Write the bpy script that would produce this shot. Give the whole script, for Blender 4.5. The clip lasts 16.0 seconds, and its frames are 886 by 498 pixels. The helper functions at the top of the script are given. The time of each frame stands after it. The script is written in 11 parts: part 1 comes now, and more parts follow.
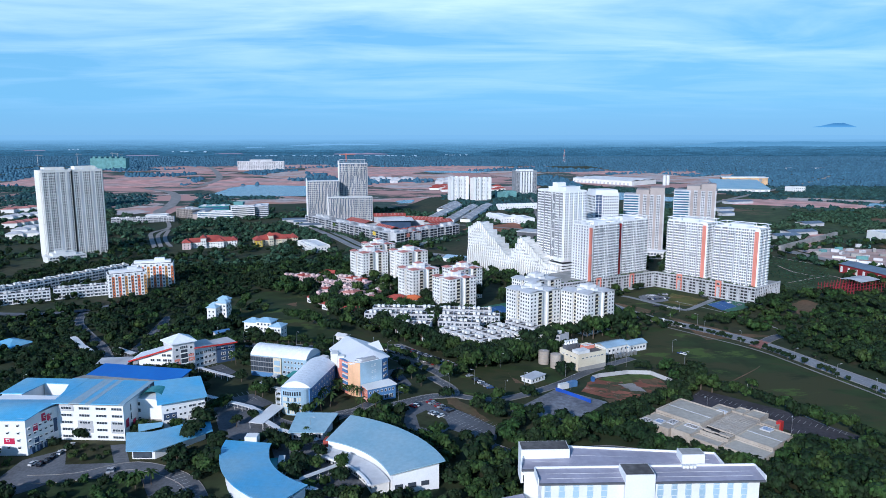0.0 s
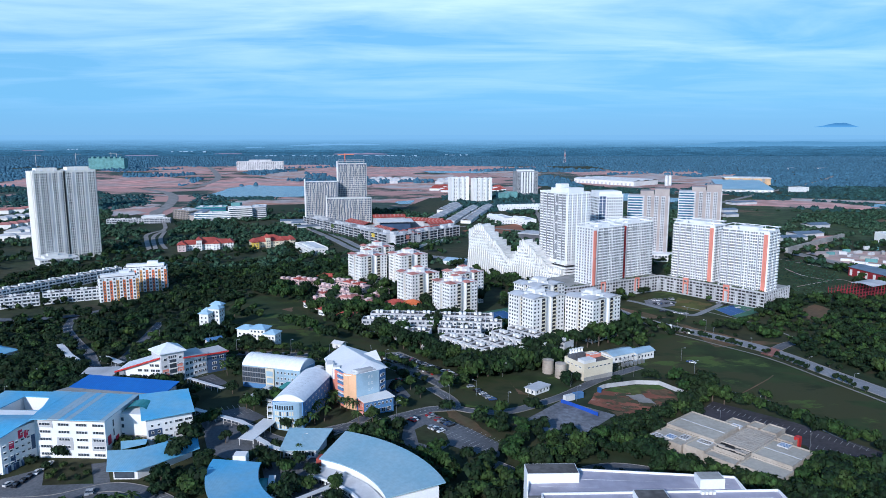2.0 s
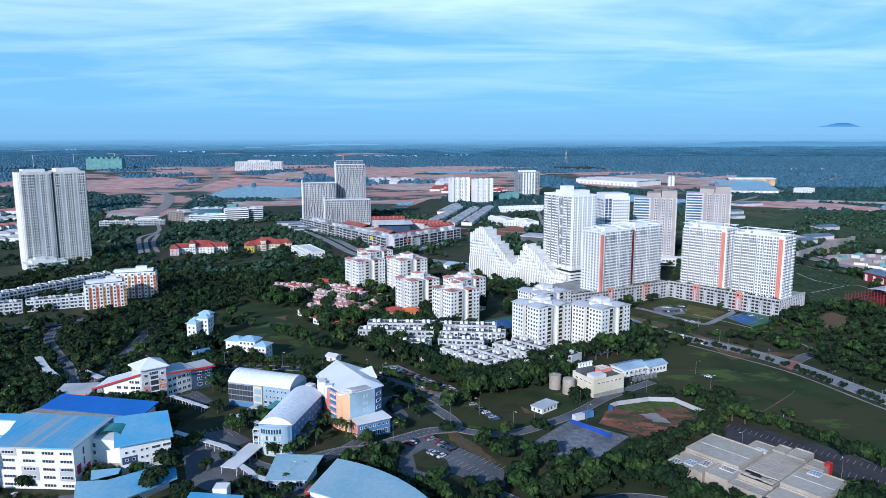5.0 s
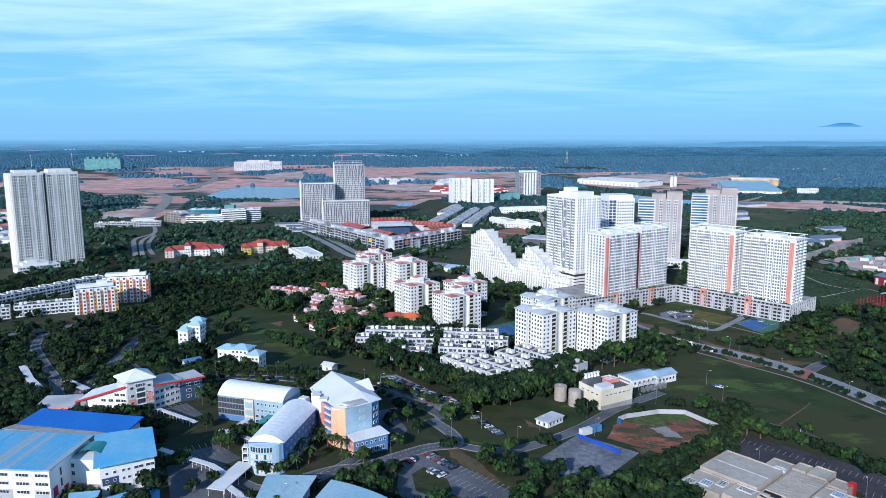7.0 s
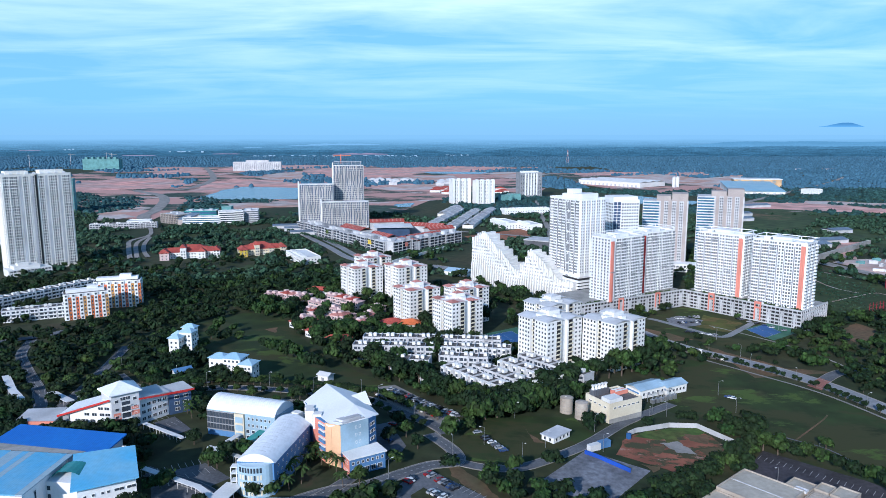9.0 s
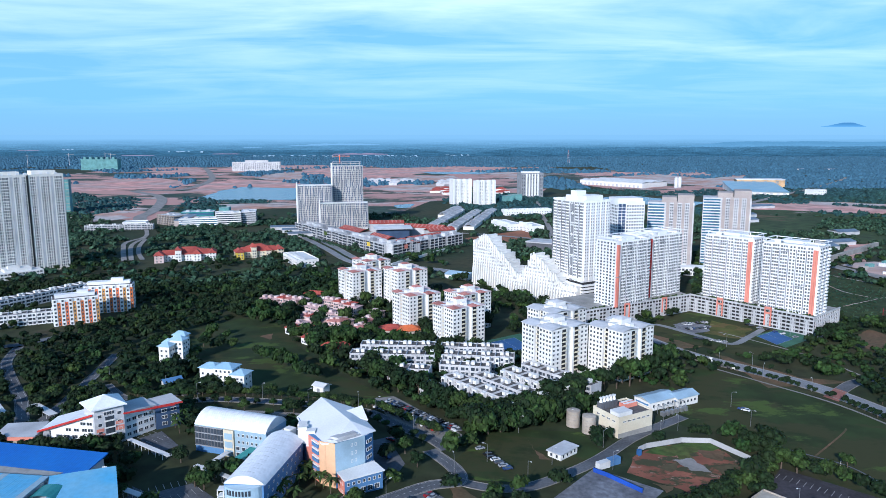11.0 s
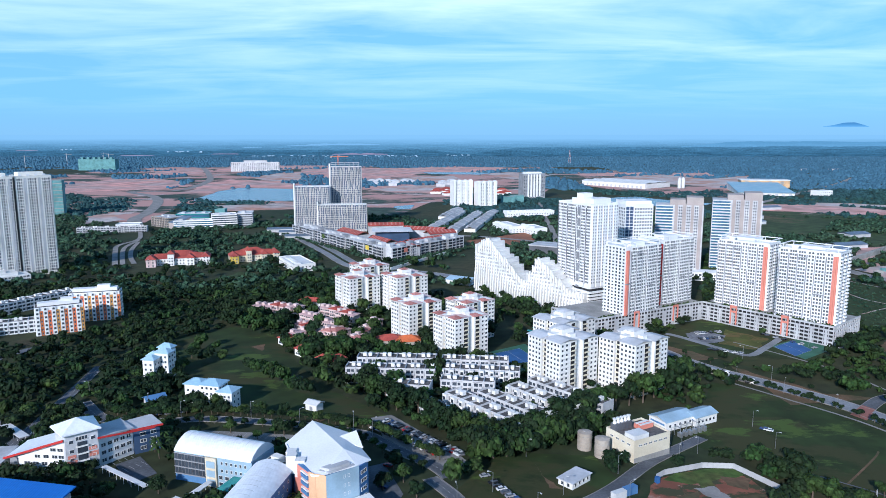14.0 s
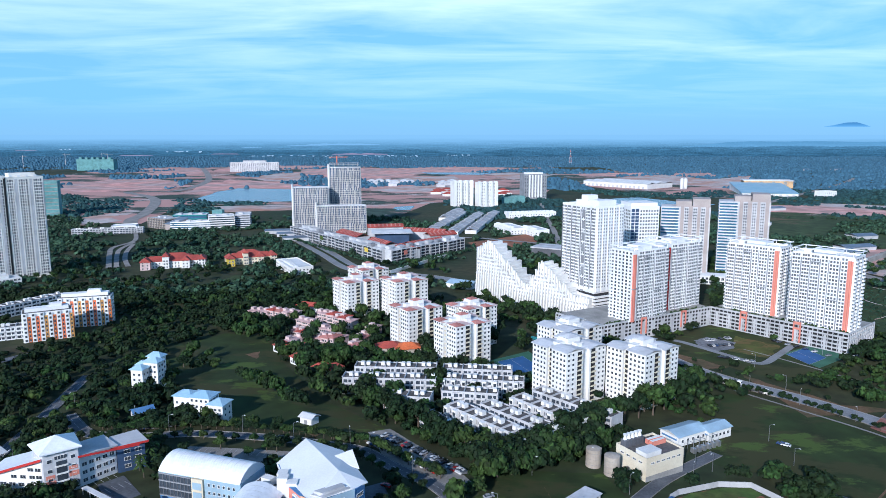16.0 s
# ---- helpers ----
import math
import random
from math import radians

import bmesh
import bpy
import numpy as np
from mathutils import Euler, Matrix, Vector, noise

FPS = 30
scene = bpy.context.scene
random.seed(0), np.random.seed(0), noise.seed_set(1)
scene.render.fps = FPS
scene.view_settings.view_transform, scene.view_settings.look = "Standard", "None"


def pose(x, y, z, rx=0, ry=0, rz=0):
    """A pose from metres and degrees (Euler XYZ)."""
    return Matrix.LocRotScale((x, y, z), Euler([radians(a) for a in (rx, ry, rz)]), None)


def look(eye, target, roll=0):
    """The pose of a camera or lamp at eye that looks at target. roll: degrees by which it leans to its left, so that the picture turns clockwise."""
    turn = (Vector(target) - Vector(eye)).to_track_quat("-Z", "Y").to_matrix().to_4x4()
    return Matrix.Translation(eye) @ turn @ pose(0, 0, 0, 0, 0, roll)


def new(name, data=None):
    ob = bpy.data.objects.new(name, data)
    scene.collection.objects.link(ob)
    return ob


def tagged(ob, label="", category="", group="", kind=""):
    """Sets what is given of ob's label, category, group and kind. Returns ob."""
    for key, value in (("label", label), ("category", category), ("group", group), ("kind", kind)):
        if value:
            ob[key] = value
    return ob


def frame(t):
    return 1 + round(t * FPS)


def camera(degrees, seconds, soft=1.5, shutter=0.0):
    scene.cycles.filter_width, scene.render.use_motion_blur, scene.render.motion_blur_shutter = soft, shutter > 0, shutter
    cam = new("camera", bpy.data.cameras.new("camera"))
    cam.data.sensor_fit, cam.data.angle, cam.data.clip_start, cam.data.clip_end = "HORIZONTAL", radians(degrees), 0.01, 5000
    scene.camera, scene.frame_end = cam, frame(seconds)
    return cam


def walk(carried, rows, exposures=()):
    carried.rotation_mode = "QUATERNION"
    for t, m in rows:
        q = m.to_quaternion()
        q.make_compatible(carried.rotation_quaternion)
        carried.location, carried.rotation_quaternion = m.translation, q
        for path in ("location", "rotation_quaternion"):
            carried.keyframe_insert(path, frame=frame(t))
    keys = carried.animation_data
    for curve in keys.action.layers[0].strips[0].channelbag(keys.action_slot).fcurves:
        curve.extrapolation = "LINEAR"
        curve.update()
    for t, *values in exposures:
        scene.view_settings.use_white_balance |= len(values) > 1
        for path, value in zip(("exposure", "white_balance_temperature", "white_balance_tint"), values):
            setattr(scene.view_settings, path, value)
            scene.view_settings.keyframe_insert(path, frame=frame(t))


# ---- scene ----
cam = camera(65.0, 16.0, soft=0.55)
PATH = [
    (0.0, pose(0.0, 0.0, 140.0, 80.8, 0, 0)),
    (2.0, pose(-0.01, 16.64, 140.23, 80.794, 0, 0.014)),
    (4.0, pose(-0.08, 33.21, 140.46, 80.789, 0, 0.027)),
    (6.0, pose(-0.23, 49.7, 140.69, 80.783, 0, 0.041)),
    (8.0, pose(-0.44, 66.12, 140.92, 80.778, 0, 0.055)),
    (10.0, pose(-0.72, 82.46, 141.15, 80.773, 0, 0.069)),
    (12.0, pose(-1.06, 98.72, 141.38, 80.767, 0, 0.082)),
    (14.0, pose(-1.48, 114.9, 141.61, 80.762, 0, 0.096)),
    (16.0, pose(-1.96, 131.01, 141.84, 80.756, 0, 0.11)),
]
walk(cam, PATH, [(0.0, -0.1, 5500, 14), (4.0, -0.1, 5500, 14), (6.5, 0.07, 5600, 14), (16.0, 0.07, 5600, 14)])

# ---------------------------------------------------------------- light
SUN_DIR = Vector((-0.38, -0.87, 0.43)).normalized()
sun = new("sun", bpy.data.lights.new("sun", "SUN"))
sun.data.energy, sun.data.angle, sun.data.color = 4.45, radians(0.6), (1.0, 0.93, 0.83)
sun.matrix_world = look((0, 0, 900), Vector((0, 0, 900)) - SUN_DIR)

world = bpy.data.worlds.new("world")
scene.world = world
world.use_nodes = True
wn, wl = world.node_tree.nodes, world.node_tree.links
wn.clear()
sky = wn.new("ShaderNodeTexSky")
sky.sky_type, sky.sun_disc = "NISHITA", False
sky.sun_elevation = math.asin(SUN_DIR.z)
sky.sun_rotation = math.atan2(SUN_DIR.x, SUN_DIR.y)
sky.air_density, sky.dust_density, sky.ozone_density = 1.2, 0.6, 2.5
coord = wn.new("ShaderNodeTexCoord")
# streaky cloud deck: direction projected on a plane overhead
sep = wn.new("ShaderNodeSeparateXYZ")
wl.new(coord.outputs["Generated"], sep.inputs[0])
zc = wn.new("ShaderNodeMath"); zc.operation = "MAXIMUM"; zc.inputs[1].default_value = 0.0
wl.new(sep.outputs["Z"], zc.inputs[0])
za = wn.new("ShaderNodeMath"); za.operation = "ADD"; za.inputs[1].default_value = 0.07
wl.new(zc.outputs[0], za.inputs[0])
comb = wn.new("ShaderNodeCombineXYZ")
for axis in "XY":
    dv = wn.new("ShaderNodeMath"); dv.operation = "DIVIDE"
    wl.new(sep.outputs[axis], dv.inputs[0]); wl.new(za.outputs[0], dv.inputs[1])
    wl.new(dv.outputs[0], comb.inputs[axis])
cmap = wn.new("ShaderNodeMapping")
cmap.inputs["Scale"].default_value = (0.55, 1.0, 1.0)
cmap.inputs["Rotation"].default_value = (0, 0, radians(-4))
cmap.inputs["Location"].default_value = (3.3, 1.2, 0)
wl.new(comb.outputs[0], cmap.inputs[0])
n1 = wn.new("ShaderNodeTexNoise")
n1.inputs["Scale"].default_value, n1.inputs["Detail"].default_value, n1.inputs["Roughness"].default_value = 0.9, 9, 0.55
n1.inputs["Distortion"].default_value = 0.5
wl.new(cmap.outputs[0], n1.inputs["Vector"])
ramp = wn.new("ShaderNodeValToRGB")
ramp.color_ramp.elements[0].position, ramp.color_ramp.elements[1].position = 0.40, 0.70
ramp.color_ramp.elements[0].color, ramp.color_ramp.elements[1].color = (0, 0, 0, 1), (1, 1, 1, 1)
wl.new(n1.outputs["Fac"], ramp.inputs[0])
# the deck thins out into clear haze towards the horizon
lift = wn.new("ShaderNodeMapRange")
lift.inputs["From Min"].default_value, lift.inputs["From Max"].default_value = 0.02, 0.16
lift.inputs["To Min"].default_value, lift.inputs["To Max"].default_value = 0.0, 0.85
wl.new(sep.outputs["Z"], lift.inputs["Value"])
cov = wn.new("ShaderNodeMath"); cov.operation = "MULTIPLY"
wl.new(ramp.outputs[0], cov.inputs[0]); wl.new(lift.outputs[0], cov.inputs[1])
# clearer overhead
zen = wn.new("ShaderNodeMapRange")
zen.inputs["From Min"].default_value, zen.inputs["From Max"].default_value = 0.20, 0.42
zen.inputs["To Min"].default_value, zen.inputs["To Max"].default_value = 1.0, 0.03
wl.new(sep.outputs["Z"], zen.inputs["Value"])
thin = wn.new("ShaderNodeMath"); thin.operation = "MULTIPLY"
wl.new(cov.outputs[0], thin.inputs[0]); wl.new(zen.outputs[0], thin.inputs[1])
tint = wn.new("ShaderNodeMix"); tint.data_type = "RGBA"; tint.blend_type = "MULTIPLY"
tint.inputs["Factor"].default_value = 1.0
tint.inputs["B"].default_value = (0.62, 0.92, 1.12, 1)
wl.new(sky.outputs[0], tint.inputs["A"])
# pale blue haze, densest at the horizon
hz = wn.new("ShaderNodeMapRange")
hz.inputs["From Min"].default_value, hz.inputs["From Max"].default_value = 0.0, 0.45
hz.inputs["To Min"].default_value, hz.inputs["To Max"].default_value = 0.95, 0.05
wl.new(zc.outputs[0], hz.inputs["Value"])
hmix = wn.new("ShaderNodeMix"); hmix.data_type = "RGBA"
# thicker, greyer haze in the last degree above the land
low = wn.new("ShaderNodeMapRange")
low.inputs["From Min"].default_value, low.inputs["From Max"].default_value = -0.002, 0.045
wl.new(sep.outputs["Z"], low.inputs["Value"])
lowmix = wn.new("ShaderNodeMix"); lowmix.data_type = "RGBA"
lowmix.inputs["A"].default_value, lowmix.inputs["B"].default_value = (2.6, 5.2, 7.3, 1), (2.25, 5.55, 8.2, 1)
wl.new(low.outputs[0], lowmix.inputs["Factor"])
wl.new(lowmix.outputs["Result"], hmix.inputs["B"])
wl.new(hz.outputs[0], hmix.inputs["Factor"]); wl.new(tint.outputs["Result"], hmix.inputs["A"])
cmix = wn.new("ShaderNodeMix"); cmix.data_type = "RGBA"
cmix.inputs["B"].default_value = (8.0, 10.2, 11.8, 1)
wl.new(thin.outputs[0], cmix.inputs["Factor"]); wl.new(hmix.outputs["Result"], cmix.inputs["A"])
bg = wn.new("ShaderNodeBackground"); bg.inputs["Strength"].default_value = 0.11
wl.new(cmix.outputs["Result"], bg.inputs["Color"])
wout = wn.new("ShaderNodeOutputWorld")
wl.new(bg.outputs[0], wout.inputs[0])


# ---------------------------------------------------------------- materials
def material(name, color, rough=0.8, metal=0.0, var=0.25, fine=1.5, coarse=0.08, tone=None, bump=0.0, spread=0.0, spec=0.3, emit=0.0):
    """Principled surface with grain (fine) and stains (coarse), in cycles per metre; tone: the colour that the stains drift to; spread: variation from piece to piece."""
    m = bpy.data.materials.new(name)
    m.use_nodes = True
    n, l = m.node_tree.nodes, m.node_tree.links
    p = n["Principled BSDF"]
    geo = n.new("ShaderNodeNewGeometry")
    a, b = n.new("ShaderNodeTexNoise"), n.new("ShaderNodeTexNoise")
    a.inputs["Scale"].default_value, b.inputs["Scale"].default_value = fine, coarse
    a.inputs["Detail"].default_value, b.inputs["Detail"].default_value = 4, 5
    l.new(geo.outputs["Position"], a.inputs["Vector"]), l.new(geo.outputs["Position"], b.inputs["Vector"])
    mix = n.new("ShaderNodeMix"); mix.data_type = "RGBA"
    tone = tone or [c * 0.72 for c in color]
    mix.inputs["A"].default_value, mix.inputs["B"].default_value = (*color, 1), (*tone, 1)
    ra = n.new("ShaderNodeMapRange")
    ra.inputs["From Min"].default_value, ra.inputs["From Max"].default_value = 0.38, 0.66
    l.new(b.outputs["Fac"], ra.inputs["Value"]), l.new(ra.outputs[0], mix.inputs["Factor"])
    hsv = n.new("ShaderNodeHueSaturation")
    l.new(mix.outputs["Result"], hsv.inputs["Color"])
    val = n.new("ShaderNodeMapRange")
    val.inputs["From Min"].default_value, val.inputs["From Max"].default_value = 0.3, 0.7
    val.inputs["To Min"].default_value, val.inputs["To Max"].default_value = 1 - var, 1 + var
    l.new(a.outputs["Fac"], val.inputs["Value"])
    out = val.outputs[0]
    if spread:
        isl = n.new("ShaderNodeMapRange")
        isl.inputs["To Min"].default_value, isl.inputs["To Max"].default_value = 1 - spread, 1 + spread
        l.new(geo.outputs["Random Per Island"], isl.inputs["Value"])
        mul = n.new("ShaderNodeMath"); mul.operation = "MULTIPLY"
        l.new(out, mul.inputs[0]), l.new(isl.outputs[0], mul.inputs[1])
        out = mul.outputs[0]
    l.new(out, hsv.inputs["Value"])
    l.new(hsv.outputs["Color"], p.inputs["Base Color"])
    p.inputs["Roughness"].default_value, p.inputs["Metallic"].default_value = rough, metal
    p.inputs["Specular IOR Level"].default_value = spec
    if bump:
        bp = n.new("ShaderNodeBump")
        bp.inputs["Strength"].default_value = bump
        l.new(a.outputs["Fac"], bp.inputs["Height"]), l.new(bp.outputs[0], p.inputs["Normal"])
    return m


def seamed(name, color, pitch, turn, tone=None, rough=0.4, metal=0.0, fade=0.5):
    """Profiled metal roofing: standing seams every pitch metres across the direction turn (degrees), with sun-bleached sheets."""
    m = material(name, color, rough, metal, 0.08, 0.6, 0.05, tone)
    n, l = m.node_tree.nodes, m.node_tree.links
    p = n["Principled BSDF"]
    geo = n.new("ShaderNodeNewGeometry")
    mp = n.new("ShaderNodeMapping"); mp.inputs["Rotation"].default_value = (0, 0, radians(-turn))
    l.new(geo.outputs["Position"], mp.inputs[0])
    w = n.new("ShaderNodeTexWave"); w.wave_type, w.bands_direction = "BANDS", "X"
    w.inputs["Scale"].default_value = 0.314 / pitch
    l.new(mp.outputs[0], w.inputs["Vector"])
    bp = n.new("ShaderNodeBump"); bp.inputs["Strength"].default_value = 0.35; bp.inputs["Distance"].default_value = 0.08
    l.new(w.outputs["Fac"], bp.inputs["Height"]), l.new(bp.outputs[0], p.inputs["Normal"])
    return m


M = dict(
    white=material("white_paint", (0.80, 0.79, 0.76), 0.7, var=0.06, coarse=0.05, tone=(0.68, 0.67, 0.64)),
    bright=material("bright_white_paint", (0.83, 0.83, 0.82), 0.65, var=0.04, coarse=0.06, tone=(0.74, 0.74, 0.74)),
    cream=material("cream_paint", (0.72, 0.66, 0.52), 0.75, var=0.06, tone=(0.60, 0.52, 0.38)),
    ltgrey=material("light_grey_paint", (0.55, 0.55, 0.56), 0.7, var=0.07),
    grey=material("grey_paint", (0.30, 0.31, 0.33), 0.7, var=0.08),
    dkgrey=material("dark_grey_paint", (0.12, 0.125, 0.14), 0.6, var=0.1),
    concrete=material("concrete", (0.36, 0.35, 0.33), 0.85, var=0.12, fine=0.8, tone=(0.24, 0.235, 0.22), bump=0.1),
    roofgrey=material("weathered_flat_roof", (0.13, 0.122, 0.118), 0.9, var=0.3, fine=0.5, coarse=0.12, tone=(0.075, 0.07, 0.068)),
    whiteroof=material("white_roof", (0.72, 0.72, 0.71), 0.6, var=0.06, tone=(0.58, 0.58, 0.57)),
    lilac=material("pale_lilac_roof", (0.36, 0.35, 0.42), 0.55, var=0.1, fine=0.4, tone=(0.27, 0.265, 0.32)),
    beige=material("beige_roof", (0.46, 0.42, 0.35), 0.8, var=0.12, fine=0.6, tone=(0.36, 0.325, 0.27)),
    orange=material("orange_paint", (0.78, 0.22, 0.10), 0.65, var=0.05, tone=(0.70, 0.17, 0.06)),
    salmon=material("salmon_paint", (0.70, 0.26, 0.19), 0.65, var=0.06, tone=(0.62, 0.22, 0.16)),
    deeporange=material("deep_orange_render", (0.58, 0.17, 0.05), 0.7, var=0.06, tone=(0.48, 0.13, 0.04)),
    ochre=material("ochre_render", (0.66, 0.34, 0.10), 0.7, var=0.06),
    tan=material("tan_grey_render", (0.43, 0.37, 0.34), 0.75, var=0.08, tone=(0.36, 0.31, 0.29)),
    peach=material("peach_paint", (0.80, 0.48, 0.28), 0.65, var=0.05),
    red=material("red_paint", (0.55, 0.04, 0.035), 0.6, var=0.08),
    darkred=material("dark_red_steel", (0.32, 0.035, 0.045), 0.6, var=0.12),
    avenue=material("pale_asphalt", (0.26, 0.27, 0.285), 0.9, var=0.15, fine=0.8, coarse=0.05, tone=(0.20, 0.207, 0.218)),
    panelgold=material("ochre_cladding", (0.62, 0.40, 0.22), 0.7, var=0.08),
    magenta=material("crimson_panel", (0.60, 0.03, 0.09), 0.5, var=0.05),
    navy=material("slate_blue_paint", (0.05, 0.09, 0.17), 0.6, var=0.08),
    bluewall=material("blue_cladding", (0.11, 0.24, 0.44), 0.5, var=0.06, tone=(0.085, 0.19, 0.37), spec=0.3),
    paleblue=material("pale_blue_cladding", (0.40, 0.55, 0.66), 0.35, var=0.05, spec=0.5),
    redtile=material("red_clay_tiles", (0.42, 0.085, 0.062), 0.8, var=0.25, fine=1.2, tone=(0.29, 0.062, 0.05)),
    pinktile=material("faded_pink_tiles", (0.50, 0.22, 0.19), 0.8, var=0.22, fine=1.0, tone=(0.34, 0.14, 0.12)),
    orangetile=material("orange_tiles", (0.68, 0.17, 0.06), 0.8, var=0.15, fine=1.0),
    glass=material("window_glass", (0.06, 0.075, 0.095), 0.15, var=0.3, fine=0.3, spec=0.6),
    paleglass=material("pale_window_glass", (0.17, 0.18, 0.20), 0.2, var=0.4, fine=0.3, spec=0.6),
    rooflight=material("pale_grey_roof_sheet", (0.60, 0.61, 0.63), 0.6, var=0.08, fine=0.5, tone=(0.50, 0.50, 0.51)),
    warmwhite=material("warm_white_paint", (0.83, 0.80, 0.74), 0.7, var=0.05, tone=(0.74, 0.71, 0.64)),
    warmgrey=material("pale_warm_concrete", (0.60, 0.585, 0.56), 0.8, var=0.1, tone=(0.48, 0.47, 0.45)),
    palepink=material("pale_pink_render", (0.66, 0.52, 0.50), 0.75, var=0.1, tone=(0.54, 0.40, 0.38)),
    blueglass=material("blue_curtain_glass", (0.07, 0.17, 0.27), 0.15, var=0.25, fine=0.3, spec=0.7),
    # near-black colour painted in place of the shade inside openings
    dark=material("painted_opening_shade", (0.025, 0.027, 0.03), 0.8, var=0.3),
    asphalt=material("asphalt", (0.135, 0.142, 0.155), 0.9, var=0.2, fine=0.9, coarse=0.06, tone=(0.085, 0.09, 0.10)),
    oldasphalt=material("old_dark_asphalt", (0.060, 0.056, 0.066), 0.9, var=0.25, fine=0.6, coarse=0.07, tone=(0.040, 0.038, 0.044)),
    paving=material("pale_paving", (0.30, 0.28, 0.26), 0.9, var=0.12, fine=0.7, tone=(0.21, 0.20, 0.185)),
    redpave=material("red_paving", (0.33, 0.14, 0.11), 0.9, var=0.12),
    # white dimmed to grey: the terrace fronts' shade is in the colour
    offwhite=material("dimmed_white_render", (0.60, 0.60, 0.61), 0.75, var=0.1, fine=0.6, tone=(0.44, 0.44, 0.45)),
    gravel=material("grey_gravel", (0.20, 0.21, 0.235), 0.95, var=0.3, fine=0.5, coarse=0.08, tone=(0.13, 0.135, 0.15)),
    paint=material("road_paint", (0.50, 0.50, 0.49), 0.7, var=0.08),
    grass=material("mown_grass", (0.022, 0.042, 0.012), 0.95, var=0.45, fine=0.22, coarse=0.03, tone=(0.036, 0.036, 0.015)),
    # paler and pinker than redearth: distance haze is put into the colour
    farearth=material("far_graded_laterite", (0.64, 0.33, 0.28), 0.95, var=0.34, fine=0.03, coarse=0.008, tone=(0.42, 0.31, 0.28)),
    lush=material("lush_grass", (0.060, 0.105, 0.022), 0.95, var=0.35, fine=0.3, coarse=0.05, tone=(0.105, 0.092, 0.030)),
    redearth=material("red_laterite", (0.33, 0.13, 0.07), 0.95, var=0.25, fine=0.2, coarse=0.02, tone=(0.20, 0.10, 0.065)),
    # colour lifted for the haze over the far building land
    paleearth=material("pale_graded_earth", (0.50, 0.45, 0.43), 0.95, var=0.25, fine=0.05, coarse=0.012, tone=(0.46, 0.24, 0.17)),
    brownearth=material("brown_earth", (0.16, 0.095, 0.055), 0.95, var=0.25, fine=0.4, coarse=0.05, tone=(0.08, 0.07, 0.035)),
    water=material("pond_water", (0.17, 0.25, 0.28), 0.25, var=0.1, fine=0.05, spec=0.6),
    steel=material("galvanised_steel", (0.45, 0.46, 0.47), 0.4, metal=0.7, var=0.1),
    tank=material("tank_concrete", (0.44, 0.39, 0.33), 0.8, var=0.12, fine=0.8, tone=(0.33, 0.28, 0.23)),
    teal=material("teal_glass_roof", (0.05, 0.28, 0.27), 0.25, var=0.1, spec=0.6),
    greennet=material("green_safety_net", (0.15, 0.33, 0.33), 0.85, var=0.15, fine=0.3),
    court=material("blue_court", (0.04, 0.13, 0.33), 0.7, var=0.06),
    courtgreen=material("green_court", (0.05, 0.16, 0.10), 0.7, var=0.06),
    bluesheet=seamed("sky_blue_roofing", (0.11, 0.41, 0.66), 0.9, 0, (0.24, 0.45, 0.58)),
    bleached=seamed("bleached_blue_roofing", (0.30, 0.42, 0.50), 0.9, 0, (0.38, 0.45, 0.48)),
    deepblue=seamed("deep_blue_roofing", (0.02, 0.13, 0.48), 0.9, 0, (0.025, 0.16, 0.52)),
    steelblue=seamed("grey_blue_roofing", (0.22, 0.40, 0.50), 1.2, 40, (0.32, 0.46, 0.53)),
    whitesheet=seamed("white_metal_roofing", (0.84, 0.85, 0.86), 1.0, 0, (0.76, 0.77, 0.79)),
    leaf=material("tree_leaves", (0.021, 0.052, 0.013), 0.75, var=0.5, fine=0.35, coarse=0.03, tone=(0.038, 0.062, 0.015), spread=0.5, spec=0.2),
    leafdark=material("dark_tree_leaves", (0.009, 0.024, 0.008), 0.75, var=0.4, fine=0.3, coarse=0.02, tone=(0.016, 0.030, 0.010), spread=0.5, spec=0.2),
    # blue haze of distance is mixed into the next three leaf colours
    leafmid=material("haze_tinted_leaves", (0.025, 0.062, 0.036), 0.8, var=0.35, fine=0.2, coarse=0.012, tone=(0.044, 0.080, 0.045), spread=0.6, spec=0.2),
    leaffar=material("haze_tinted_far_leaves", (0.027, 0.066, 0.058), 0.85, var=0.3, fine=0.1, coarse=0.004, tone=(0.028, 0.068, 0.078), spread=0.4, spec=0.1),
    leafhaze=material("haze_blue_distant_leaves", (0.052, 0.124, 0.180), 0.9, var=0.2, fine=0.02, coarse=0.003, tone=(0.058, 0.136, 0.198), spread=0.15, spec=0.1),
    bark=material("bark", (0.13, 0.10, 0.075), 0.9, var=0.25, fine=3.0),
    blackrubber=material("rubber", (0.02, 0.02, 0.022), 0.8, var=0.1),
    bluehoard=material("blue_hoarding", (0.03, 0.10, 0.50), 0.5, var=0.08),
    pinkwall=material("pink_render", (0.62, 0.42, 0.40), 0.75, var=0.08),
    bluesteel=material("blue_grey_roof", (0.16, 0.21, 0.27), 0.5, var=0.12, fine=0.4),
    yellow=material("yellow_paint", (0.75, 0.55, 0.08), 0.6, var=0.05),
)


# ---------------------------------------------------------------- building blocks
def terrain(x, y):
    """Height of the ground: the campus lies on a low rise."""
    sx = 110.0 if x > -110 else 130.0
    return 11 * math.exp(-((x + 110) ** 2) / (2 * sx * sx) - ((y - 330) ** 2) / (2 * 130.0 ** 2))


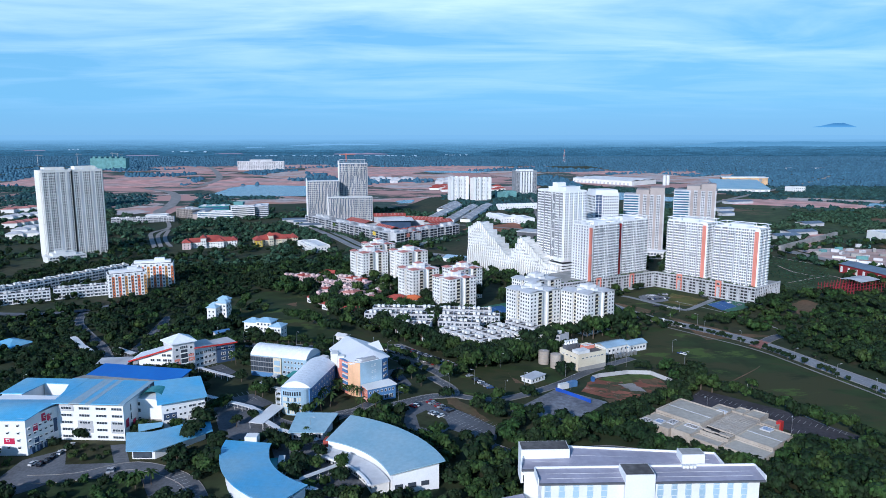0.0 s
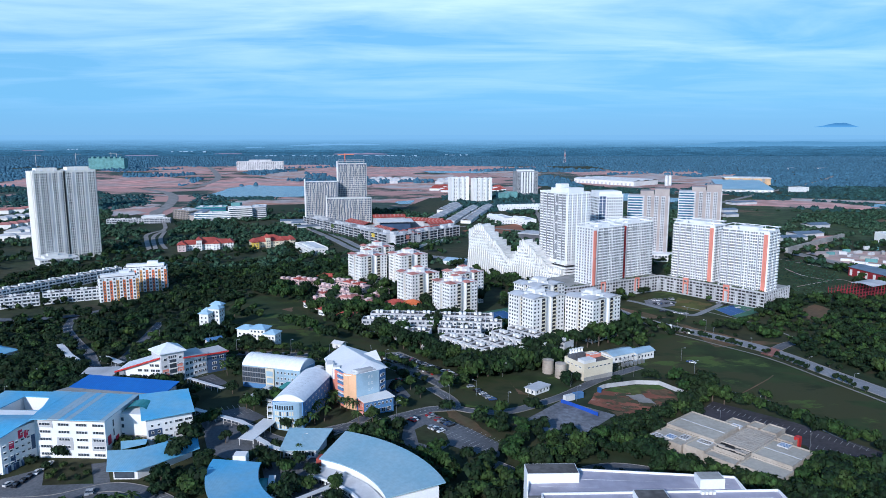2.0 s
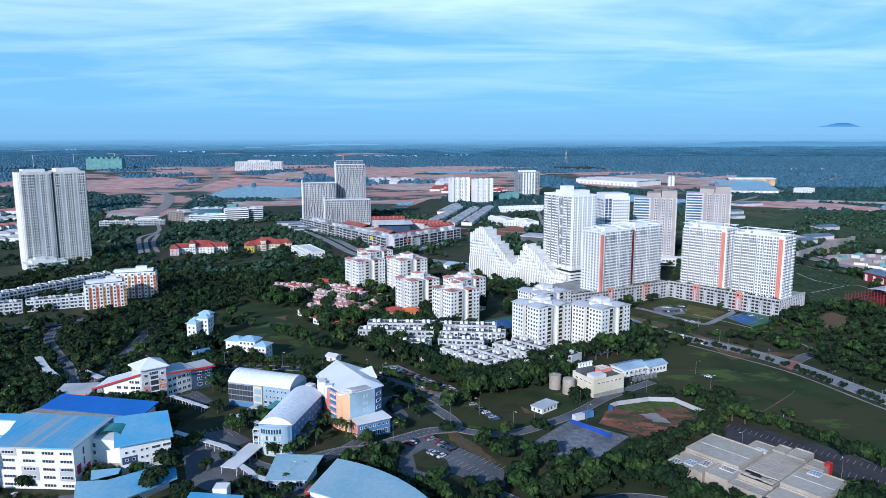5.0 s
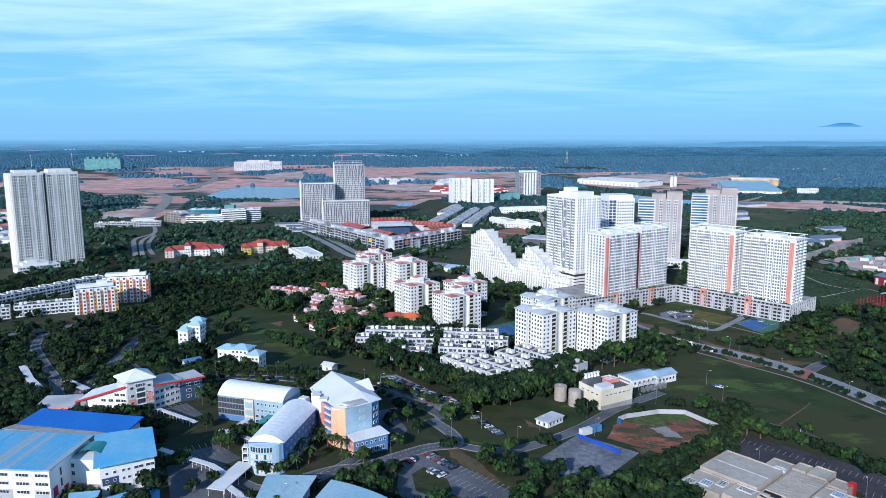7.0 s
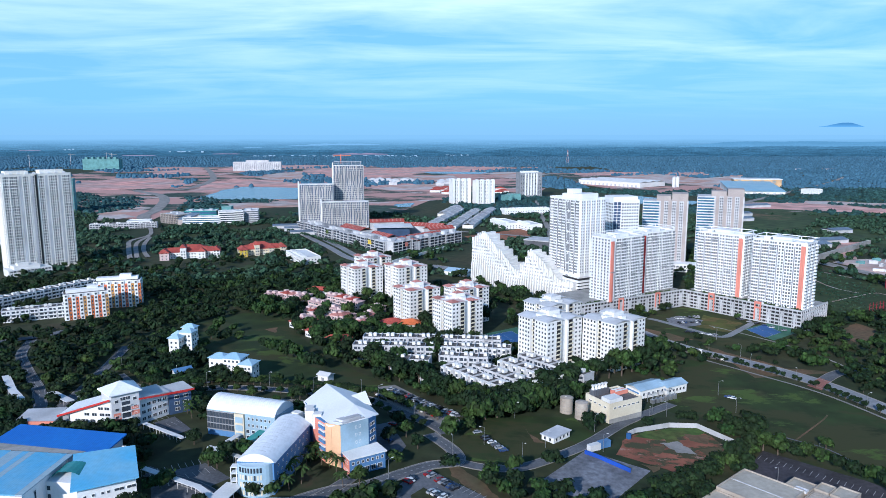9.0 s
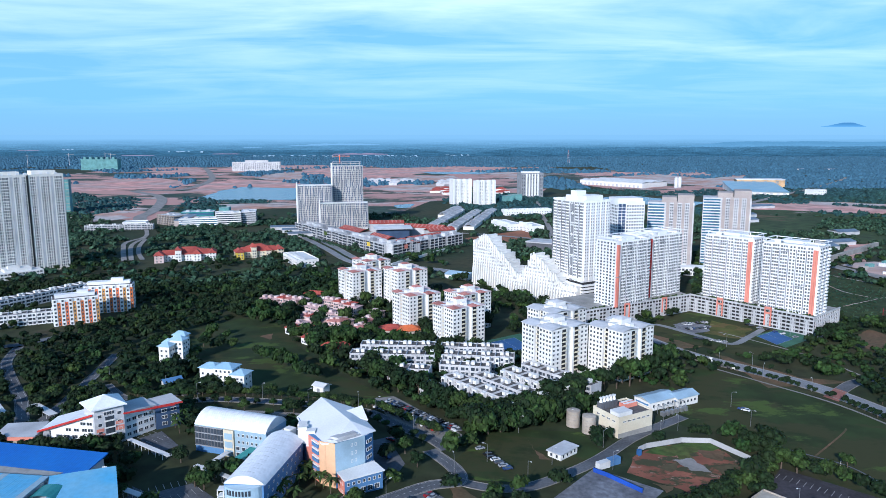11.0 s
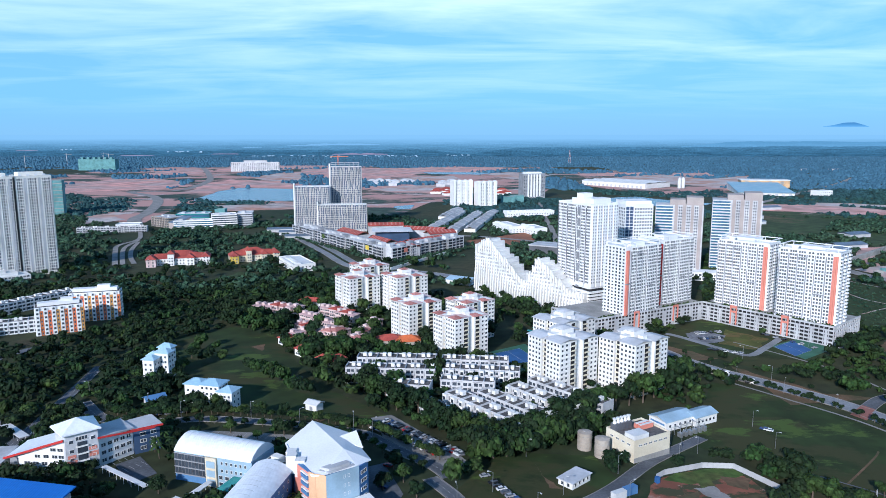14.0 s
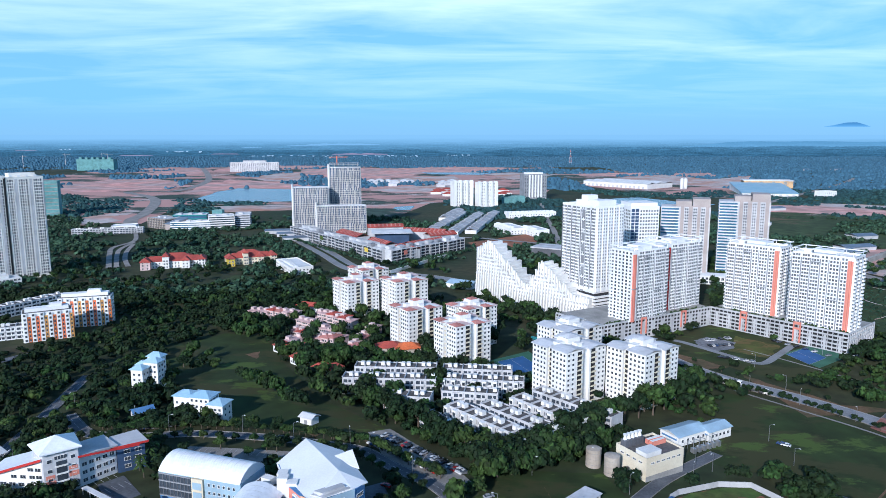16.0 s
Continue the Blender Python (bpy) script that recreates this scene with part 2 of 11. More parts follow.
class Geo:
    """Collects faces for one mesh."""

    def __init__(self):
        self.v, self.f, self.k, self.mats = [], [], [], []

    def face(self, pts, mat=0):
        i = len(self.v)
        self.v += [tuple(p) for p in pts]
        self.f.append(tuple(range(i, i + len(pts))))
        self.k.append(mat)

    def shell(self, verts, faces, mat=0):
        i = len(self.v)
        self.v += [tuple(p) for p in verts]
        self.f += [tuple(i + j for j in f) for f in faces]
        self.k += [mat] * len(faces)

    def box(self, x0, y0, z0, x1, y1, z1, mat=0):
        self.shell([(x0, y0, z0), (x1, y0, z0), (x1, y1, z0), (x0, y1, z0), (x0, y0, z1), (x1, y0, z1), (x1, y1, z1), (x0, y1, z1)],
                   [(0, 3, 2, 1), (4, 5, 6, 7), (0, 1, 5, 4), (1, 2, 6, 5), (2, 3, 7, 6), (3, 0, 4, 7)], mat)

    def prism(self, poly, z0, z1, mat=0):
        """Upright prism on a polygon that runs counter-clockwise; z0 and z1: numbers, or a height for each corner."""
        n = len(poly)
        a = z0 if isinstance(z0, (list, tuple)) else [z0] * n
        b = z1 if isinstance(z1, (list, tuple)) else [z1] * n
        self.shell([(x, y, z) for (x, y), z in zip(poly, a)] + [(x, y, z) for (x, y), z in zip(poly, b)],
                   [tuple(range(n - 1, -1, -1)), tuple(range(n, 2 * n))] + [(i, (i + 1) % n, n + (i + 1) % n, n + i) for i in range(n)], mat)

    def cyl(self, x, y, z0, z1, r0, r1=None, n=10, mat=0):
        r1 = r0 if r1 is None else r1
        c = [(math.cos(2 * math.pi * i / n), math.sin(2 * math.pi * i / n)) for i in range(n)]
        self.shell([(x + r0 * a, y + r0 * b, z0) for a, b in c] + [(x + r1 * a, y + r1 * b, z1) for a, b in c],
                   [tuple(range(n - 1, -1, -1)), tuple(range(n, 2 * n))] + [(i, (i + 1) % n, n + (i + 1) % n, n + i) for i in range(n)], mat)

    def tube(self, a, b, r0, r1, n=6):
        a, b = Vector(a), Vector(b)
        q = (b - a).to_track_quat("Z", "Y")
        c = [Vector((math.cos(2 * math.pi * i / n), math.sin(2 * math.pi * i / n), 0)) for i in range(n)]
        self.shell([a + q @ (r0 * p) for p in c] + [b + q @ (r1 * p) for p in c],
                   [tuple(range(n - 1, -1, -1)), tuple(range(n, 2 * n))] + [(i, (i + 1) % n, n + (i + 1) % n, n + i) for i in range(n)])

    def hip(self, x0, y0, x1, y1, z, rise, over=0.6, thick=0.25):
        """Hipped roof over a rectangle."""
        x0, y0, x1, y1 = x0 - over, y0 - over, x1 + over, y1 + over
        w, d = x1 - x0, y1 - y0
        e = min(w, d) / 2
        if w >= d:
            r = [(x0 + e, (y0 + y1) / 2, z + rise), (x1 - e, (y0 + y1) / 2, z + rise)]
            fs = [(4, 5, 9, 8), (5, 6, 9), (6, 7, 8, 9), (7, 4, 8)]
        else:
            r = [((x0 + x1) / 2, y0 + e, z + rise), ((x0 + x1) / 2, y1 - e, z + rise)]
            fs = [(4, 5, 8), (5, 6, 9, 8), (6, 7, 9), (7, 4, 8, 9)]
        b = [(x0, y0), (x1, y0), (x1, y1), (x0, y1)]
        self.shell([(x, y, z - thick) for x, y in b] + [(x, y, z) for x, y in b] + r,
                   [(3, 2, 1, 0)] + [(i, (i + 1) % 4, 4 + (i + 1) % 4, 4 + i) for i in range(4)] + fs)

    def gable(self, x0, y0, x1, y1, z, rise, over=0.5, thick=0.25):
        """Gabled roof with its ridge along x."""
        x0, y0, x1, y1, ym = x0 - over, y0 - over, x1 + over, y1 + over, (y0 + y1) / 2
        self.shell([(x0, y0, z), (x0, ym, z + rise), (x0, y1, z), (x1, y0, z), (x1, ym, z + rise), (x1, y1, z),
                    (x0, y0, z - thick), (x0, ym, z + rise - thick), (x0, y1, z - thick), (x1, y0, z - thick), (x1, ym, z + rise - thick), (x1, y1, z - thick)],
                   [(0, 3, 4, 1), (1, 4, 5, 2), (6, 7, 10, 9), (7, 8, 11, 10), (0, 1, 7, 6), (1, 2, 8, 7), (3, 9, 10, 4), (4, 10, 11, 5), (0, 6, 9, 3), (2, 5, 11, 8)])

    def mesh(self, name, *materials):
        me = bpy.data.meshes.new(name)
        me.from_pydata(self.v, [], self.f)
        for m in materials:
            me.materials.append(M[m] if isinstance(m, str) else m)
        if len(materials) > 1:
            me.polygons.foreach_set("material_index", self.k)
        me.update()
        return me


CLEAR = []  # ground polygons on which no tree grows


def thing(name, label, category, x, y, ang=0.0, z=None, group="", kind=""):
    ob = new(name)
    ob.matrix_world = pose(x, y, terrain(x, y) if z is None else z, 0, 0, ang)
    return tagged(ob, label, category, group, kind)


def part(name, geo, mat, parent, label="", at=None):
    """Links a Geo (or a mesh that is shared) as one mesh object under a thing or a part."""
    mats = mat if isinstance(mat, (tuple, list)) else (mat,)
    ob = new(name, geo.mesh(name, *mats) if isinstance(geo, Geo) else geo)
    ob.parent = parent
    if at is not None:
        ob.matrix_basis = at
    return tagged(ob, label)


def clear_rect(x, y, ang, w, d, grow=2.0):
    c, s = math.cos(radians(ang)), math.sin(radians(ang))
    CLEAR.append([(x + c * a - s * b, y + s * a + c * b) for a, b in ((-grow, -grow), (w + grow, -grow), (w + grow, d + grow), (-grow, d + grow))])


WINDOWS = {}


def window_mesh(w, h, style="plain"):
    """One window, facing -y, centred on its foot: pane, frame and sill or hood."""
    key = (round(w, 2), round(h, 2), style)
    if key not in WINDOWS:
        t, n = 0.10, max(1, round(w / 1.2))
        xs, solid = [-w / 2 - t, -w / 2], [True]
        for i in range(1, n):
            x = -w / 2 + i * w / n
            xs += [x - 0.04, x + 0.04]
            solid += [False, True]
        xs += [w / 2, w / 2 + t]
        solid += [False, True]
        zs, top = [-t, 0, h, h + t + (0.1 if style == "hood" else 0)], -0.7 if style == "hood" else -0.16
        depth = [[top if j == 2 else -0.16 if j == 0 else -0.14 if k else -0.04 for j in range(3)] for k in solid]
        V, F, K = {}, [], []
        at = lambda *p: V.setdefault(p, len(V))
        for i in range(len(solid)):
            for j in range(3):
                y, x0, x1, z0, z1 = depth[i][j], xs[i], xs[i + 1], zs[j], zs[j + 1]
                F.append((at(x0, y, z0), at(x1, y, z0), at(x1, y, z1), at(x0, y, z1)))
                K.append(1 if solid[i] or j != 1 else 0)
                e = depth[i + 1][j] if i + 1 < len(solid) else 0.0
                if e != y:
                    F.append((at(x1, y, z0), at(x1, e, z0), at(x1, e, z1), at(x1, y, z1))), K.append(1)
                e = depth[i][j + 1] if j < 2 else 0.0
                if e != y:
                    F.append((at(x0, y, z1), at(x1, y, z1), at(x1, e, z1), at(x0, e, z1))), K.append(1)
                if i == 0:
                    F.append((at(x0, 0.0, z0), at(x0, y, z0), at(x0, y, z1), at(x0, 0.0, z1))), K.append(1)
                if j == 0:
                    F.append((at(x0, 0.0, z0), at(x1, 0.0, z0), at(x1, y, z0), at(x0, y, z0))), K.append(1)
        g = Geo()
        g.v, g.f, g.k = list(V), F, K
        WINDOWS[key] = g.mesh("window", "paleglass" if style == "pale" else "glass", "white")
    return WINDOWS[key]


def on_face(face, w, d, u, z, out=0.0):
    """Pose of something on a wall of a w x d block: face f, r, b or l; u: metres from the wall's left end as seen from outside."""
    if face == "f":
        return pose(u, -out, z)
    if face == "r":
        return pose(w + out, u, z, 0, 0, 90)
    if face == "b":
        return pose(w - u, d + out, z, 0, 0, 180)
    return pose(-out, d - u, z, 0, 0, -90)


def windows(parent, w, d, face, us, zs, ww, wh, style="plain", limit=10 ** 6, origin=(0, 0)):
    """Rows of windows on one wall, each an object on a shared mesh; past limit they are joined."""
    me, rest, n = window_mesh(ww, wh, style), Geo(), 0
    o = pose(origin[0], origin[1], 0)
    for z in zs:
        for u in us:
            at = o @ on_face(face, w, d, u, z)
            if n < limit:
                part("window", me, "", parent, at=at)
            else:
                for x0, y0, z0, x1, z1, k in ((-ww / 2, -0.05, 0, ww / 2, wh, 0), (-ww / 2 - 0.1, -0.16, -0.12, ww / 2 + 0.1, 0, 1)) + (((-ww / 2 - 0.3, -0.7, wh + 0.1, ww / 2 + 0.3, wh + 0.25, 1),) if style == "hood" else ()):
                    q = [at @ Vector(v) for v in ((x0, y0, z0), (x1, y0, z0), (x1, 0, z0), (x0, 0, z0), (x0, y0, z1), (x1, y0, z1), (x1, 0, z1), (x0, 0, z1))]
                    rest.shell(q, [(0, 3, 2, 1), (4, 5, 6, 7), (0, 1, 5, 4), (1, 2, 6, 5), (3, 0, 4, 7)], k)
            n += 1
    if rest.f:
        tagged(part("window_grid", rest, ("paleglass" if style == "pale" else "glass", "white"), parent), kind="stuff")


def spaced(a, b, n):
    return [a + (b - a) * (i + 0.5) / n for i in range(n)]


# ---------------------------------------------------------------- ground, roads and lots
def ground_lines(lo, hi, near_lo, near_hi, step, n):
    mid = list(np.arange(near_lo, near_hi + 1e-6, step))
    a = near_lo - (near_lo - lo) * (np.linspace(0, 1, n + 1)[1:] ** 2)
    b = near_hi + (hi - near_hi) * (np.linspace(0, 1, n + 1)[1:] ** 2)
    return list(a[::-1]) + mid + list(b)


def scrub_material():
    """Rough grass with olive and brown patches at several scales."""
    m = material("scrub_ground", (0.020, 0.036, 0.013), 0.95, var=0.35, fine=0.12, coarse=0.009, tone=(0.048, 0.047, 0.020))
    n, l = m.node_tree.nodes, m.node_tree.links
    p = n["Principled BSDF"]
    old = p.inputs["Base Color"].links[0].from_socket
    geo = n.new("ShaderNodeNewGeometry")
    a = n.new("ShaderNodeTexNoise")
    a.inputs["Scale"].default_value, a.inputs["Detail"].default_value, a.inputs["Roughness"].default_value = 0.03, 8, 0.7
    l.new(geo.outputs["Position"], a.inputs["Vector"])
    r = n.new("ShaderNodeMapRange")
    r.inputs["From Min"].default_value, r.inputs["From Max"].default_value = 0.58, 0.72
    l.new(a.outputs["Fac"], r.inputs["Value"])
    mix = n.new("ShaderNodeMix"); mix.data_type = "RGBA"
    mix.inputs["B"].default_value = (0.058, 0.040, 0.025, 1)
    l.new(r.outputs[0], mix.inputs["Factor"]), l.new(old, mix.inputs["A"]), l.new(mix.outputs["Result"], p.inputs["Base Color"])
    return m


gx = ground_lines(-4600, 4600, -420, 320, 8, 12)
gy = ground_lines(-600, 5300, 100, 760, 8, 12)
nx = len(gx)
me = bpy.data.meshes.new("ground")
me.from_pydata([(x, y, terrain(x, y)) for y in gy for x in gx], [],
               [(j * nx + i, j * nx + i + 1, (j + 1) * nx + i + 1, (j + 1) * nx + i) for j in range(len(gy) - 1) for i in range(nx - 1)])
me.polygons.foreach_set("use_smooth", [True] * len(me.polygons))
me.materials.append(scrub_material())
tagged(new("ground", me), "dark green scrub and rough grass ground", "ground", kind="structure")


def patch(name, poly, mat, label, lift=0.10, clear=True, wobble=0.0, category="ground"):
    """A piece of ground cover that follows the terrain; wobble: how far its outline wanders."""
    if wobble:
        out = []
        for (ax, ay), (bx, by) in zip(poly, poly[1:] + poly[:1]):
            n = max(2, int(math.hypot(bx - ax, by - ay) / (wobble * 2.5)))
            for i in range(n):
                x, y = ax + (bx - ax) * i / n, ay + (by - ay) * i / n
                v = noise.noise_vector(Vector((x, y, 3)) / (wobble * 4))
                out.append((x + v.x * wobble * 1.6, y + v.y * wobble * 1.6))
        poly = out
    if clear:
        CLEAR.append(poly)
    bm = bmesh.new()
    bm.faces.new([bm.verts.new((x, y, 0)) for x, y in poly])
    xs, ys = [p[0] for p in poly], [p[1] for p in poly]
    if min(ys) < 700 and -420 < min(xs) and max(xs) < 320:
        for axis, lo, hi in ((0, min(xs), max(xs)), (1, min(ys), max(ys))):
            for c in np.arange(math.ceil(lo / 8) * 8, hi, 8):
                co, no = [0, 0, 0], [0, 0, 0]
                co[axis], no[axis] = c, 1
                bmesh.ops.bisect_plane(bm, geom=bm.verts[:] + bm.edges[:] + bm.faces[:], plane_co=co, plane_no=no)
    bmesh.ops.triangulate(bm, faces=bm.faces[:])
    for v in bm.verts:
        v.co.z = terrain(v.co.x, v.co.y) + lift
    bmesh.ops.recalc_face_normals(bm, faces=bm.faces[:])
    if sum(f.normal.z for f in bm.faces) < 0:
        bmesh.ops.reverse_faces(bm, faces=bm.faces[:])
    me = bpy.data.meshes.new(name)
    bm.to_mesh(me), bm.free()
    me.materials.append(M[mat])
    return tagged(new(name, me), label, category, kind="structure")


def smooth(pts, n=6):
    out = []
    q = [pts[0]] + list(pts) + [pts[-1]]
    for i in range(1, len(q) - 2):
        p0, p1, p2, p3 = (Vector((*p, 0)) for p in q[i - 1:i + 3])
        for k in range(n):
            t = k / n
            v = 0.5 * (2 * p1 + (p2 - p0) * t + (2 * p0 - 5 * p1 + 4 * p2 - p3) * t * t + (3 * p1 - p0 - 3 * p2 + p3) * t ** 3)
            out.append((v.x, v.y))
    return out + [pts[-1]]


def offset_line(pts, off):
    out = []
    for i, p in enumerate(pts):
        a, b = pts[max(0, i - 1)], pts[min(len(pts) - 1, i + 1)]
        dx, dy = b[0] - a[0], b[1] - a[1]
        ln = math.hypot(dx, dy) or 1
        out.append((p[0] - dy / ln * off, p[1] + dx / ln * off))
    return out


def strip(g, pts, o0, o1, z0, z1=None):
    """Ribbon between two offsets of a line, over the terrain; with z1 it is a raised bar."""
    a, b = offset_line(pts, o0), offset_line(pts, o1)
    for i in range(len(pts) - 1):
        q = [a[i + 1], a[i], b[i], b[i + 1]] if o1 > o0 else [a[i], a[i + 1], b[i + 1], b[i]]
        z = z0 if z1 is None else z1
        q = q[::-1]
        g.face([(x, y, terrain(x, y) + z) for x, y in q])
        if z1 is not None:
            for line in (a, b):
                g.face([(line[i][0], line[i][1], terrain(*line[i]) + z0), (line[i + 1][0], line[i + 1][1], terrain(*line[i + 1]) + z0),
                        (line[i + 1][0], line[i + 1][1], terrain(*line[i + 1]) + z1), (line[i][0], line[i][1], terrain(*line[i]) + z1)])


def road(name, pts, width, label, mat="asphalt", lines=True, kerb=True, lift=0.16, median=0.0, margin=2.0):
    pts = smooth(pts)
    lift = 0.85 if name == "far_road" else lift
    t = tagged(new(name), label, "road", kind="structure")
    g = Geo(); strip(g, pts, -width / 2, width / 2, lift)
    part("carriageway", g, mat, t)
    a, b = offset_line(pts, -width / 2 - margin), offset_line(pts, width / 2 + margin)
    for i in range(len(pts) - 1):
        CLEAR.append([a[i], a[i + 1], b[i + 1], b[i]])
    if kerb:
        g = Geo()
        strip(g, pts, -width / 2 - 0.22, -width / 2, 0, lift + 0.14), strip(g, pts, width / 2, width / 2 + 0.22, 0, lift + 0.14)
        part("kerb", g, "paving", t)
    if median:
        g = Geo(); strip(g, pts, -median / 2, median / 2, 0, lift + 0.18)
        part("median", g, "grass", t)
    if lines:
        g = Geo()
        for o in ([0.0] if not median else []) + [-width / 2 + 0.5, width / 2 - 0.5]:
            if o:
                strip(g, pts, o - 0.06, o + 0.06, lift + 0.02)
            else:
                for i in range(0, len(pts) - 1):
                    (ax, ay), (bx, by) = pts[i], pts[i + 1]
                    n = max(1, int(math.hypot(bx - ax, by - ay) / 6))
                    for k in range(n):
                        s, e = k / n, (k + 0.45) / n
                        strip(g, [(ax + (bx - ax) * s, ay + (by - ay) * s), (ax + (bx - ax) * e, ay + (by - ay) * e)], -0.1, 0.1, lift + 0.02)
        tagged(part("lane_marking", g, "paint", t), kind="stuff")
    return t


def bay_lines(parent, x, y, ang, n, pitch, length):
    """Painted parking bays in a row."""
    g = Geo()
    m = pose(x, y, 0, 0, 0, ang)
    for i in range(n + 1):
        q = [m @ Vector(p) for p in ((i * pitch - 0.08, 0, 0), (i * pitch + 0.08, 0, 0), (i * pitch + 0.08, length, 0), (i * pitch - 0.08, length, 0))]
        g.face([(p.x, p.y, terrain(p.x, p.y) + 0.2) for p in q])
    tagged(part("bay_marking", g, "paint", parent), kind="stuff")


# the avenue that runs from the lower right past the towers and round the shopping centre
road("avenue", [(251.1, 342.9), (248.0, 371.4), (233.0, 413.2), (216.5, 458.3), (192.4, 491.8), (164.3, 521.7), (143.0, 559.5), (110.9, 648.3), (57.6, 725.2), (10.6, 806.1), (-37.3, 838.4)][:], 13, "two lane pale avenue lined with small trees", "avenue", margin=10)
road("avenue", [(-37.3, 838.4), (-95.4, 864.4), (-146.4, 968.9), (-208.0, 1094.3), (-246.0, 1150.0)], 22, "wide dual carriageway beside the shopping centre", "avenue", median=4, margin=12)
road("side_road", [(216.5, 458.3), (234.0, 474.0), (250.0, 482.0), (262.0, 487.0)], 7, "side road that leaves the avenue between trees", lines=False)
road("footpath", [(248.0, 489.0), (238.8, 522.3), (217.2, 558.1), (199.4, 581.9)], 1.5, "pale kerbed path along the fence", "paving", False, False, margin=1)
patch("pavement", [(207.1, 454.3), (220.8, 467.7), (224.3, 461.0), (211.3, 446.7)], "redpave", "red paved crossing at the junction", 0.2)
road("far_road", [(524.8, 1411.4), (750.2, 1689.2), (1159.7, 2180.0), (1385.4, 2493.6)], 14, "far pale highway past the blue shed", "paving", False, False)
road("far_road", [(422.6, 941.8), (425.7, 838.4), (442.2, 769.0), (444.4, 683.5), (440.9, 590.4)], 16, "pale trunk road with parked lorries", "paving", False, False)
road("far_road", [(-1077.8, 3236.9), (-883.4, 2729.3), (-740.6, 2296.0), (-698.0, 1936.2), (-802.8, 1893.7), (-691.9, 1758.5), (-618.6, 1610.4), (-552.6, 1400.0), (-530.5, 1294.0), (-460.7, 1153.8)], 22, "winding pale road through the scrub", "paving", False, False, margin=34)
road("far_road", [(-460.7, 1153.8), (-424.0, 1066.7), (-425.8, 1009.5), (-406.1, 957.9), (-364.9, 868.9)], 6, "pale slip road among trees", "paving", False, False, margin=7)
road("far_road", [(-418.9, 1053.5), (-411.0, 997.6), (-392.3, 947.2), (-352.1, 860.0)], 5.5, "pale slip road among trees", "paving", False, False, margin=8)
road("far_road", [(-413.0, 1040.5), (-395.2, 980.2), (-373.2, 926.3), (-347.7, 878.0)], 5.5, "pale slip road among trees", "paving", False, False, margin=8)
road("far_road", [(-566.2, 1566.3), (-438.7, 1566.3), (-300.3, 1511.1)], 10, "pale road behind the pond", "paving", False, False)
road("far_road", [(-137.8, 1169.6), (-21.8, 1108.5), (41.2, 1094.2), (100.8, 1060.0), (148.4, 1027.8)], 10, "pale road behind the stepped building", "paving", False, False)
road("side_road", [(148.4, 1027.8), (163.6, 1169.6), (178.1, 1355.5), (204.4, 1610.2)], 8, "pale side road to the shops", "paving", False, False)
road("far_road", [(-380.0, 538.4), (-322.7, 532.9), (-288.5, 544.5), (-271.1, 565.9)], 9, "grey road below the terraces", "asphalt", False, False)
# campus roads
road("campus_road", [(-187.9, 456.3), (-167.4, 432.9), (-151.7, 427.3), (-135.6, 426.7), (-115.3, 429.1), (-92.7, 426.7), (-69.6, 423.2), (-52.7, 418.8), (-37.3, 414.2), (-23.0, 400.0), (-6.7, 386.4), (1.0, 376.0)], 7, "grey campus road that curves through lawns")
road("campus_road", [(-7.1, 374.2), (3.3, 358.5), (4.6, 347.3), (-6.4, 342.6), (-20.1, 331.8), (-32.7, 321.4), (-43.2, 318.0), (-56.5, 308.4)], 6.5, "grey campus road past the parked cars")
road("campus_road", [(4.6, 347.3), (17.6, 343.5), (32.7, 345.9), (52.7, 361.0), (67.5, 374.8), (89.4, 399.2), (120.3, 424.6)], 5.5, "narrow service road to the plant house", lines=False)
road("campus_road", [(-211.5, 522.3), (-191.2, 397.3), (-222.5, 437.2), (-256.5, 481.9), (-274.5, 508.7), (-286.5, 540.6)], 6, "grey campus road that climbs between trees")
road("campus_road", [(-116.1, 328.4), (-93.7, 318.6), (-68.2, 300.6), (-46.7, 313.5), (-25.0, 350.2)], 5, "grey lane between campus buildings", lines=False)
road("campus_road", [(21.4, 288.7), (40.1, 279.0), (69.3, 290.9), (86.6, 289.4)], 6, "dark lane behind the long white building", lines=False)
road("campus_road", [(-163.0, 251.7), (-144.0, 253.1), (-123.3, 261.3), (-99.0, 250.5), (-86.1, 231.6)], 6, "grey lane round the laboratory forecourt", lines=False)

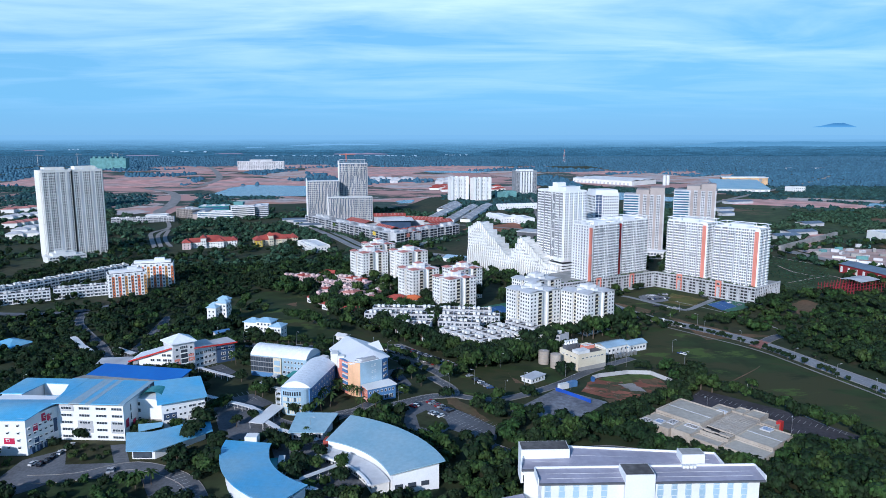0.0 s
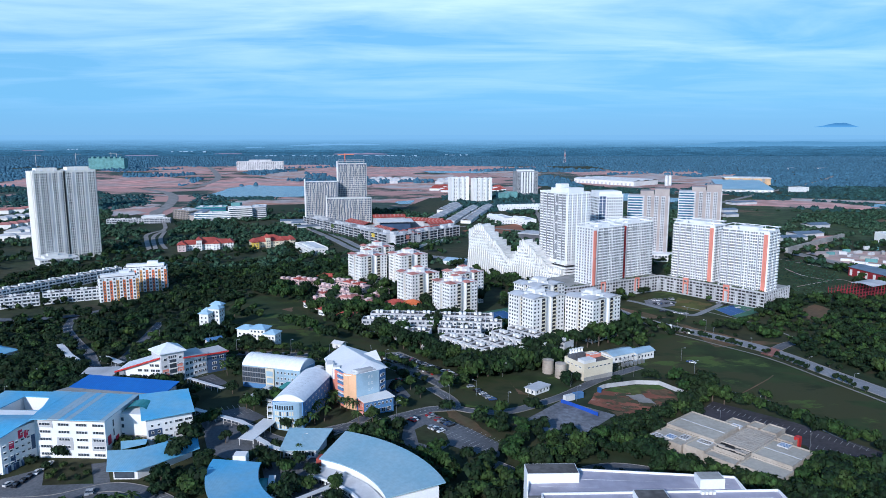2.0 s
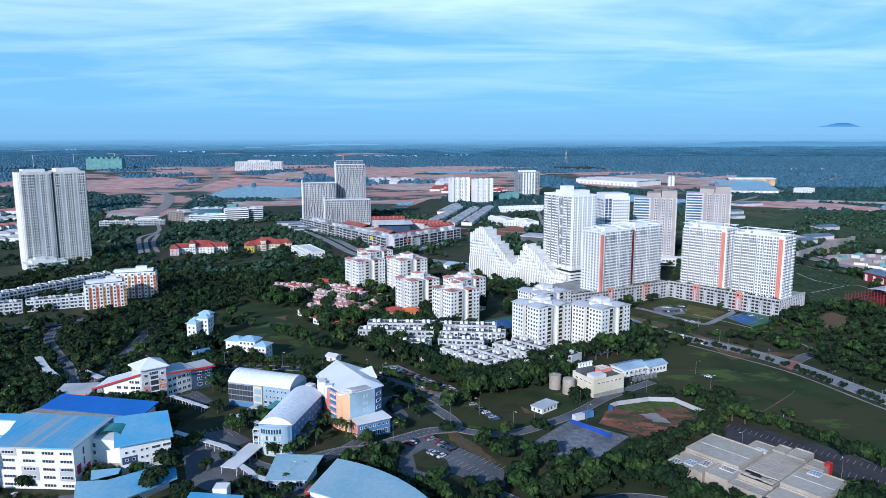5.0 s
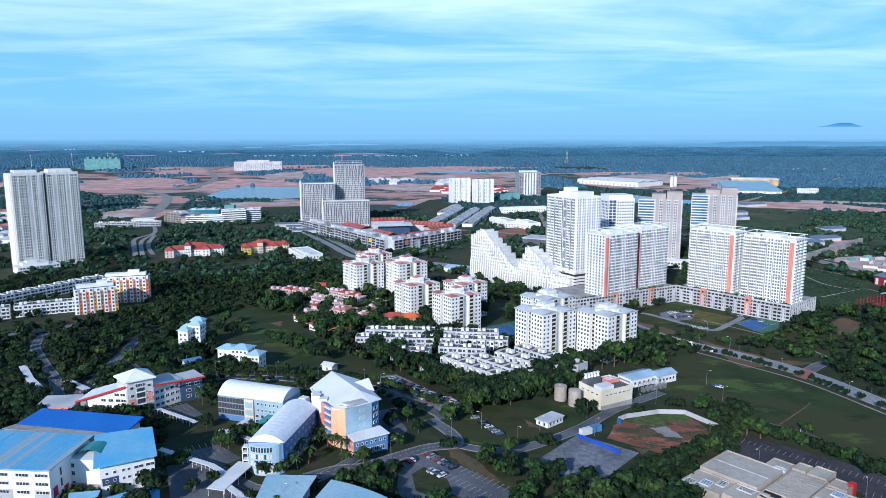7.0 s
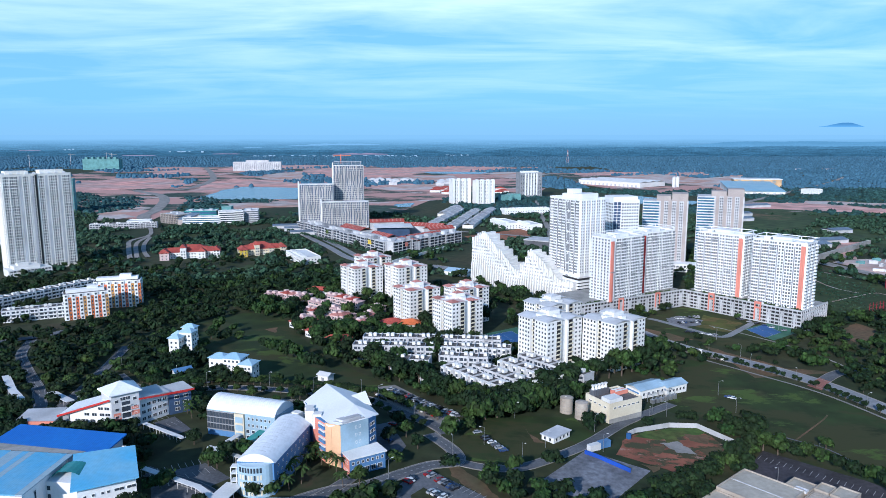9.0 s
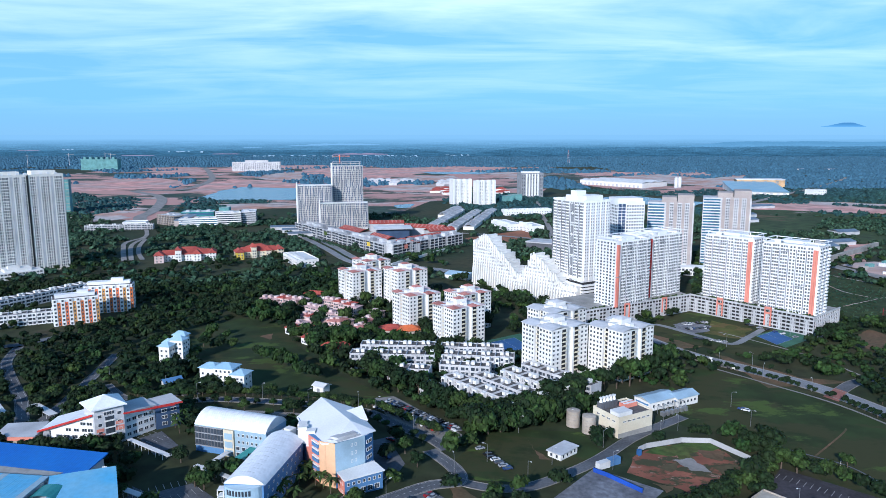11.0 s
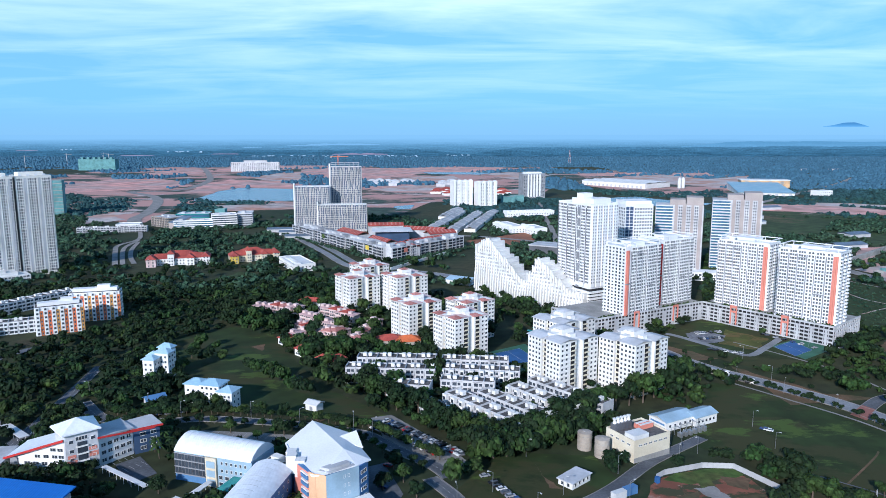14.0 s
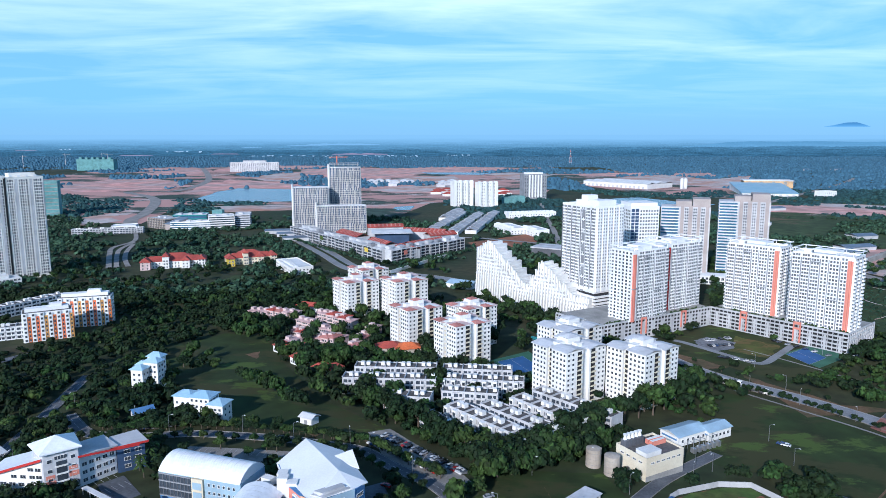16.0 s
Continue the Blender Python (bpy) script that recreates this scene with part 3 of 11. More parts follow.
def mosaic_material(name, green, earth, pale, low, high, freq=0.006):
    """Worked land: scrub broken by bare earth and pale tracks."""
    m = material(name, green, 0.95, var=0.4, fine=0.06, coarse=0.01)
    n, l = m.node_tree.nodes, m.node_tree.links
    p = n["Principled BSDF"]
    out = p.inputs["Base Color"].links[0].from_socket
    geo = n.new("ShaderNodeNewGeometry")
    for scale, col, lo, hi in ((freq, earth, low, low + 0.05), (2.2 * freq, pale, high, high + 0.04)):
        mp = n.new("ShaderNodeMapping"); mp.inputs["Scale"].default_value = (0.55, 1.0, 1.0)
        mp.inputs["Location"].default_value = (lo * 90, hi * 50, 0)
        a = n.new("ShaderNodeTexNoise")
        a.inputs["Scale"].default_value, a.inputs["Detail"].default_value, a.inputs["Roughness"].default_value = scale, 10, 0.68
        l.new(geo.outputs["Position"], mp.inputs[0]), l.new(mp.outputs[0], a.inputs["Vector"])
        r = n.new("ShaderNodeMapRange")
        r.inputs["From Min"].default_value, r.inputs["From Max"].default_value = lo, hi
        l.new(a.outputs["Fac"], r.inputs["Value"])
        mix = n.new("ShaderNodeMix"); mix.data_type = "RGBA"
        mix.inputs["B"].default_value = (*col, 1)
        l.new(r.outputs[0], mix.inputs["Factor"]), l.new(out, mix.inputs["A"])
        out = mix.outputs["Result"]
    l.new(out, p.inputs["Base Color"])
    return m


# scrub and earth colours are lightened to carry distance haze
M["worked"] = mosaic_material("worked_red_land", (0.046, 0.078, 0.058), (0.50, 0.28, 0.24), (0.52, 0.45, 0.42), 0.47, 0.58)
M["meadow"] = mosaic_material("rough_meadow_land", (0.046, 0.072, 0.024), (0.16, 0.095, 0.055), (0.32, 0.26, 0.22), 0.55, 0.64)
M["paddock"] = mosaic_material("paddock_grass", (0.040, 0.064, 0.020), (0.026, 0.044, 0.014), (0.105, 0.085, 0.050), 0.50, 0.64, 0.03)
M["plot"] = mosaic_material("churned_laterite", (0.25, 0.095, 0.058), (0.06, 0.060, 0.028), (0.33, 0.20, 0.15), 0.50, 0.60, 0.12)
lots = {}
M["field"] = mosaic_material("sports_turf", (0.027, 0.047, 0.011), (0.042, 0.045, 0.014), (0.062, 0.098, 0.018), 0.48, 0.57, 0.018)
M["weeds"] = mosaic_material("weedy_meadow", (0.082, 0.092, 0.020), (0.125, 0.090, 0.032), (0.150, 0.150, 0.050), 0.50, 0.60, 0.09)
lots["long"] = patch("car_park", [(-37.2, 435.0), (-27.5, 440.2), (3.8, 399.6), (9.7, 388.3), (3.5, 377.6), (-24.8, 400.4)], "paving", "narrow pale car park strip below tall trees", category="car park")
lots["loop"] = patch("car_park", [(-18.4, 307.8), (-18.2, 324.3), (-13.3, 334.6), (-5.2, 338.1), (3.0, 330.6), (14.0, 320.8), (26.9, 306.6), (23.7, 294.9), (12.8, 297.5), (2.7, 304.1), (-3.5, 294.1), (-17.5, 294.5)], "asphalt", "looping campus car park with white bays", 0.14, category="car park")
lots["east"] = patch("car_park", [(-39.1, 376.8), (-26.5, 385.5), (-16.9, 360.1), (-21.0, 345.1), (-29.1, 349.7)], "asphalt", "small car park beside the blue building", category="car park")
lots["shop"] = patch("car_park", [(127.5, 350.5), (143.5, 369.6), (174.4, 342.1), (198.1, 308.3), (188.3, 296.2), (163.4, 297.5), (166.0, 316.0), (144.7, 333.8)], "oldasphalt", "dark car park with painted bays", category="car park")
lots["blue"] = patch("car_park", [(34.1, 329.4), (62.5, 365.1), (86.4, 347.6), (62.4, 318.9)], "gravel", "empty grey lot with a blue hoarding", category="car park")
lots["north"] = patch("car_park", [(-113.9, 414.8), (-66.3, 410.5), (-67.3, 393.9), (-108.5, 400.3)], "paving", "grey bay car park behind the vaulted hall", category="car park")
lots["fore"] = patch("car_park", [(-173.9, 248.1), (-172.6, 267.8), (-160.7, 275.9), (-136.0, 280.4), (-124.5, 259.9), (-115.9, 262.6), (-99.0, 250.5), (-88.1, 231.6), (-104.2, 231.3), (-116.4, 250.4), (-128.2, 252.2), (-150.2, 250.3), (-154.7, 244.9), (-166.2, 236.2)], "asphalt", "grey forecourt with planted islands", 0.08, category="car park")
patch("lawn", [(-159.0, 276.3), (-142.6, 280.6), (-133.1, 263.7), (-152.4, 263.0)], "grass", "planted garden before the laboratory", 0.2, False)
patch("lawn", [(-13.0, 317.7), (-8.3, 324.1), (1.1, 315.0), (3.1, 306.1), (-3.1, 300.4), (-10.9, 304.6)], "grass", "grass island in the car park", 0.22, False)
patch("lawn", [(-157.6, 242.6), (-149.3, 248.7), (-126.3, 250.5), (-116.2, 248.8), (-105.9, 231.3), (-155.5, 232.1)], "grass", "lawn with young trees below the forecourt", 0.05)
CLEAR.append([(-181.3, 252.7), (-172.3, 269.2), (-164.5, 280.7), (-138.6, 288.0), (-120.1, 256.4), (-142.4, 250.1), (-170.5, 236.3)])
patch("lawn", [(147.1, 265.4), (176.7, 289.3), (198.7, 297.8), (180.4, 257.2), (138.4, 253.0)], "field", "dark lawn beside the low centre", 0.07)
lots["lab"] = patch("car_park", [(-134.7, 378.6), (-127.9, 386.4), (-114.4, 370.7), (-121.2, 361.4)], "asphalt", "small planted car park with white bays", 0.12, category="car park")
lots["walk"] = patch("car_park", [(-111.4, 327.8), (-96.5, 336.9), (-82.9, 325.0), (-96.3, 308.9)], "asphalt", "dark car park beside the covered walkway", 0.12, category="car park")
CLEAR.append([(-158.0, 436.0), (-135.6, 436.0), (-92.7, 436.0), (-52.7, 427.0), (-37.3, 418.0), (-44.0, 392.0), (-66.0, 390.0), (-108.0, 394.0), (-122.0, 404.0), (-158.0, 408.0)])
CLEAR.append([(-138.0, 378.0), (-127.0, 390.0), (-110.0, 372.0), (-112.0, 352.0), (-124.0, 350.0)])
CLEAR.append([(390.0, 1950.0), (560.0, 1850.0), (760.0, 1950.0), (760.0, 2300.0), (480.0, 2600.0), (400.0, 2500.0)])
CLEAR.append([(-39.4, 432.2), (13.9, 401.6), (9.3, 382.6), (-37.6, 394.7)])
for q in ([(-265.1, 760.4), (-230.6, 794.3), (-215.8, 776.9), (-252.5, 746.2)], [(-221.5, 812.5), (-213.3, 836.8), (-197.5, 822.1), (-214.3, 801.5)], [(-382.7, 1066.5), (-360.1, 1075.3), (-344.2, 1025.3), (-357.1, 1020.5)]):
    patch("lawn", q, "meadow", "pale clearing among the woods", 0.12, wobble=3)
CLEAR.append([(-63.8, 316.0), (-56.5, 346.2), (-41.3, 340.1), (-35.7, 328.1), (-48.9, 314.2)])
CLEAR.append([(-106.1, 327.6), (-112.1, 347.0), (-86.9, 339.5), (-78.2, 314.9), (-87.1, 298.9)])
CLEAR.append([(-27.0, 382.5), (-8.2, 407.4), (1.7, 350.6), (-18.5, 343.4)])
CLEAR.append([(34.0, 328.0), (63.1, 368.7), (87.7, 388.3), (123.8, 399.0), (135.2, 372.8), (95.5, 340.6), (61.9, 316.2)])
lots["court"] = patch("paving", [(-73.2, 279.1), (-46.3, 292.0), (-27.5, 254.4), (-37.7, 234.0), (-60.5, 243.9)], "asphalt", "dark paved court between the curved halls", 0.08, False, category="paving")
patch("paving", [(-118.1, 334.5), (-90.5, 316.6), (-68.4, 301.8), (-74.4, 273.9), (-97.9, 288.7)], "asphalt", "dark paved court with painted bays", 0.08, False, category="paving")
patch("earth_lot", [(75.5, 363.0), (87.1, 382.4), (104.3, 388.7), (121.4, 390.9), (133.5, 372.7), (114.3, 356.2), (96.8, 345.3), (86.0, 352.3)], "plot", "bare red earth plot with puddles", 0.1, wobble=2.6)
for q in ([(89.6, 367.9), (100.1, 372.4), (94.7, 363.1)], [(113.6, 386.5), (126.3, 385.3), (120.1, 375.6), (114.7, 379.0)], [(83.3, 353.7), (91.7, 351.2), (87.5, 346.1)], [(115.3, 369.9), (128.7, 372.5), (116.1, 362.2)]):
    patch("bare_patch", q, "brownearth", "darker churned earth on the plot", 0.15, wobble=1.0)
patch("lawn", [(87.8, 381.5), (105.0, 391.7), (122.3, 393.9), (124.2, 389.1), (111.8, 382.5), (98.5, 378.7)], "lush", "strip of bright weeds on the plot", 0.14, wobble=1.6)
patch("lawn", [(102.0, 379.9), (108.5, 382.3), (109.6, 376.8), (103.2, 374.5)], "lush", "clump of weeds on the plot", 0.16, wobble=1.2)
patch("earth_lot", [(99.2, 375.1), (107.9, 377.6), (112.1, 364.5), (104.0, 365.6)], "paving", "grey concrete slab on the earth plot", 0.18, wobble=0.6)
patch("lawn", [(154.1, 502.0), (187.4, 478.5), (210.2, 444.2), (245.1, 356.2), (173.3, 245.2), (183.2, 296.1), (155.4, 332.0), (155.6, 368.3), (147.3, 403.2), (119.9, 409.3), (111.6, 417.6)], "field", "wide dark sports field with worn turf", 0.06)
road("footpath", [(242.6, 330.4), (239.4, 357.8), (225.2, 398.6), (209.1, 441.7), (185.8, 474.3), (161.4, 505.3)], 1.6, "narrow pale footpath along the field", "paving", False, False, margin=1)
road("drain", [(144.8, 396.0), (164.0, 381.2), (175.9, 368.0), (182.5, 334.8), (191.9, 311.3)], 0.9, "shallow drain across the field", "dkgrey", False, False, margin=0.5)
road("drain", [(164.0, 381.2), (188.8, 404.3), (195.6, 411.8)], 0.9, "shallow drain across the field", "brownearth", False, False, margin=0.5)
patch("lawn", [(3.4, 365.9), (23.4, 402.2), (64.3, 402.3), (70.4, 377.0), (35.1, 349.4), (11.8, 349.3)], "field", "dark lawn beside the tanks", 0.07)
patch("lawn", [(-188.0, 574.9), (-159.9, 617.4), (-128.9, 608.2), (-103.1, 548.3), (-67.9, 480.2), (-24.5, 434.4), (-38.7, 422.0), (-71.1, 432.4), (-100.9, 445.7), (-124.4, 443.4), (-149.2, 493.8)], "field", "grassy slope with bare patches", 0.06)
for q in ([(-130.4, 563.5), (-123.3, 571.4), (-120.3, 553.3)], [(-101.1, 511.7), (-92.7, 503.4), (-87.7, 488.7), (-94.1, 493.4)], [(-71.8, 435.9), (-50.8, 436.0), (-60.0, 428.5)], [(-39.8, 431.6), (-23.9, 426.6), (-25.5, 414.2), (-35.9, 419.2)]):
    patch("bare_patch", q, "brownearth", "bare trodden patch in the grass", 0.12, wobble=0.8)
patch("bare_patch", [(-0.2, 346.1), (6.0, 343.2), (14.5, 331.0), (22.0, 316.4), (18.3, 312.6), (11.4, 322.3), (3.0, 334.5)], "brownearth", "bare eroded bank beside the car park", 0.12, wobble=1.0)
patch("bare_patch", [(37.0, 393.4), (39.1, 380.5), (46.0, 370.2), (40.4, 371.2)], "brownearth", "worn path in the lawn", 0.12, wobble=0.5)
patch("lawn", [(161.5, 606.6), (204.4, 649.0), (252.9, 566.2), (245.2, 546.0), (198.8, 515.9), (174.8, 545.6), (146.4, 577.7)], "field", "weedy lawn before the towers", 0.08)
patch("lawn", [(206.5, 613.9), (227.9, 590.8), (207.2, 562.5), (187.9, 578.0)], "weeds", "yellow green meadow before the podium", 0.12, wobble=1.5)
road("side_road", [(159.0, 602.5), (165.8, 595.8), (184.0, 568.3), (197.1, 552.3), (215.4, 568.4), (236.4, 590.8)], 5, "pale access road to the towers' porch", "avenue", False, False)
lots["tower"] = patch("car_park", [(173.3, 602.6), (185.1, 611.0), (200.2, 598.6), (192.6, 583.0), (177.3, 577.9), (171.3, 584.1)], "gravel", "gravel car park before the towers", 0.13, wobble=1.2, category="car park")
patch("bare_patch", [(146.4, 577.7), (174.8, 545.6), (158.8, 540.2), (137.8, 562.0)], "brownearth", "bare brown verge", 0.11, wobble=1.2)
patch("bare_patch", [(176.3, 532.2), (210.0, 484.5), (235.2, 477.5), (183.2, 467.3)], "brownearth", "brown burnt verge along the avenue", 0.11, wobble=2.0)
patch("lawn", [(276.4, 560.1), (312.9, 590.4), (320.8, 560.1), (287.9, 532.6)], "brownearth", "bare brown mound", 0.12, wobble=2.0)
patch("lawn", [(388.6, 817.9), (420.3, 719.1), (365.0, 612.5), (314.0, 612.5), (310.9, 661.7)], "paddock", "green paddock with faint tracks", 0.08, wobble=3)
for q in ([(387.4, 810.5), (407.2, 769.0), (425.0, 734.5)], [(334.5, 659.4), (367.4, 679.2), (393.7, 692.3), (397.9, 671.7)], [(367.1, 749.8), (366.5, 714.2), (377.2, 692.3)]):
    road("track", q, 1.4, "faint pale track across the paddock", "paleearth", False, False, margin=0.5)
patch("lawn", [(224.3, 751.6), (247.3, 779.8), (219.4, 689.2), (195.5, 661.6)], "grass", "dark lawn behind the towers", 0.08)
patch("lawn", [(529.3, 1334.3), (677.0, 1303.7), (541.1, 1108.5), (444.6, 1094.2)], "meadow", "wide meadow behind the towers", 0.1, wobble=6)
court = patch("sports_court", [(221.4, 573.2), (251.8, 592.2), (260.2, 566.2), (230.0, 543.8)], "courtgreen", "green surround of a ball court", 0.13, category="court")
patch("sports_court", [(222.8, 570.8), (241.6, 584.4), (245.0, 563.8), (227.0, 550.3)], "court", "blue ball court with white lines", 0.2, category="court")
patch("sports_court", [(24.4, 553.0), (53.9, 575.9), (66.6, 538.0), (41.1, 509.5)], "courtgreen", "green tennis court beside the apartments", 0.13, category="court")
patch("sports_court", [(31.4, 552.2), (48.9, 564.7), (57.7, 540.9), (41.3, 527.4)], "court", "blue tennis court with white lines", 0.2, category="court")

patch("worked_land", [(-1527.7, 2180.6), (-1422.2, 2568.1), (-1370.8, 3237.0), (-1117.0, 3801.1), (-269.4, 3973.8), (497.0, 3496.0), (477.0, 2729.0), (225.3, 1776.5), (-31.5, 1610.3), (-91.5, 1334.4), (-194.4, 1294.0), (-314.0, 1580.7), (-545.6, 1580.7), (-496.6, 1255.9), (-788.6, 1334.5), (-941.1, 1334.5)], "worked", "half-cleared red building land with scrub", 0.35, False)
patch("worked_land", [(428.7, 3012.5), (1110.7, 3012.3), (989.9, 2236.3), (708.9, 1689.3), (514.0, 1776.4), (381.9, 2180.2)], "worked", "half-cleared land round the factories", 0.43, False)
patch("rough_meadow", [(625.3, 1580.5), (918.3, 1776.4), (1095.5, 1610.1), (713.0, 968.8), (560.9, 868.8), (554.9, 1015.4), (435.2, 887.2), (453.5, 1094.2)], "meadow", "rough meadow and scrub with bare tracks", 0.35, False)
patch("bare_patch", [(29.7, 1054.6), (125.6, 1142.3), (125.2, 1064.9), (47.3, 964.2)], "redearth", "bare red brown building plot", 0.12, wobble=2.0)
# far land: graded red earth, pale works, water
for q in ([(-1359.7, 2180.5), (-1441.9, 2459.0), (-1174.1, 2180.5), (-1098.2, 1893.8), (-1324.9, 1980.7)], [(-929.0, 1893.8), (-1131.7, 2101.0), (-1097.9, 2424.5), (-977.6, 2494.2), (-807.6, 2296.0), (-714.1, 2075.7), (-823.8, 1936.2)], [(-1111.7, 2646.3), (-1159.3, 2961.7), (-1095.0, 3121.0), (-947.7, 3012.9), (-936.5, 2729.3), (-991.8, 2530.6)],
          [(-660.8, 1853.0), (-714.3, 2180.4), (-714.9, 2424.4), (-573.2, 2326.8), (-396.0, 2180.3), (-372.8, 2051.1), (-549.4, 2027.0), (-585.2, 1980.6), (-601.8, 1833.3)], [(-594.4, 3012.8), (-586.0, 3236.8), (-245.9, 3236.7), (127.4, 3427.5), (303.4, 3236.5), (249.6, 2911.8), (-54.7, 2817.5), (-237.0, 2358.4), (-416.8, 2295.9)],
          [(-947.7, 3012.9), (-1020.1, 3568.0), (-802.1, 3496.5), (-519.7, 3496.4), (-481.3, 3236.8), (-666.0, 3120.9), (-833.8, 2912.1)], [(-239.7, 2051.0), (-113.1, 2180.3), (25.7, 1980.5), (9.0, 1852.9), (-126.4, 1852.9)],
          [(625.3, 1580.5), (785.5, 1566.1), (858.9, 1472.0), (883.1, 1377.3), (843.0, 1313.8), (714.6, 1377.3), (596.9, 1447.2)], [(422.8, 868.8), (548.4, 1003.4), (588.4, 1027.8), (479.0, 887.2)], [(868.4, 2817.3), (1027.9, 2817.3), (954.7, 2530.1), (793.3, 2606.1)], [(470.0, 2760.0), (620.0, 2830.0), (790.0, 2850.0), (840.0, 2740.0), (660.0, 2650.0), (500.0, 2590.0)]):
    patch("red_earth", q, "farearth", "graded red laterite ground", 0.5, False, wobble=22)
    CLEAR.append([(sum(p[0] for p in q) / len(q) + (x - sum(p[0] for p in q) / len(q)) * 0.86, sum(p[1] for p in q) / len(q) + (y - sum(p[1] for p in q) / len(q)) * 0.86) for x, y in q])
for q in ([(-654.4, 2494.1), (-637.2, 2772.8), (-553.7, 2864.1), (-444.7, 2295.9), (-580.9, 2358.5)], [(-202.8, 1936.1), (-141.5, 2075.6), (28.3, 2180.2), (77.5, 2075.6), (-36.9, 1893.6)], [(557.4, 2493.8), (795.8, 2686.7), (875.8, 2424.1), (1105.0, 2645.7), (813.4, 1980.3), (664.7, 2180.1)], [(-230.7, 2295.9), (-91.5, 2567.8), (33.8, 2606.3), (49.7, 2358.3), (-150.4, 2208.1)], [(443.8, 846.9), (490.8, 868.8), (555.3, 859.9), (531.9, 751.6), (466.7, 719.1), (442.6, 758.5)], [(-630.6, 1334.5), (-613.9, 1423.3), (-553.7, 1294.0), (-568.4, 1211.3)],
          [(794.1, 1610.1), (975.9, 1524.3), (930.9, 1472.0), (771.6, 1538.0)], [(148.1, 2772.6), (268.7, 2863.9), (388.7, 2729.0), (224.7, 2390.8)], [(-481.0, 1538.2), (-288.2, 1580.7), (-268.7, 1472.2), (-410.8, 1423.3)]):
    patch("pale_earth", q, "paleearth", "pale graded building land", 0.6, wobble=10)
for q in ([(-555.5, 1641.1), (-570.4, 1758.5), (-581.5, 1914.7), (-565.9, 2027.0), (-461.8, 2003.5), (-360.1, 1980.5), (-301.9, 1656.9), (-402.1, 1625.6), (-481.5, 1625.6)], [(-90.3, 2864.0), (106.6, 2863.9), (196.0, 2817.5), (132.7, 2686.9), (-53.0, 2729.1)], [(351.7, 1689.3), (451.7, 1758.3), (493.3, 1656.7), (561.0, 1580.5), (507.6, 1497.8), (374.1, 1552.0)], [(888.9, 1472.0), (935.0, 1459.5), (890.2, 1388.5), (851.7, 1399.8)], [(-104.3, 1524.5), (-68.2, 1552.1), (-67.2, 1472.1), (-94.0, 1459.6)]):
    patch("water", q, "water", "still grey blue pond", 0.75, wobble=6, category="water")

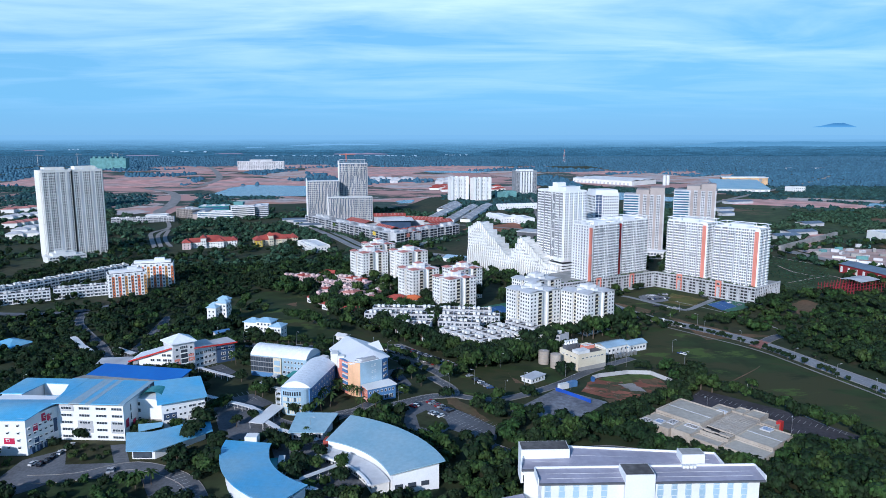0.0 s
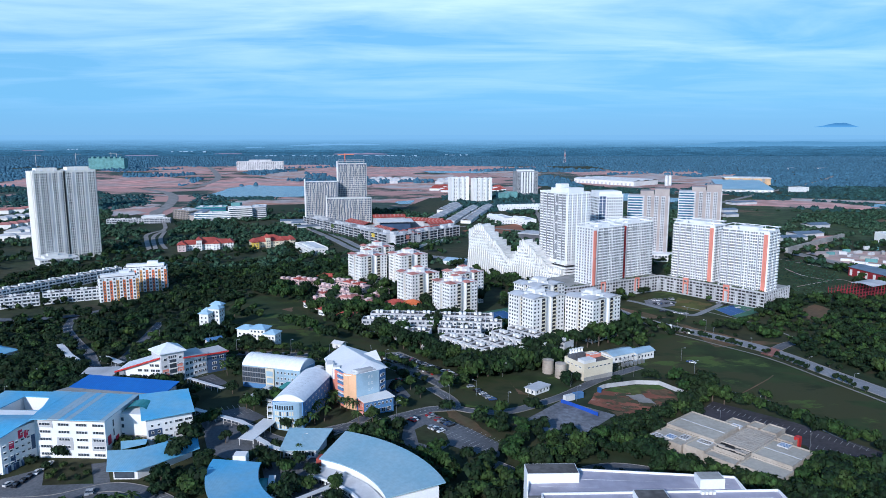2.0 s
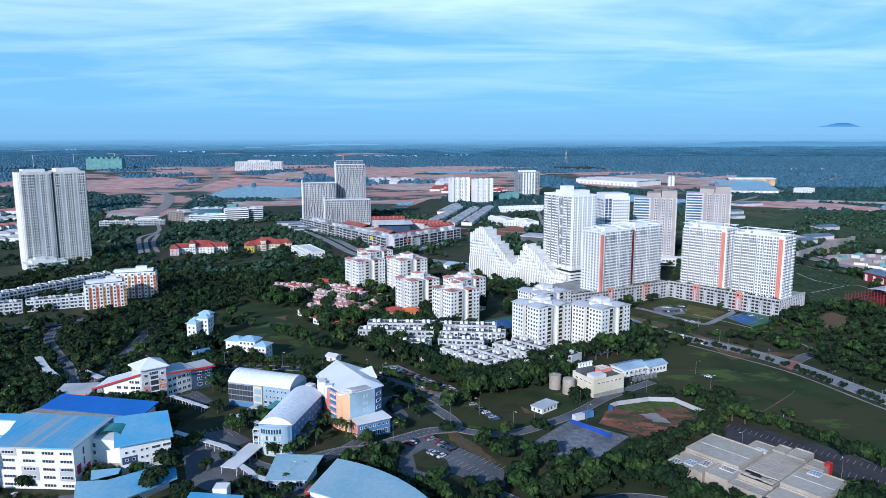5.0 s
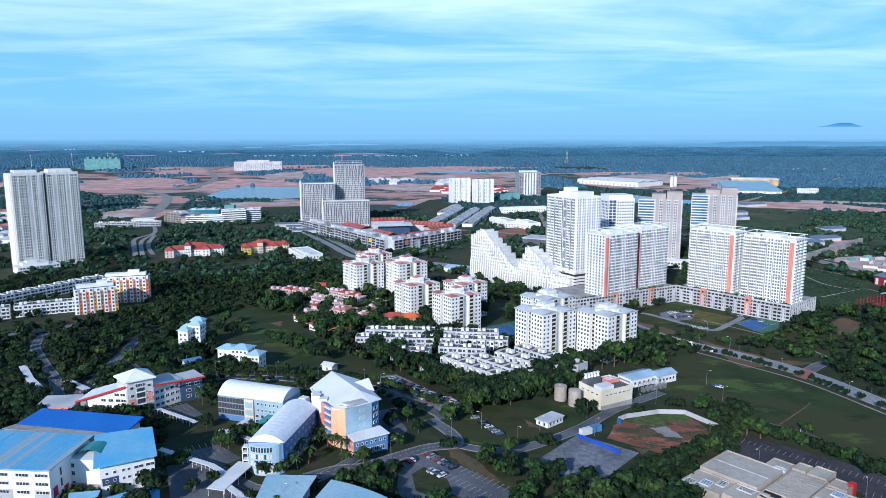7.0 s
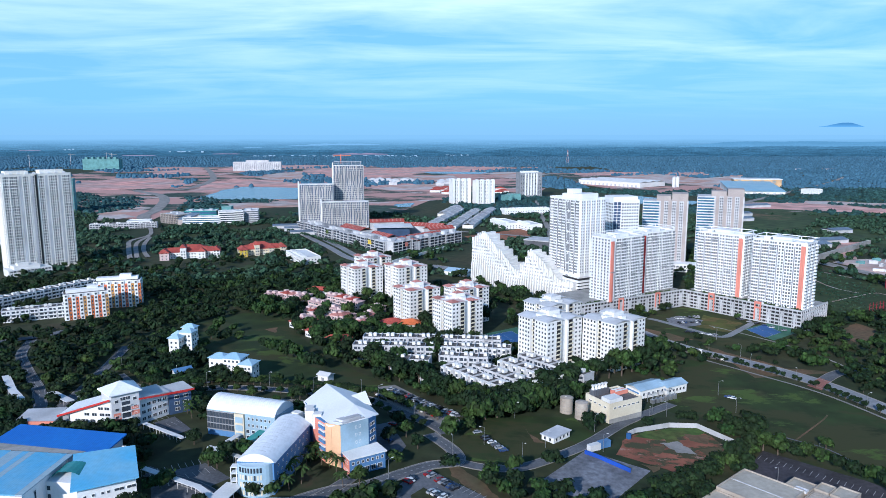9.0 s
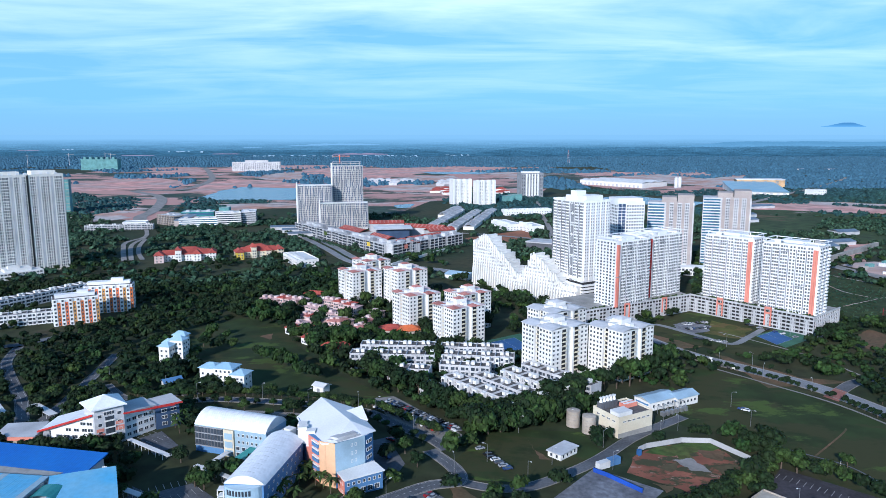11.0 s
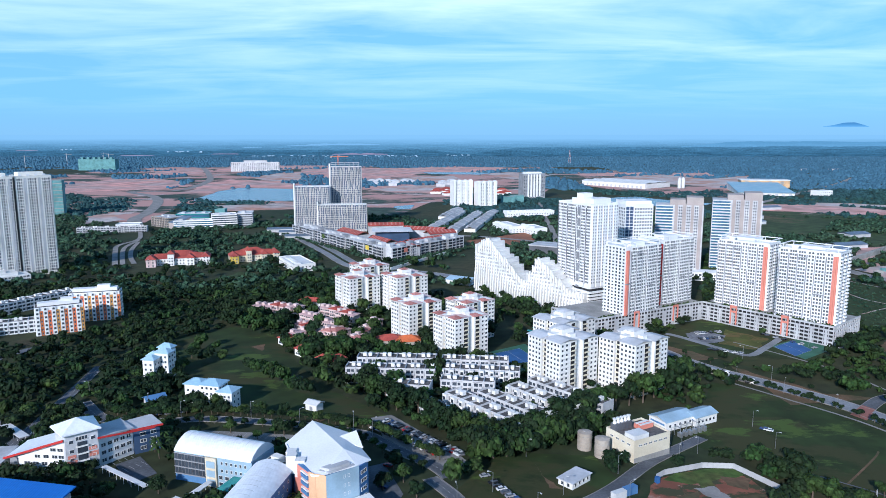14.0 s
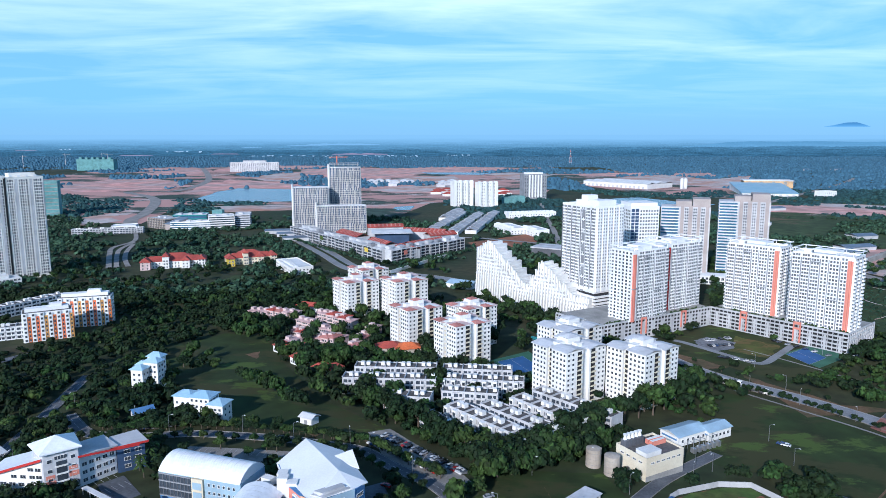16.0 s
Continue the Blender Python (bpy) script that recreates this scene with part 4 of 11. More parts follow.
# ---------------------------------------------------------------- distance: glowing sheets of far woods with painted haze, and a lone hill
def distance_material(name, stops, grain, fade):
    """Distance with its haze painted in as a glow by height: stops of height and colour; grain: contrast of the tree
    tops, lost above the height fade.
    """
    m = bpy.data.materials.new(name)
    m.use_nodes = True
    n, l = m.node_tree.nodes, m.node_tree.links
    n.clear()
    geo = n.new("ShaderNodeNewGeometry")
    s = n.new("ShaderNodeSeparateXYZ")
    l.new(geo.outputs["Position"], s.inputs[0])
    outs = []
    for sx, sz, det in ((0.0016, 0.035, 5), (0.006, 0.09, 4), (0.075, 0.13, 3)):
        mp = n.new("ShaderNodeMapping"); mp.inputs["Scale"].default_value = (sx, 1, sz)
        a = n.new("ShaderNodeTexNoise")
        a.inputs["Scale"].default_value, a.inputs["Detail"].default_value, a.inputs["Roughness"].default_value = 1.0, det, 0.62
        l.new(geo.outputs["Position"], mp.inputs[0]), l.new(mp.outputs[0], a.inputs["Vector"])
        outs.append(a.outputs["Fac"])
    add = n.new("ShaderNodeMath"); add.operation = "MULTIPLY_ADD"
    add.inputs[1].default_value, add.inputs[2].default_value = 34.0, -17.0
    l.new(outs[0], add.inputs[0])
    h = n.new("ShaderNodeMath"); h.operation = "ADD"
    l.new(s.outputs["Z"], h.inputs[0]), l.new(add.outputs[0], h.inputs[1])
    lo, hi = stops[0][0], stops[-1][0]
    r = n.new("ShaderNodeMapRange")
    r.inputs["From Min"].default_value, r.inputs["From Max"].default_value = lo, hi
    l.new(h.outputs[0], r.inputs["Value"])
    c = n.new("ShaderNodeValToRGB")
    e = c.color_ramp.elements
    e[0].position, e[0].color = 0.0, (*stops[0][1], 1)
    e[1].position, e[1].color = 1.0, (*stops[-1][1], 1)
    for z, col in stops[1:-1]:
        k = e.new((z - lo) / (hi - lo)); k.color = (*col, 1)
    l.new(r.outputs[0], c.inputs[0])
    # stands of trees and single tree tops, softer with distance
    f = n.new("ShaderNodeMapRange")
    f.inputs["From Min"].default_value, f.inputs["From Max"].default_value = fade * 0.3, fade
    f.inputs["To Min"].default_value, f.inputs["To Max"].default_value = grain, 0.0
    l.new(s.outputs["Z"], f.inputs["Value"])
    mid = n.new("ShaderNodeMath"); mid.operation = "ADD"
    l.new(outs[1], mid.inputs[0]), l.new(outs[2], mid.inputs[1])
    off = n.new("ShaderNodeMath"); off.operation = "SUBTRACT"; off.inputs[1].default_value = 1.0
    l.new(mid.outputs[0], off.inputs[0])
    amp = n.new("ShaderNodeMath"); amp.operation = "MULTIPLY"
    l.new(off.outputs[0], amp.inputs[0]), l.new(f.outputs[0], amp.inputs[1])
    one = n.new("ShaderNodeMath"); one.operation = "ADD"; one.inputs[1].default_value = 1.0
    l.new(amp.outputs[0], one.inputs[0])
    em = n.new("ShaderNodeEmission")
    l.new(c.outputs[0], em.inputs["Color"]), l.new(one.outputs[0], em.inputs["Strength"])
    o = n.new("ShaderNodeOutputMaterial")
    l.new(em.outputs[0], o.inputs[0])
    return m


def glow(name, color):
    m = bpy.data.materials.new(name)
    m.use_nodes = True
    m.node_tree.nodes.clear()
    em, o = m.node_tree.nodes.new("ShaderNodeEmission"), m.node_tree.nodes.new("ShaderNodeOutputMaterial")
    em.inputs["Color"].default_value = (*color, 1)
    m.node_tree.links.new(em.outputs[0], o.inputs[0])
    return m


def ridge(y, x0, x1, foot, top, step, mat, label):
    """Sheet of distance from x0 to x1 with the outline top(x)."""
    g = Geo()
    n = int((x1 - x0) / step)
    for i in range(n):
        a, b = x0 + (x1 - x0) * i / n, x0 + (x1 - x0) * (i + 1) / n
        g.face([(a, y, foot), (b, y, foot), (b, y, max(foot, top(b))), (a, y, max(foot, top(a)))])
    tagged(new("backdrop", g.mesh("backdrop", mat)), label, "backdrop", kind="structure")


def tree_tops(x, size, k):
    return size * (noise.noise((x / 9, k, 0)) + 0.7 * noise.noise((x / 34, k, 3)) + 1.5 * noise.noise((x / 420, k, 5)))


# the sheets glow by themselves; haze is part of these colour stops
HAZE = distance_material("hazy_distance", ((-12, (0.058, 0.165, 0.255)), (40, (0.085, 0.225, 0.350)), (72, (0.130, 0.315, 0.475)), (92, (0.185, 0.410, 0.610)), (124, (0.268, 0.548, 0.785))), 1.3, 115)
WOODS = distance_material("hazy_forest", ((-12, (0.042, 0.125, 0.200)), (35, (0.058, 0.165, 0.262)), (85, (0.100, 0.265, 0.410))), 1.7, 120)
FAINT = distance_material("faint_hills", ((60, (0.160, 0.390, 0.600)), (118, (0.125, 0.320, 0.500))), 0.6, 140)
ridge(4870, -4200, 4200, -5, lambda x: 149 + 2 * noise.noise((x / 900, 7, 0)), 50, HAZE, "far woods with blue haze painted in")
ridge(4862, 1560, 4200, 60, lambda x: 104 + 9 * noise.noise((x / 330, 2, 0)) + tree_tops(x, 1.2, 4) - 40 * max(0, (1900 - x) / 340), 12, FAINT, "faint wooded hills with mist painted in")
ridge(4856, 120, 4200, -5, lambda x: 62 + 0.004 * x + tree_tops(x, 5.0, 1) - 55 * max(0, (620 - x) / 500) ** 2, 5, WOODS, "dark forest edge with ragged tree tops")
ridge(4858, -4200, 300, -5, lambda x: 46 + 12 * noise.noise((x / 500, 8, 0)) + tree_tops(x, 2.5, 6) - 40 * max(0, (x + 100) / 400), 6, WOODS, "dark forest with blue haze painted in")
# lakes, clay and roofs are glowing strips, haze mixed into their colours
LAKE, CLAY, ROOFS = glow("hazy_lake_glow", (0.24, 0.50, 0.74)), glow("hazy_clay_glow", (0.33, 0.30, 0.42)), glow("hazy_roofs_glow", (0.42, 0.62, 0.80))
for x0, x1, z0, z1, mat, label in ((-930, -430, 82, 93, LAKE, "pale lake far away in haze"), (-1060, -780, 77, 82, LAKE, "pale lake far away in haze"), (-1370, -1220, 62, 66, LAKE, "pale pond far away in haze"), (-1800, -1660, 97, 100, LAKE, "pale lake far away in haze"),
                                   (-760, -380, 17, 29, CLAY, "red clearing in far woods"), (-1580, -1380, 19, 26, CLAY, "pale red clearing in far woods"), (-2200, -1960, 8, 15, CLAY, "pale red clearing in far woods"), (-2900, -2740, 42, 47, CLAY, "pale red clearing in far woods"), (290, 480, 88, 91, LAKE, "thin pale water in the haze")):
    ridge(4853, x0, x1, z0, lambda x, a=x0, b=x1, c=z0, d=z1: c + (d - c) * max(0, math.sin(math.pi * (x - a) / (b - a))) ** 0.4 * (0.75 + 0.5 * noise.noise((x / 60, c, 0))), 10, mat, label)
fr = random.Random(77)
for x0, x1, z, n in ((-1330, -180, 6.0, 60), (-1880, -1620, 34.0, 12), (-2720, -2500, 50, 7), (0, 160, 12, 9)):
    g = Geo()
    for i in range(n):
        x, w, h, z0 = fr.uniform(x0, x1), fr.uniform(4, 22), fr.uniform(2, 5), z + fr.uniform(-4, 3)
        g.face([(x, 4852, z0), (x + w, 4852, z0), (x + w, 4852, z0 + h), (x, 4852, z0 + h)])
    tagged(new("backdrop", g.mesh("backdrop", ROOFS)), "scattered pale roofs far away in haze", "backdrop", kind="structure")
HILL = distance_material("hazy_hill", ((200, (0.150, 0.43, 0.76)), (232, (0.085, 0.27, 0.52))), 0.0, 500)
ridge(4895, 2560, 2870, 203, lambda x: 205 + 27 * max(0, math.sin(math.pi * min(1, (x - 2560) / 310) ** 1.35)) ** 1.15 * (1 + 0.2 * noise.noise((x / 40, 1, 0))), 10, HILL, "lone hill with blue haze painted in")


# ---------------------------------------------------------------- campus buildings
def placed(name, label, category, poly, group=""):
    """A thing on a footprint given in the world (counter-clockwise); returns it and the footprint in its own space."""
    cx, cy = sum(p[0] for p in poly) / len(poly), sum(p[1] for p in poly) / len(poly)
    t = thing(name, label, category, cx, cy, 0, group=group)
    c = [(cx + (x - cx) * 1.08, cy + (y - cy) * 1.08) for x, y in poly]
    CLEAR.append(c)
    return t, (lambda pts: [(x - cx, y - cy) for x, y in pts])


def edge_pose(a, b, u, z, out=0.0):
    """Pose on the wall from a to b, the outside to the right of that way."""
    ang = math.atan2(b[1] - a[1], b[0] - a[0])
    return pose(a[0] + math.cos(ang) * u + math.sin(ang) * out, a[1] + math.sin(ang) * u - math.cos(ang) * out, z, 0, 0, math.degrees(ang))


def edge_windows(t, a, b, us, zs, ww, wh, style="plain"):
    me, ln = window_mesh(ww, wh, style), math.hypot(b[0] - a[0], b[1] - a[1])
    for z in zs:
        for u in us:
            part("window", me, "", t, at=edge_pose(a, b, u * ln, z))


def panel(name, t, a, b, u0, u1, z0, z1, mat, label="", thick=0.1):
    ln = math.hypot(b[0] - a[0], b[1] - a[1])
    g = Geo(); g.box(0, -thick, z0, (u1 - u0) * ln, 0.0, z1)
    return part(name, g, mat, t, label, at=edge_pose(a, b, u0 * ln, 0))


def slab_roof(poly, zs, thick=0.35):
    """Sheet roof on a polygon with a height at each corner."""
    g = Geo()
    g.prism(poly, [z - thick for z in zs], list(zs))
    return g


# laboratory block with sky-blue roofs
foot = [(-198, 273.0), (-172.7, 272.0), (-167.2, 286.0), (-137.3, 283.6), (-137.6, 312), (-178, 320), (-199, 318)]
lab, L = placed("laboratory_block", "white five storey laboratory block with sky blue roofs", "university building", foot)
A, B, C = L([(-167.0, 285.8), (-137.3, 283.6), (-137.6, 312)])
g = Geo(); g.prism(L([(-167.2, 286.0), (-137.3, 283.6), (-137.6, 312), (-168, 316)]), -3, 16.1)
part("main_wall", g, "bright", lab)
P0, P1, PL = L([(-172.7, 272.0), (-167.2, 286.0), (-198, 273.0)])
g = Geo(); g.prism(L([(-198, 273.0), (-172.7, 272.0), (-167.2, 286.0), (-167.6, 297), (-198, 299)]), -3, 15.6)
g.prism(L([(-199, 299.2), (-190, 299.0), (-188, 315), (-199, 318)]), -3, 15.6)
g.prism(L([(-187.8, 313.2), (-168.2, 311), (-168.2, 315.8), (-187.8, 318)]), -3, 15.8)
part("wing_wall", g, "bright", lab)
# main roof: strips of sheeting side by side, some bleached
rr = random.Random(12)
zf = lambda y: 17.5 - 0.9 * (y - 283) / 31
for i in range(13):
    x0, x1 = -168.2 + 32 * i / 13, -168.2 + 32 * (i + 1) / 13
    ya, yb = 284.4 - 2.2 * i / 13, 284.4 - 2.2 * (i + 1) / 13
    yc = 313.4 + (-136.6 - (x0 + x1) / 2) * 0.125
    g = slab_roof(L([(x0, ya), (x1 - 0.06, yb), (x1 - 0.06, yc), (x0, yc)]), (zf(ya), zf(yb), zf(yc), zf(yc)), 0.4)
    part("roof_sheet", g, "bleached" if rr.random() < 0.3 else "bluesheet", lab, "weathered sky blue sheet roof")
g = slab_roof(L([(-168.4, 284.6), (-168.4, 317.4), (-177, 318.5), (-171, 300)]), (17.4, zf(317.4), 16.5, 16.9), 0.4)
part("roof_sheet", g, "bluesheet", lab)
g = Geo()
for i in range(18):
    y0, y1 = 270.6 + 1.6 * i, 270.6 + 1.6 * (i + 1)
    ed = lambda y: -172.4 + (y - 271) * 0.36 if y < 286 else -168.3
    wz = lambda y: 16.1 + 1.1 * math.sin((y - 270) / 16 * math.pi - 0.9)
    q = L([(-199.5, y0), (ed(y0) + 1, y0), (ed(y1) + 1, y1), (-199.5, y1)])
    g.prism(q, [wz(y0) - 0.3, wz(y0) - 0.3, wz(y1) - 0.3, wz(y1) - 0.3], [wz(y0), wz(y0), wz(y1), wz(y1)])
part("wave_roof", g, "bluesheet", lab, "sky blue roof that rolls like a wave")
g = slab_roof(L([(-200, 299.5), (-189.5, 299.5), (-187, 313), (-169, 311), (-169, 318), (-200, 320)]), [16.0] * 6, 0.4)
part("court_roof", g, "bluesheet", lab)
g = Geo(); g.box(*(*L([(-189, 300)])[0], 0), *(*L([(-170, 312)])[0], 8.5))
part("court_floor", g, "concrete", lab)
zs = [1.4 + 3.2 * k for k in range(5)]
for k, z in enumerate(zs):
    for c in (0.14, 0.41, 0.665, 0.90):
        me = window_mesh(4.6, 1.05)
        part("window", me, "", lab, at=edge_pose(A, B, c * 29.8, z))
for u0, u1, k in ((0.04, 0.25, 4), (0.30, 0.53, 1), (0.80, 0.99, 1)):
    panel("grey_panel", lab, A, B, u0, u1, zs[k] - 0.9, zs[k] + (4.6 if k == 1 else 1.9), "ltgrey", "pale grey wall panel", 0.03)
edge_windows(lab, B, C, (0.25, 0.55, 0.8), (3.0, 7.5, 11.5), 1.1, 3.0)
panel("red_panel", lab, B, C, 0.06, 0.16, 5.5, 9.2, "magenta", "crimson wall panel")
panel("red_panel", lab, B, C, 0.30, 0.40, 2.5, 6.5, "magenta", "crimson wall panel")
edge_windows(lab, P0, P1, (0.10, 0.27, 0.44, 0.61, 0.78), [2.2, 4.8, 7.4, 10.0], 1.2, 0.9, "hood")
edge_windows(lab, P0, P1, (0.61, 0.78), [12.6], 1.2, 0.9, "hood")
edge_windows(lab, PL, P0, (0.15, 0.33, 0.51, 0.69, 0.87), [2.2, 5.4, 8.6, 11.8], 1.2, 1.0, "hood")
for u0, u1, z0, z1, mt in ((0.22, 0.36, 8.2, 11.4, "magenta"), (0.50, 0.63, 11.2, 14.6, "magenta"), (0.66, 0.78, 10.4, 13.6, "magenta"), (0.24, 0.37, 2.4, 5.6, "navy"), (0.86, 0.97, 4.5, 10.5, "navy")):
    panel("wall_panel", lab, P0, P1, u0, u1, z0, z1, mt, "crimson or slate square panel")
for u0, u1, z0, z1 in ((0.62, 0.80, 4.2, 6.8), (0.10, 0.26, 7.0, 9.8)):
    panel("wall_panel", lab, PL, P0, u0, u1, z0, z1, "magenta", "crimson square panel")
g = Geo()
for i in range(4):
    g.box(*(edge_pose(P0, P1, 1 + 3.4 * i, 0).translation.xy + Vector((0, 0))), -0.5, *(edge_pose(P0, P1, 3.4 + 3.4 * i, 0, 0.15).translation.xy), 2.0)
part("ground_floor_door", g, "navy", lab)

# hall with the deep-blue roof
foot = [(-174, 328.5), (-128.7, 319.3), (-126.6, 331.5), (-172, 341)]
hall, L = placed("sports_hall", "large hall with bright deep blue sheet roof", "hall", foot)
F = L(foot)
g = Geo(); g.prism(F, -3, 13.0)
part("wall", g, "ltgrey", hall)
g = slab_roof(L([(-176, 327.2), (-127.6, 317.6), (-125.4, 333), (-173, 342.4)]), (13.6, 13.6, 14.8, 14.8), 0.5)
part("roof", g, "deepblue", hall)
g = slab_roof(L([(-178.5, 323.0), (-138.5, 315.8), (-135, 319.6), (-176, 327.6)]), (14.0, 14.0, 13.8, 13.8), 0.4)
part("lean_to_roof", g, "concrete", hall, "grey metal lean-to roof")
g = Geo(); g.prism(L([(-178, 323.6), (-139, 316.4), (-136, 319), (-176, 327)]), 2, 13.5)
part("lean_to_wall", g, "ltgrey", hall)
g = Geo()
for i in range(3):
    g.tube((*L([(-127 + i * 0.4, 318)])[0], 0), (*L([(-124 + i * 0.6, 326)])[0], 13), 0.25, 0.25)
part("brace", g, "white", hall, "white raking steel brace")

# east wing
foot = [(-124.6, 293.0), (-109.0, 303.0), (-117.5, 318.0), (-134.5, 311)]
wing, L = placed("laboratory_wing", "white laboratory wing with a pitched sky blue roof", "university building", foot)
F = L(foot)
g = Geo(); g.prism(F, -3, [12.2, 12.2, 15, 15])
part("wall", g, "bright", wing)
g = slab_roof(L([(-125.6, 290.6), (-107.0, 301.2), (-116.6, 320.5), (-136, 313)]), (12.8, 12.8, 15.6, 15.6), 0.45)
part("roof", g, "bluesheet", wing)
edge_windows(wing, F[0], F[1], (0.12, 0.26, 0.42, 0.52), [2.4, 5.4, 8.4], 0.9, 0.9)
edge_windows(wing, F[0], F[1], (0.70, 0.92), [2.4, 5.4, 8.4], 3.0, 1.0)
panel("grey_panel", wing, F[0], F[1], 0.03, 0.33, 4.3, 7.2, "navy", "slate panel", 0.04)
panel("grey_panel", wing, F[0], F[1], 0.58, 0.98, 1.5, 4.4, "ltgrey", "grey panel", 0.04)
foot = [(-138.0, 297.5), (-126.0, 296.0), (-129, 308), (-138, 309)]
link, L = placed("link_block", "plain cream stair block with a green barrel roof", "university building", foot)
F = L(foot)
g = Geo(); g.prism(F, -3, 13.2)
part("wall", g, "bright", link)
g = Geo(); g.prism(L([(-137.8, 297.3), (-126.2, 295.8), (-126.2, 295.7), (-137.8, 297.1)]), -1, 4.0)
part("plinth", g, "beige", link)
g = Geo()
for i in range(8):
    a0, a1 = math.pi * i / 8, math.pi * (i + 1) / 8
    q = lambda a: (-132 - 5 * math.cos(a), 13.3 + 2.2 * math.sin(a))
    (x0, z0), (x1, z1) = q(a0), q(a1)
    (p, r, s, u) = L([(x0, 300), (x1, 300), (x1, 308), (x0, 308)])
    g.face([(*p, z0), (*r, z1), (*s, z1), (*u, z0)])
part("barrel_roof", g, "teal", link)
edge_windows(link, F[0], F[1], (0.12,), [3, 7, 10], 1.2, 1.6)
foot = [(-134.0, 279.0), (-128.2, 265.2), (-117.2, 265.3), (-100.4, 284.8), (-104.7, 294.0), (-123.8, 279.4)]
low, L = placed("canteen", "low canteen under a folded sky blue roof", "canteen", foot)
g = Geo(); g.prism(L([(-131.5, 277.5), (-127.0, 267), (-117.6, 267), (-103, 285), (-106, 291), (-122, 278.2)]), -3, 3.6)
part("wall", g, "bright", low)
g = slab_roof(L([(-134.6, 278.9), (-128.4, 264.6), (-117.2, 264.6), (-123.8, 279.9)]), (5.8, 4.2, 4.2, 5.8), 0.35)
part("roof", g, "bluesheet", low)
g = slab_roof(L([(-123.8, 279.9), (-117.2, 264.6), (-99.6, 284.4), (-104.4, 295.0)]), (5.8, 4.2, 4.2, 5.8), 0.35)
part("roof", g, "bluesheet", low)
g = Geo(); g.prism(L([(-126.4, 266.6), (-119, 266.6), (-119, 266.9), (-126.4, 266.9)]), 0.2, 2.8)
part("shopfront", g, "glass", low)
g = slab_roof(L([(-132.6, 286.2), (-130, 280.5), (-121.5, 284.5), (-122.0, 287.5)]), (6.4, 5.6, 6.2, 6.8), 0.3)
part("porch_roof", g, "bluesheet", low)

# gatehouse wing with a pointed tower and a sloping red-edged roof
foot = [(-148.6, 368.8), (-139.4, 376.2), (-147, 386), (-157, 377)]
tw, L = placed("stair_tower_block", "white block with a pointed tower and red-edged sloping roofs", "university building", [(-193, 372), (-150, 369), (-122, 392), (-132, 404), (-193, 388)])
F = L(foot)
g = Geo(); g.prism(F, -3, 17.5)
part("tower_wall", g, "offwhite", tw)
cx, cy = sum(p[0] for p in F) / 4, sum(p[1] for p in F) / 4
E = [(cx + (x - cx) * 1.2, cy + (y - cy) * 1.2) for x, y in F]
g = Geo()
g.prism(E, 17.5, 18.0)
for i in range(4):
    g.face([(*E[i], 18.0), (*E[(i + 1) % 4], 18.0), (cx, cy, 21.8)])
part("tower_roof", g, "whitesheet", tw, "pale pyramid roof")
edge_windows(tw, F[0], F[1], (0.18, 0.84), [3, 6.4, 9.8, 13.6], 1.5, 1.3)
edge_windows(tw, F[0], F[1], (0.5,), [14.4], 4.2, 1.4)
panel("glazed_shaft", tw, F[0], F[1], 0.36, 0.66, 0, 13.6, "glass", "dark glazed stair shaft")
for z in (2.5, 5.5, 8.5, 11.5):
    panel("landing", tw, F[0], F[1], 0.33, 0.69, z, z + 0.5, "white", "white landing edge", 0.6)
for u0, u1, z0, z1 in ((0.02, 0.32, 4.6, 6.6), (0.70, 0.98, 6.6, 8.6), (0.05, 0.30, 7.4, 8.8), (0.70, 0.95, 9.3, 10.6)):
    panel("salmon_panel", tw, F[0], F[1], u0, u1, z0, z1, "salmon", "salmon spandrel panel")
W0, W1 = L([(-172.5, 372.4), (-150.0, 370.2)])
W2, W3 = L([(-148.5, 383.0), (-172.5, 386.0)])
g = Geo(); g.prism([W0, W1, W2, W3], -3, [7.0, 14.6, 14.6, 7.0])
part("wing_wall", g, "bright", tw)
g = Geo(); g.prism(L([(-174.5, 371.2), (-149.4, 368.9), (-147.8, 384.4), (-174.5, 387.4)]), [6.9, 15.0, 15.0, 6.9], [7.4, 15.6, 15.6, 7.4])
part("sloping_roof", g, "whitesheet", tw)
g = Geo(); g.prism(L([(-174.8, 371.0), (-149.3, 368.6), (-149.3, 368.9), (-174.5, 371.3)]), [6.7, 15.0, 15.0, 6.7], [7.6, 15.9, 15.9, 7.6])
part("fascia", g, "red", tw, "red sloping fascia board")
edge_windows(tw, W0, W1, (0.22, 0.36, 0.50, 0.64, 0.78, 0.92), [1.4], 2.4, 1.3)
edge_windows(tw, W0, W1, (0.30, 0.46, 0.62, 0.78, 0.92), [4.4], 2.4, 1.3)
edge_windows(tw, W0, W1, (0.50, 0.66, 0.82, 0.94), [7.4], 2.2, 1.3)
edge_windows(tw, W0, W1, (0.80, 0.93), [10.3], 2.2, 1.3)
panel("pier", tw, W0, W1, 0.0, 0.13, -1, 7.4, "grey", "grey end pier", 0.7)
R0, R1, R2, R3 = L([(-140.4, 377.0), (-131.8, 389.4), (-141, 397.5), (-148, 385)])
g = Geo(); g.prism([R0, R1, R2, R3], -3, [13.0, 11.6, 11.6, 13.0])
part("wing_wall", g, "bright", tw)
g = Geo(); g.prism(L([(-139.6, 376.0), (-130.6, 389.0), (-141, 398.6), (-149, 385)]), [13.0, 11.6, 11.6, 13.0], [13.6, 12.2, 12.2, 13.6])
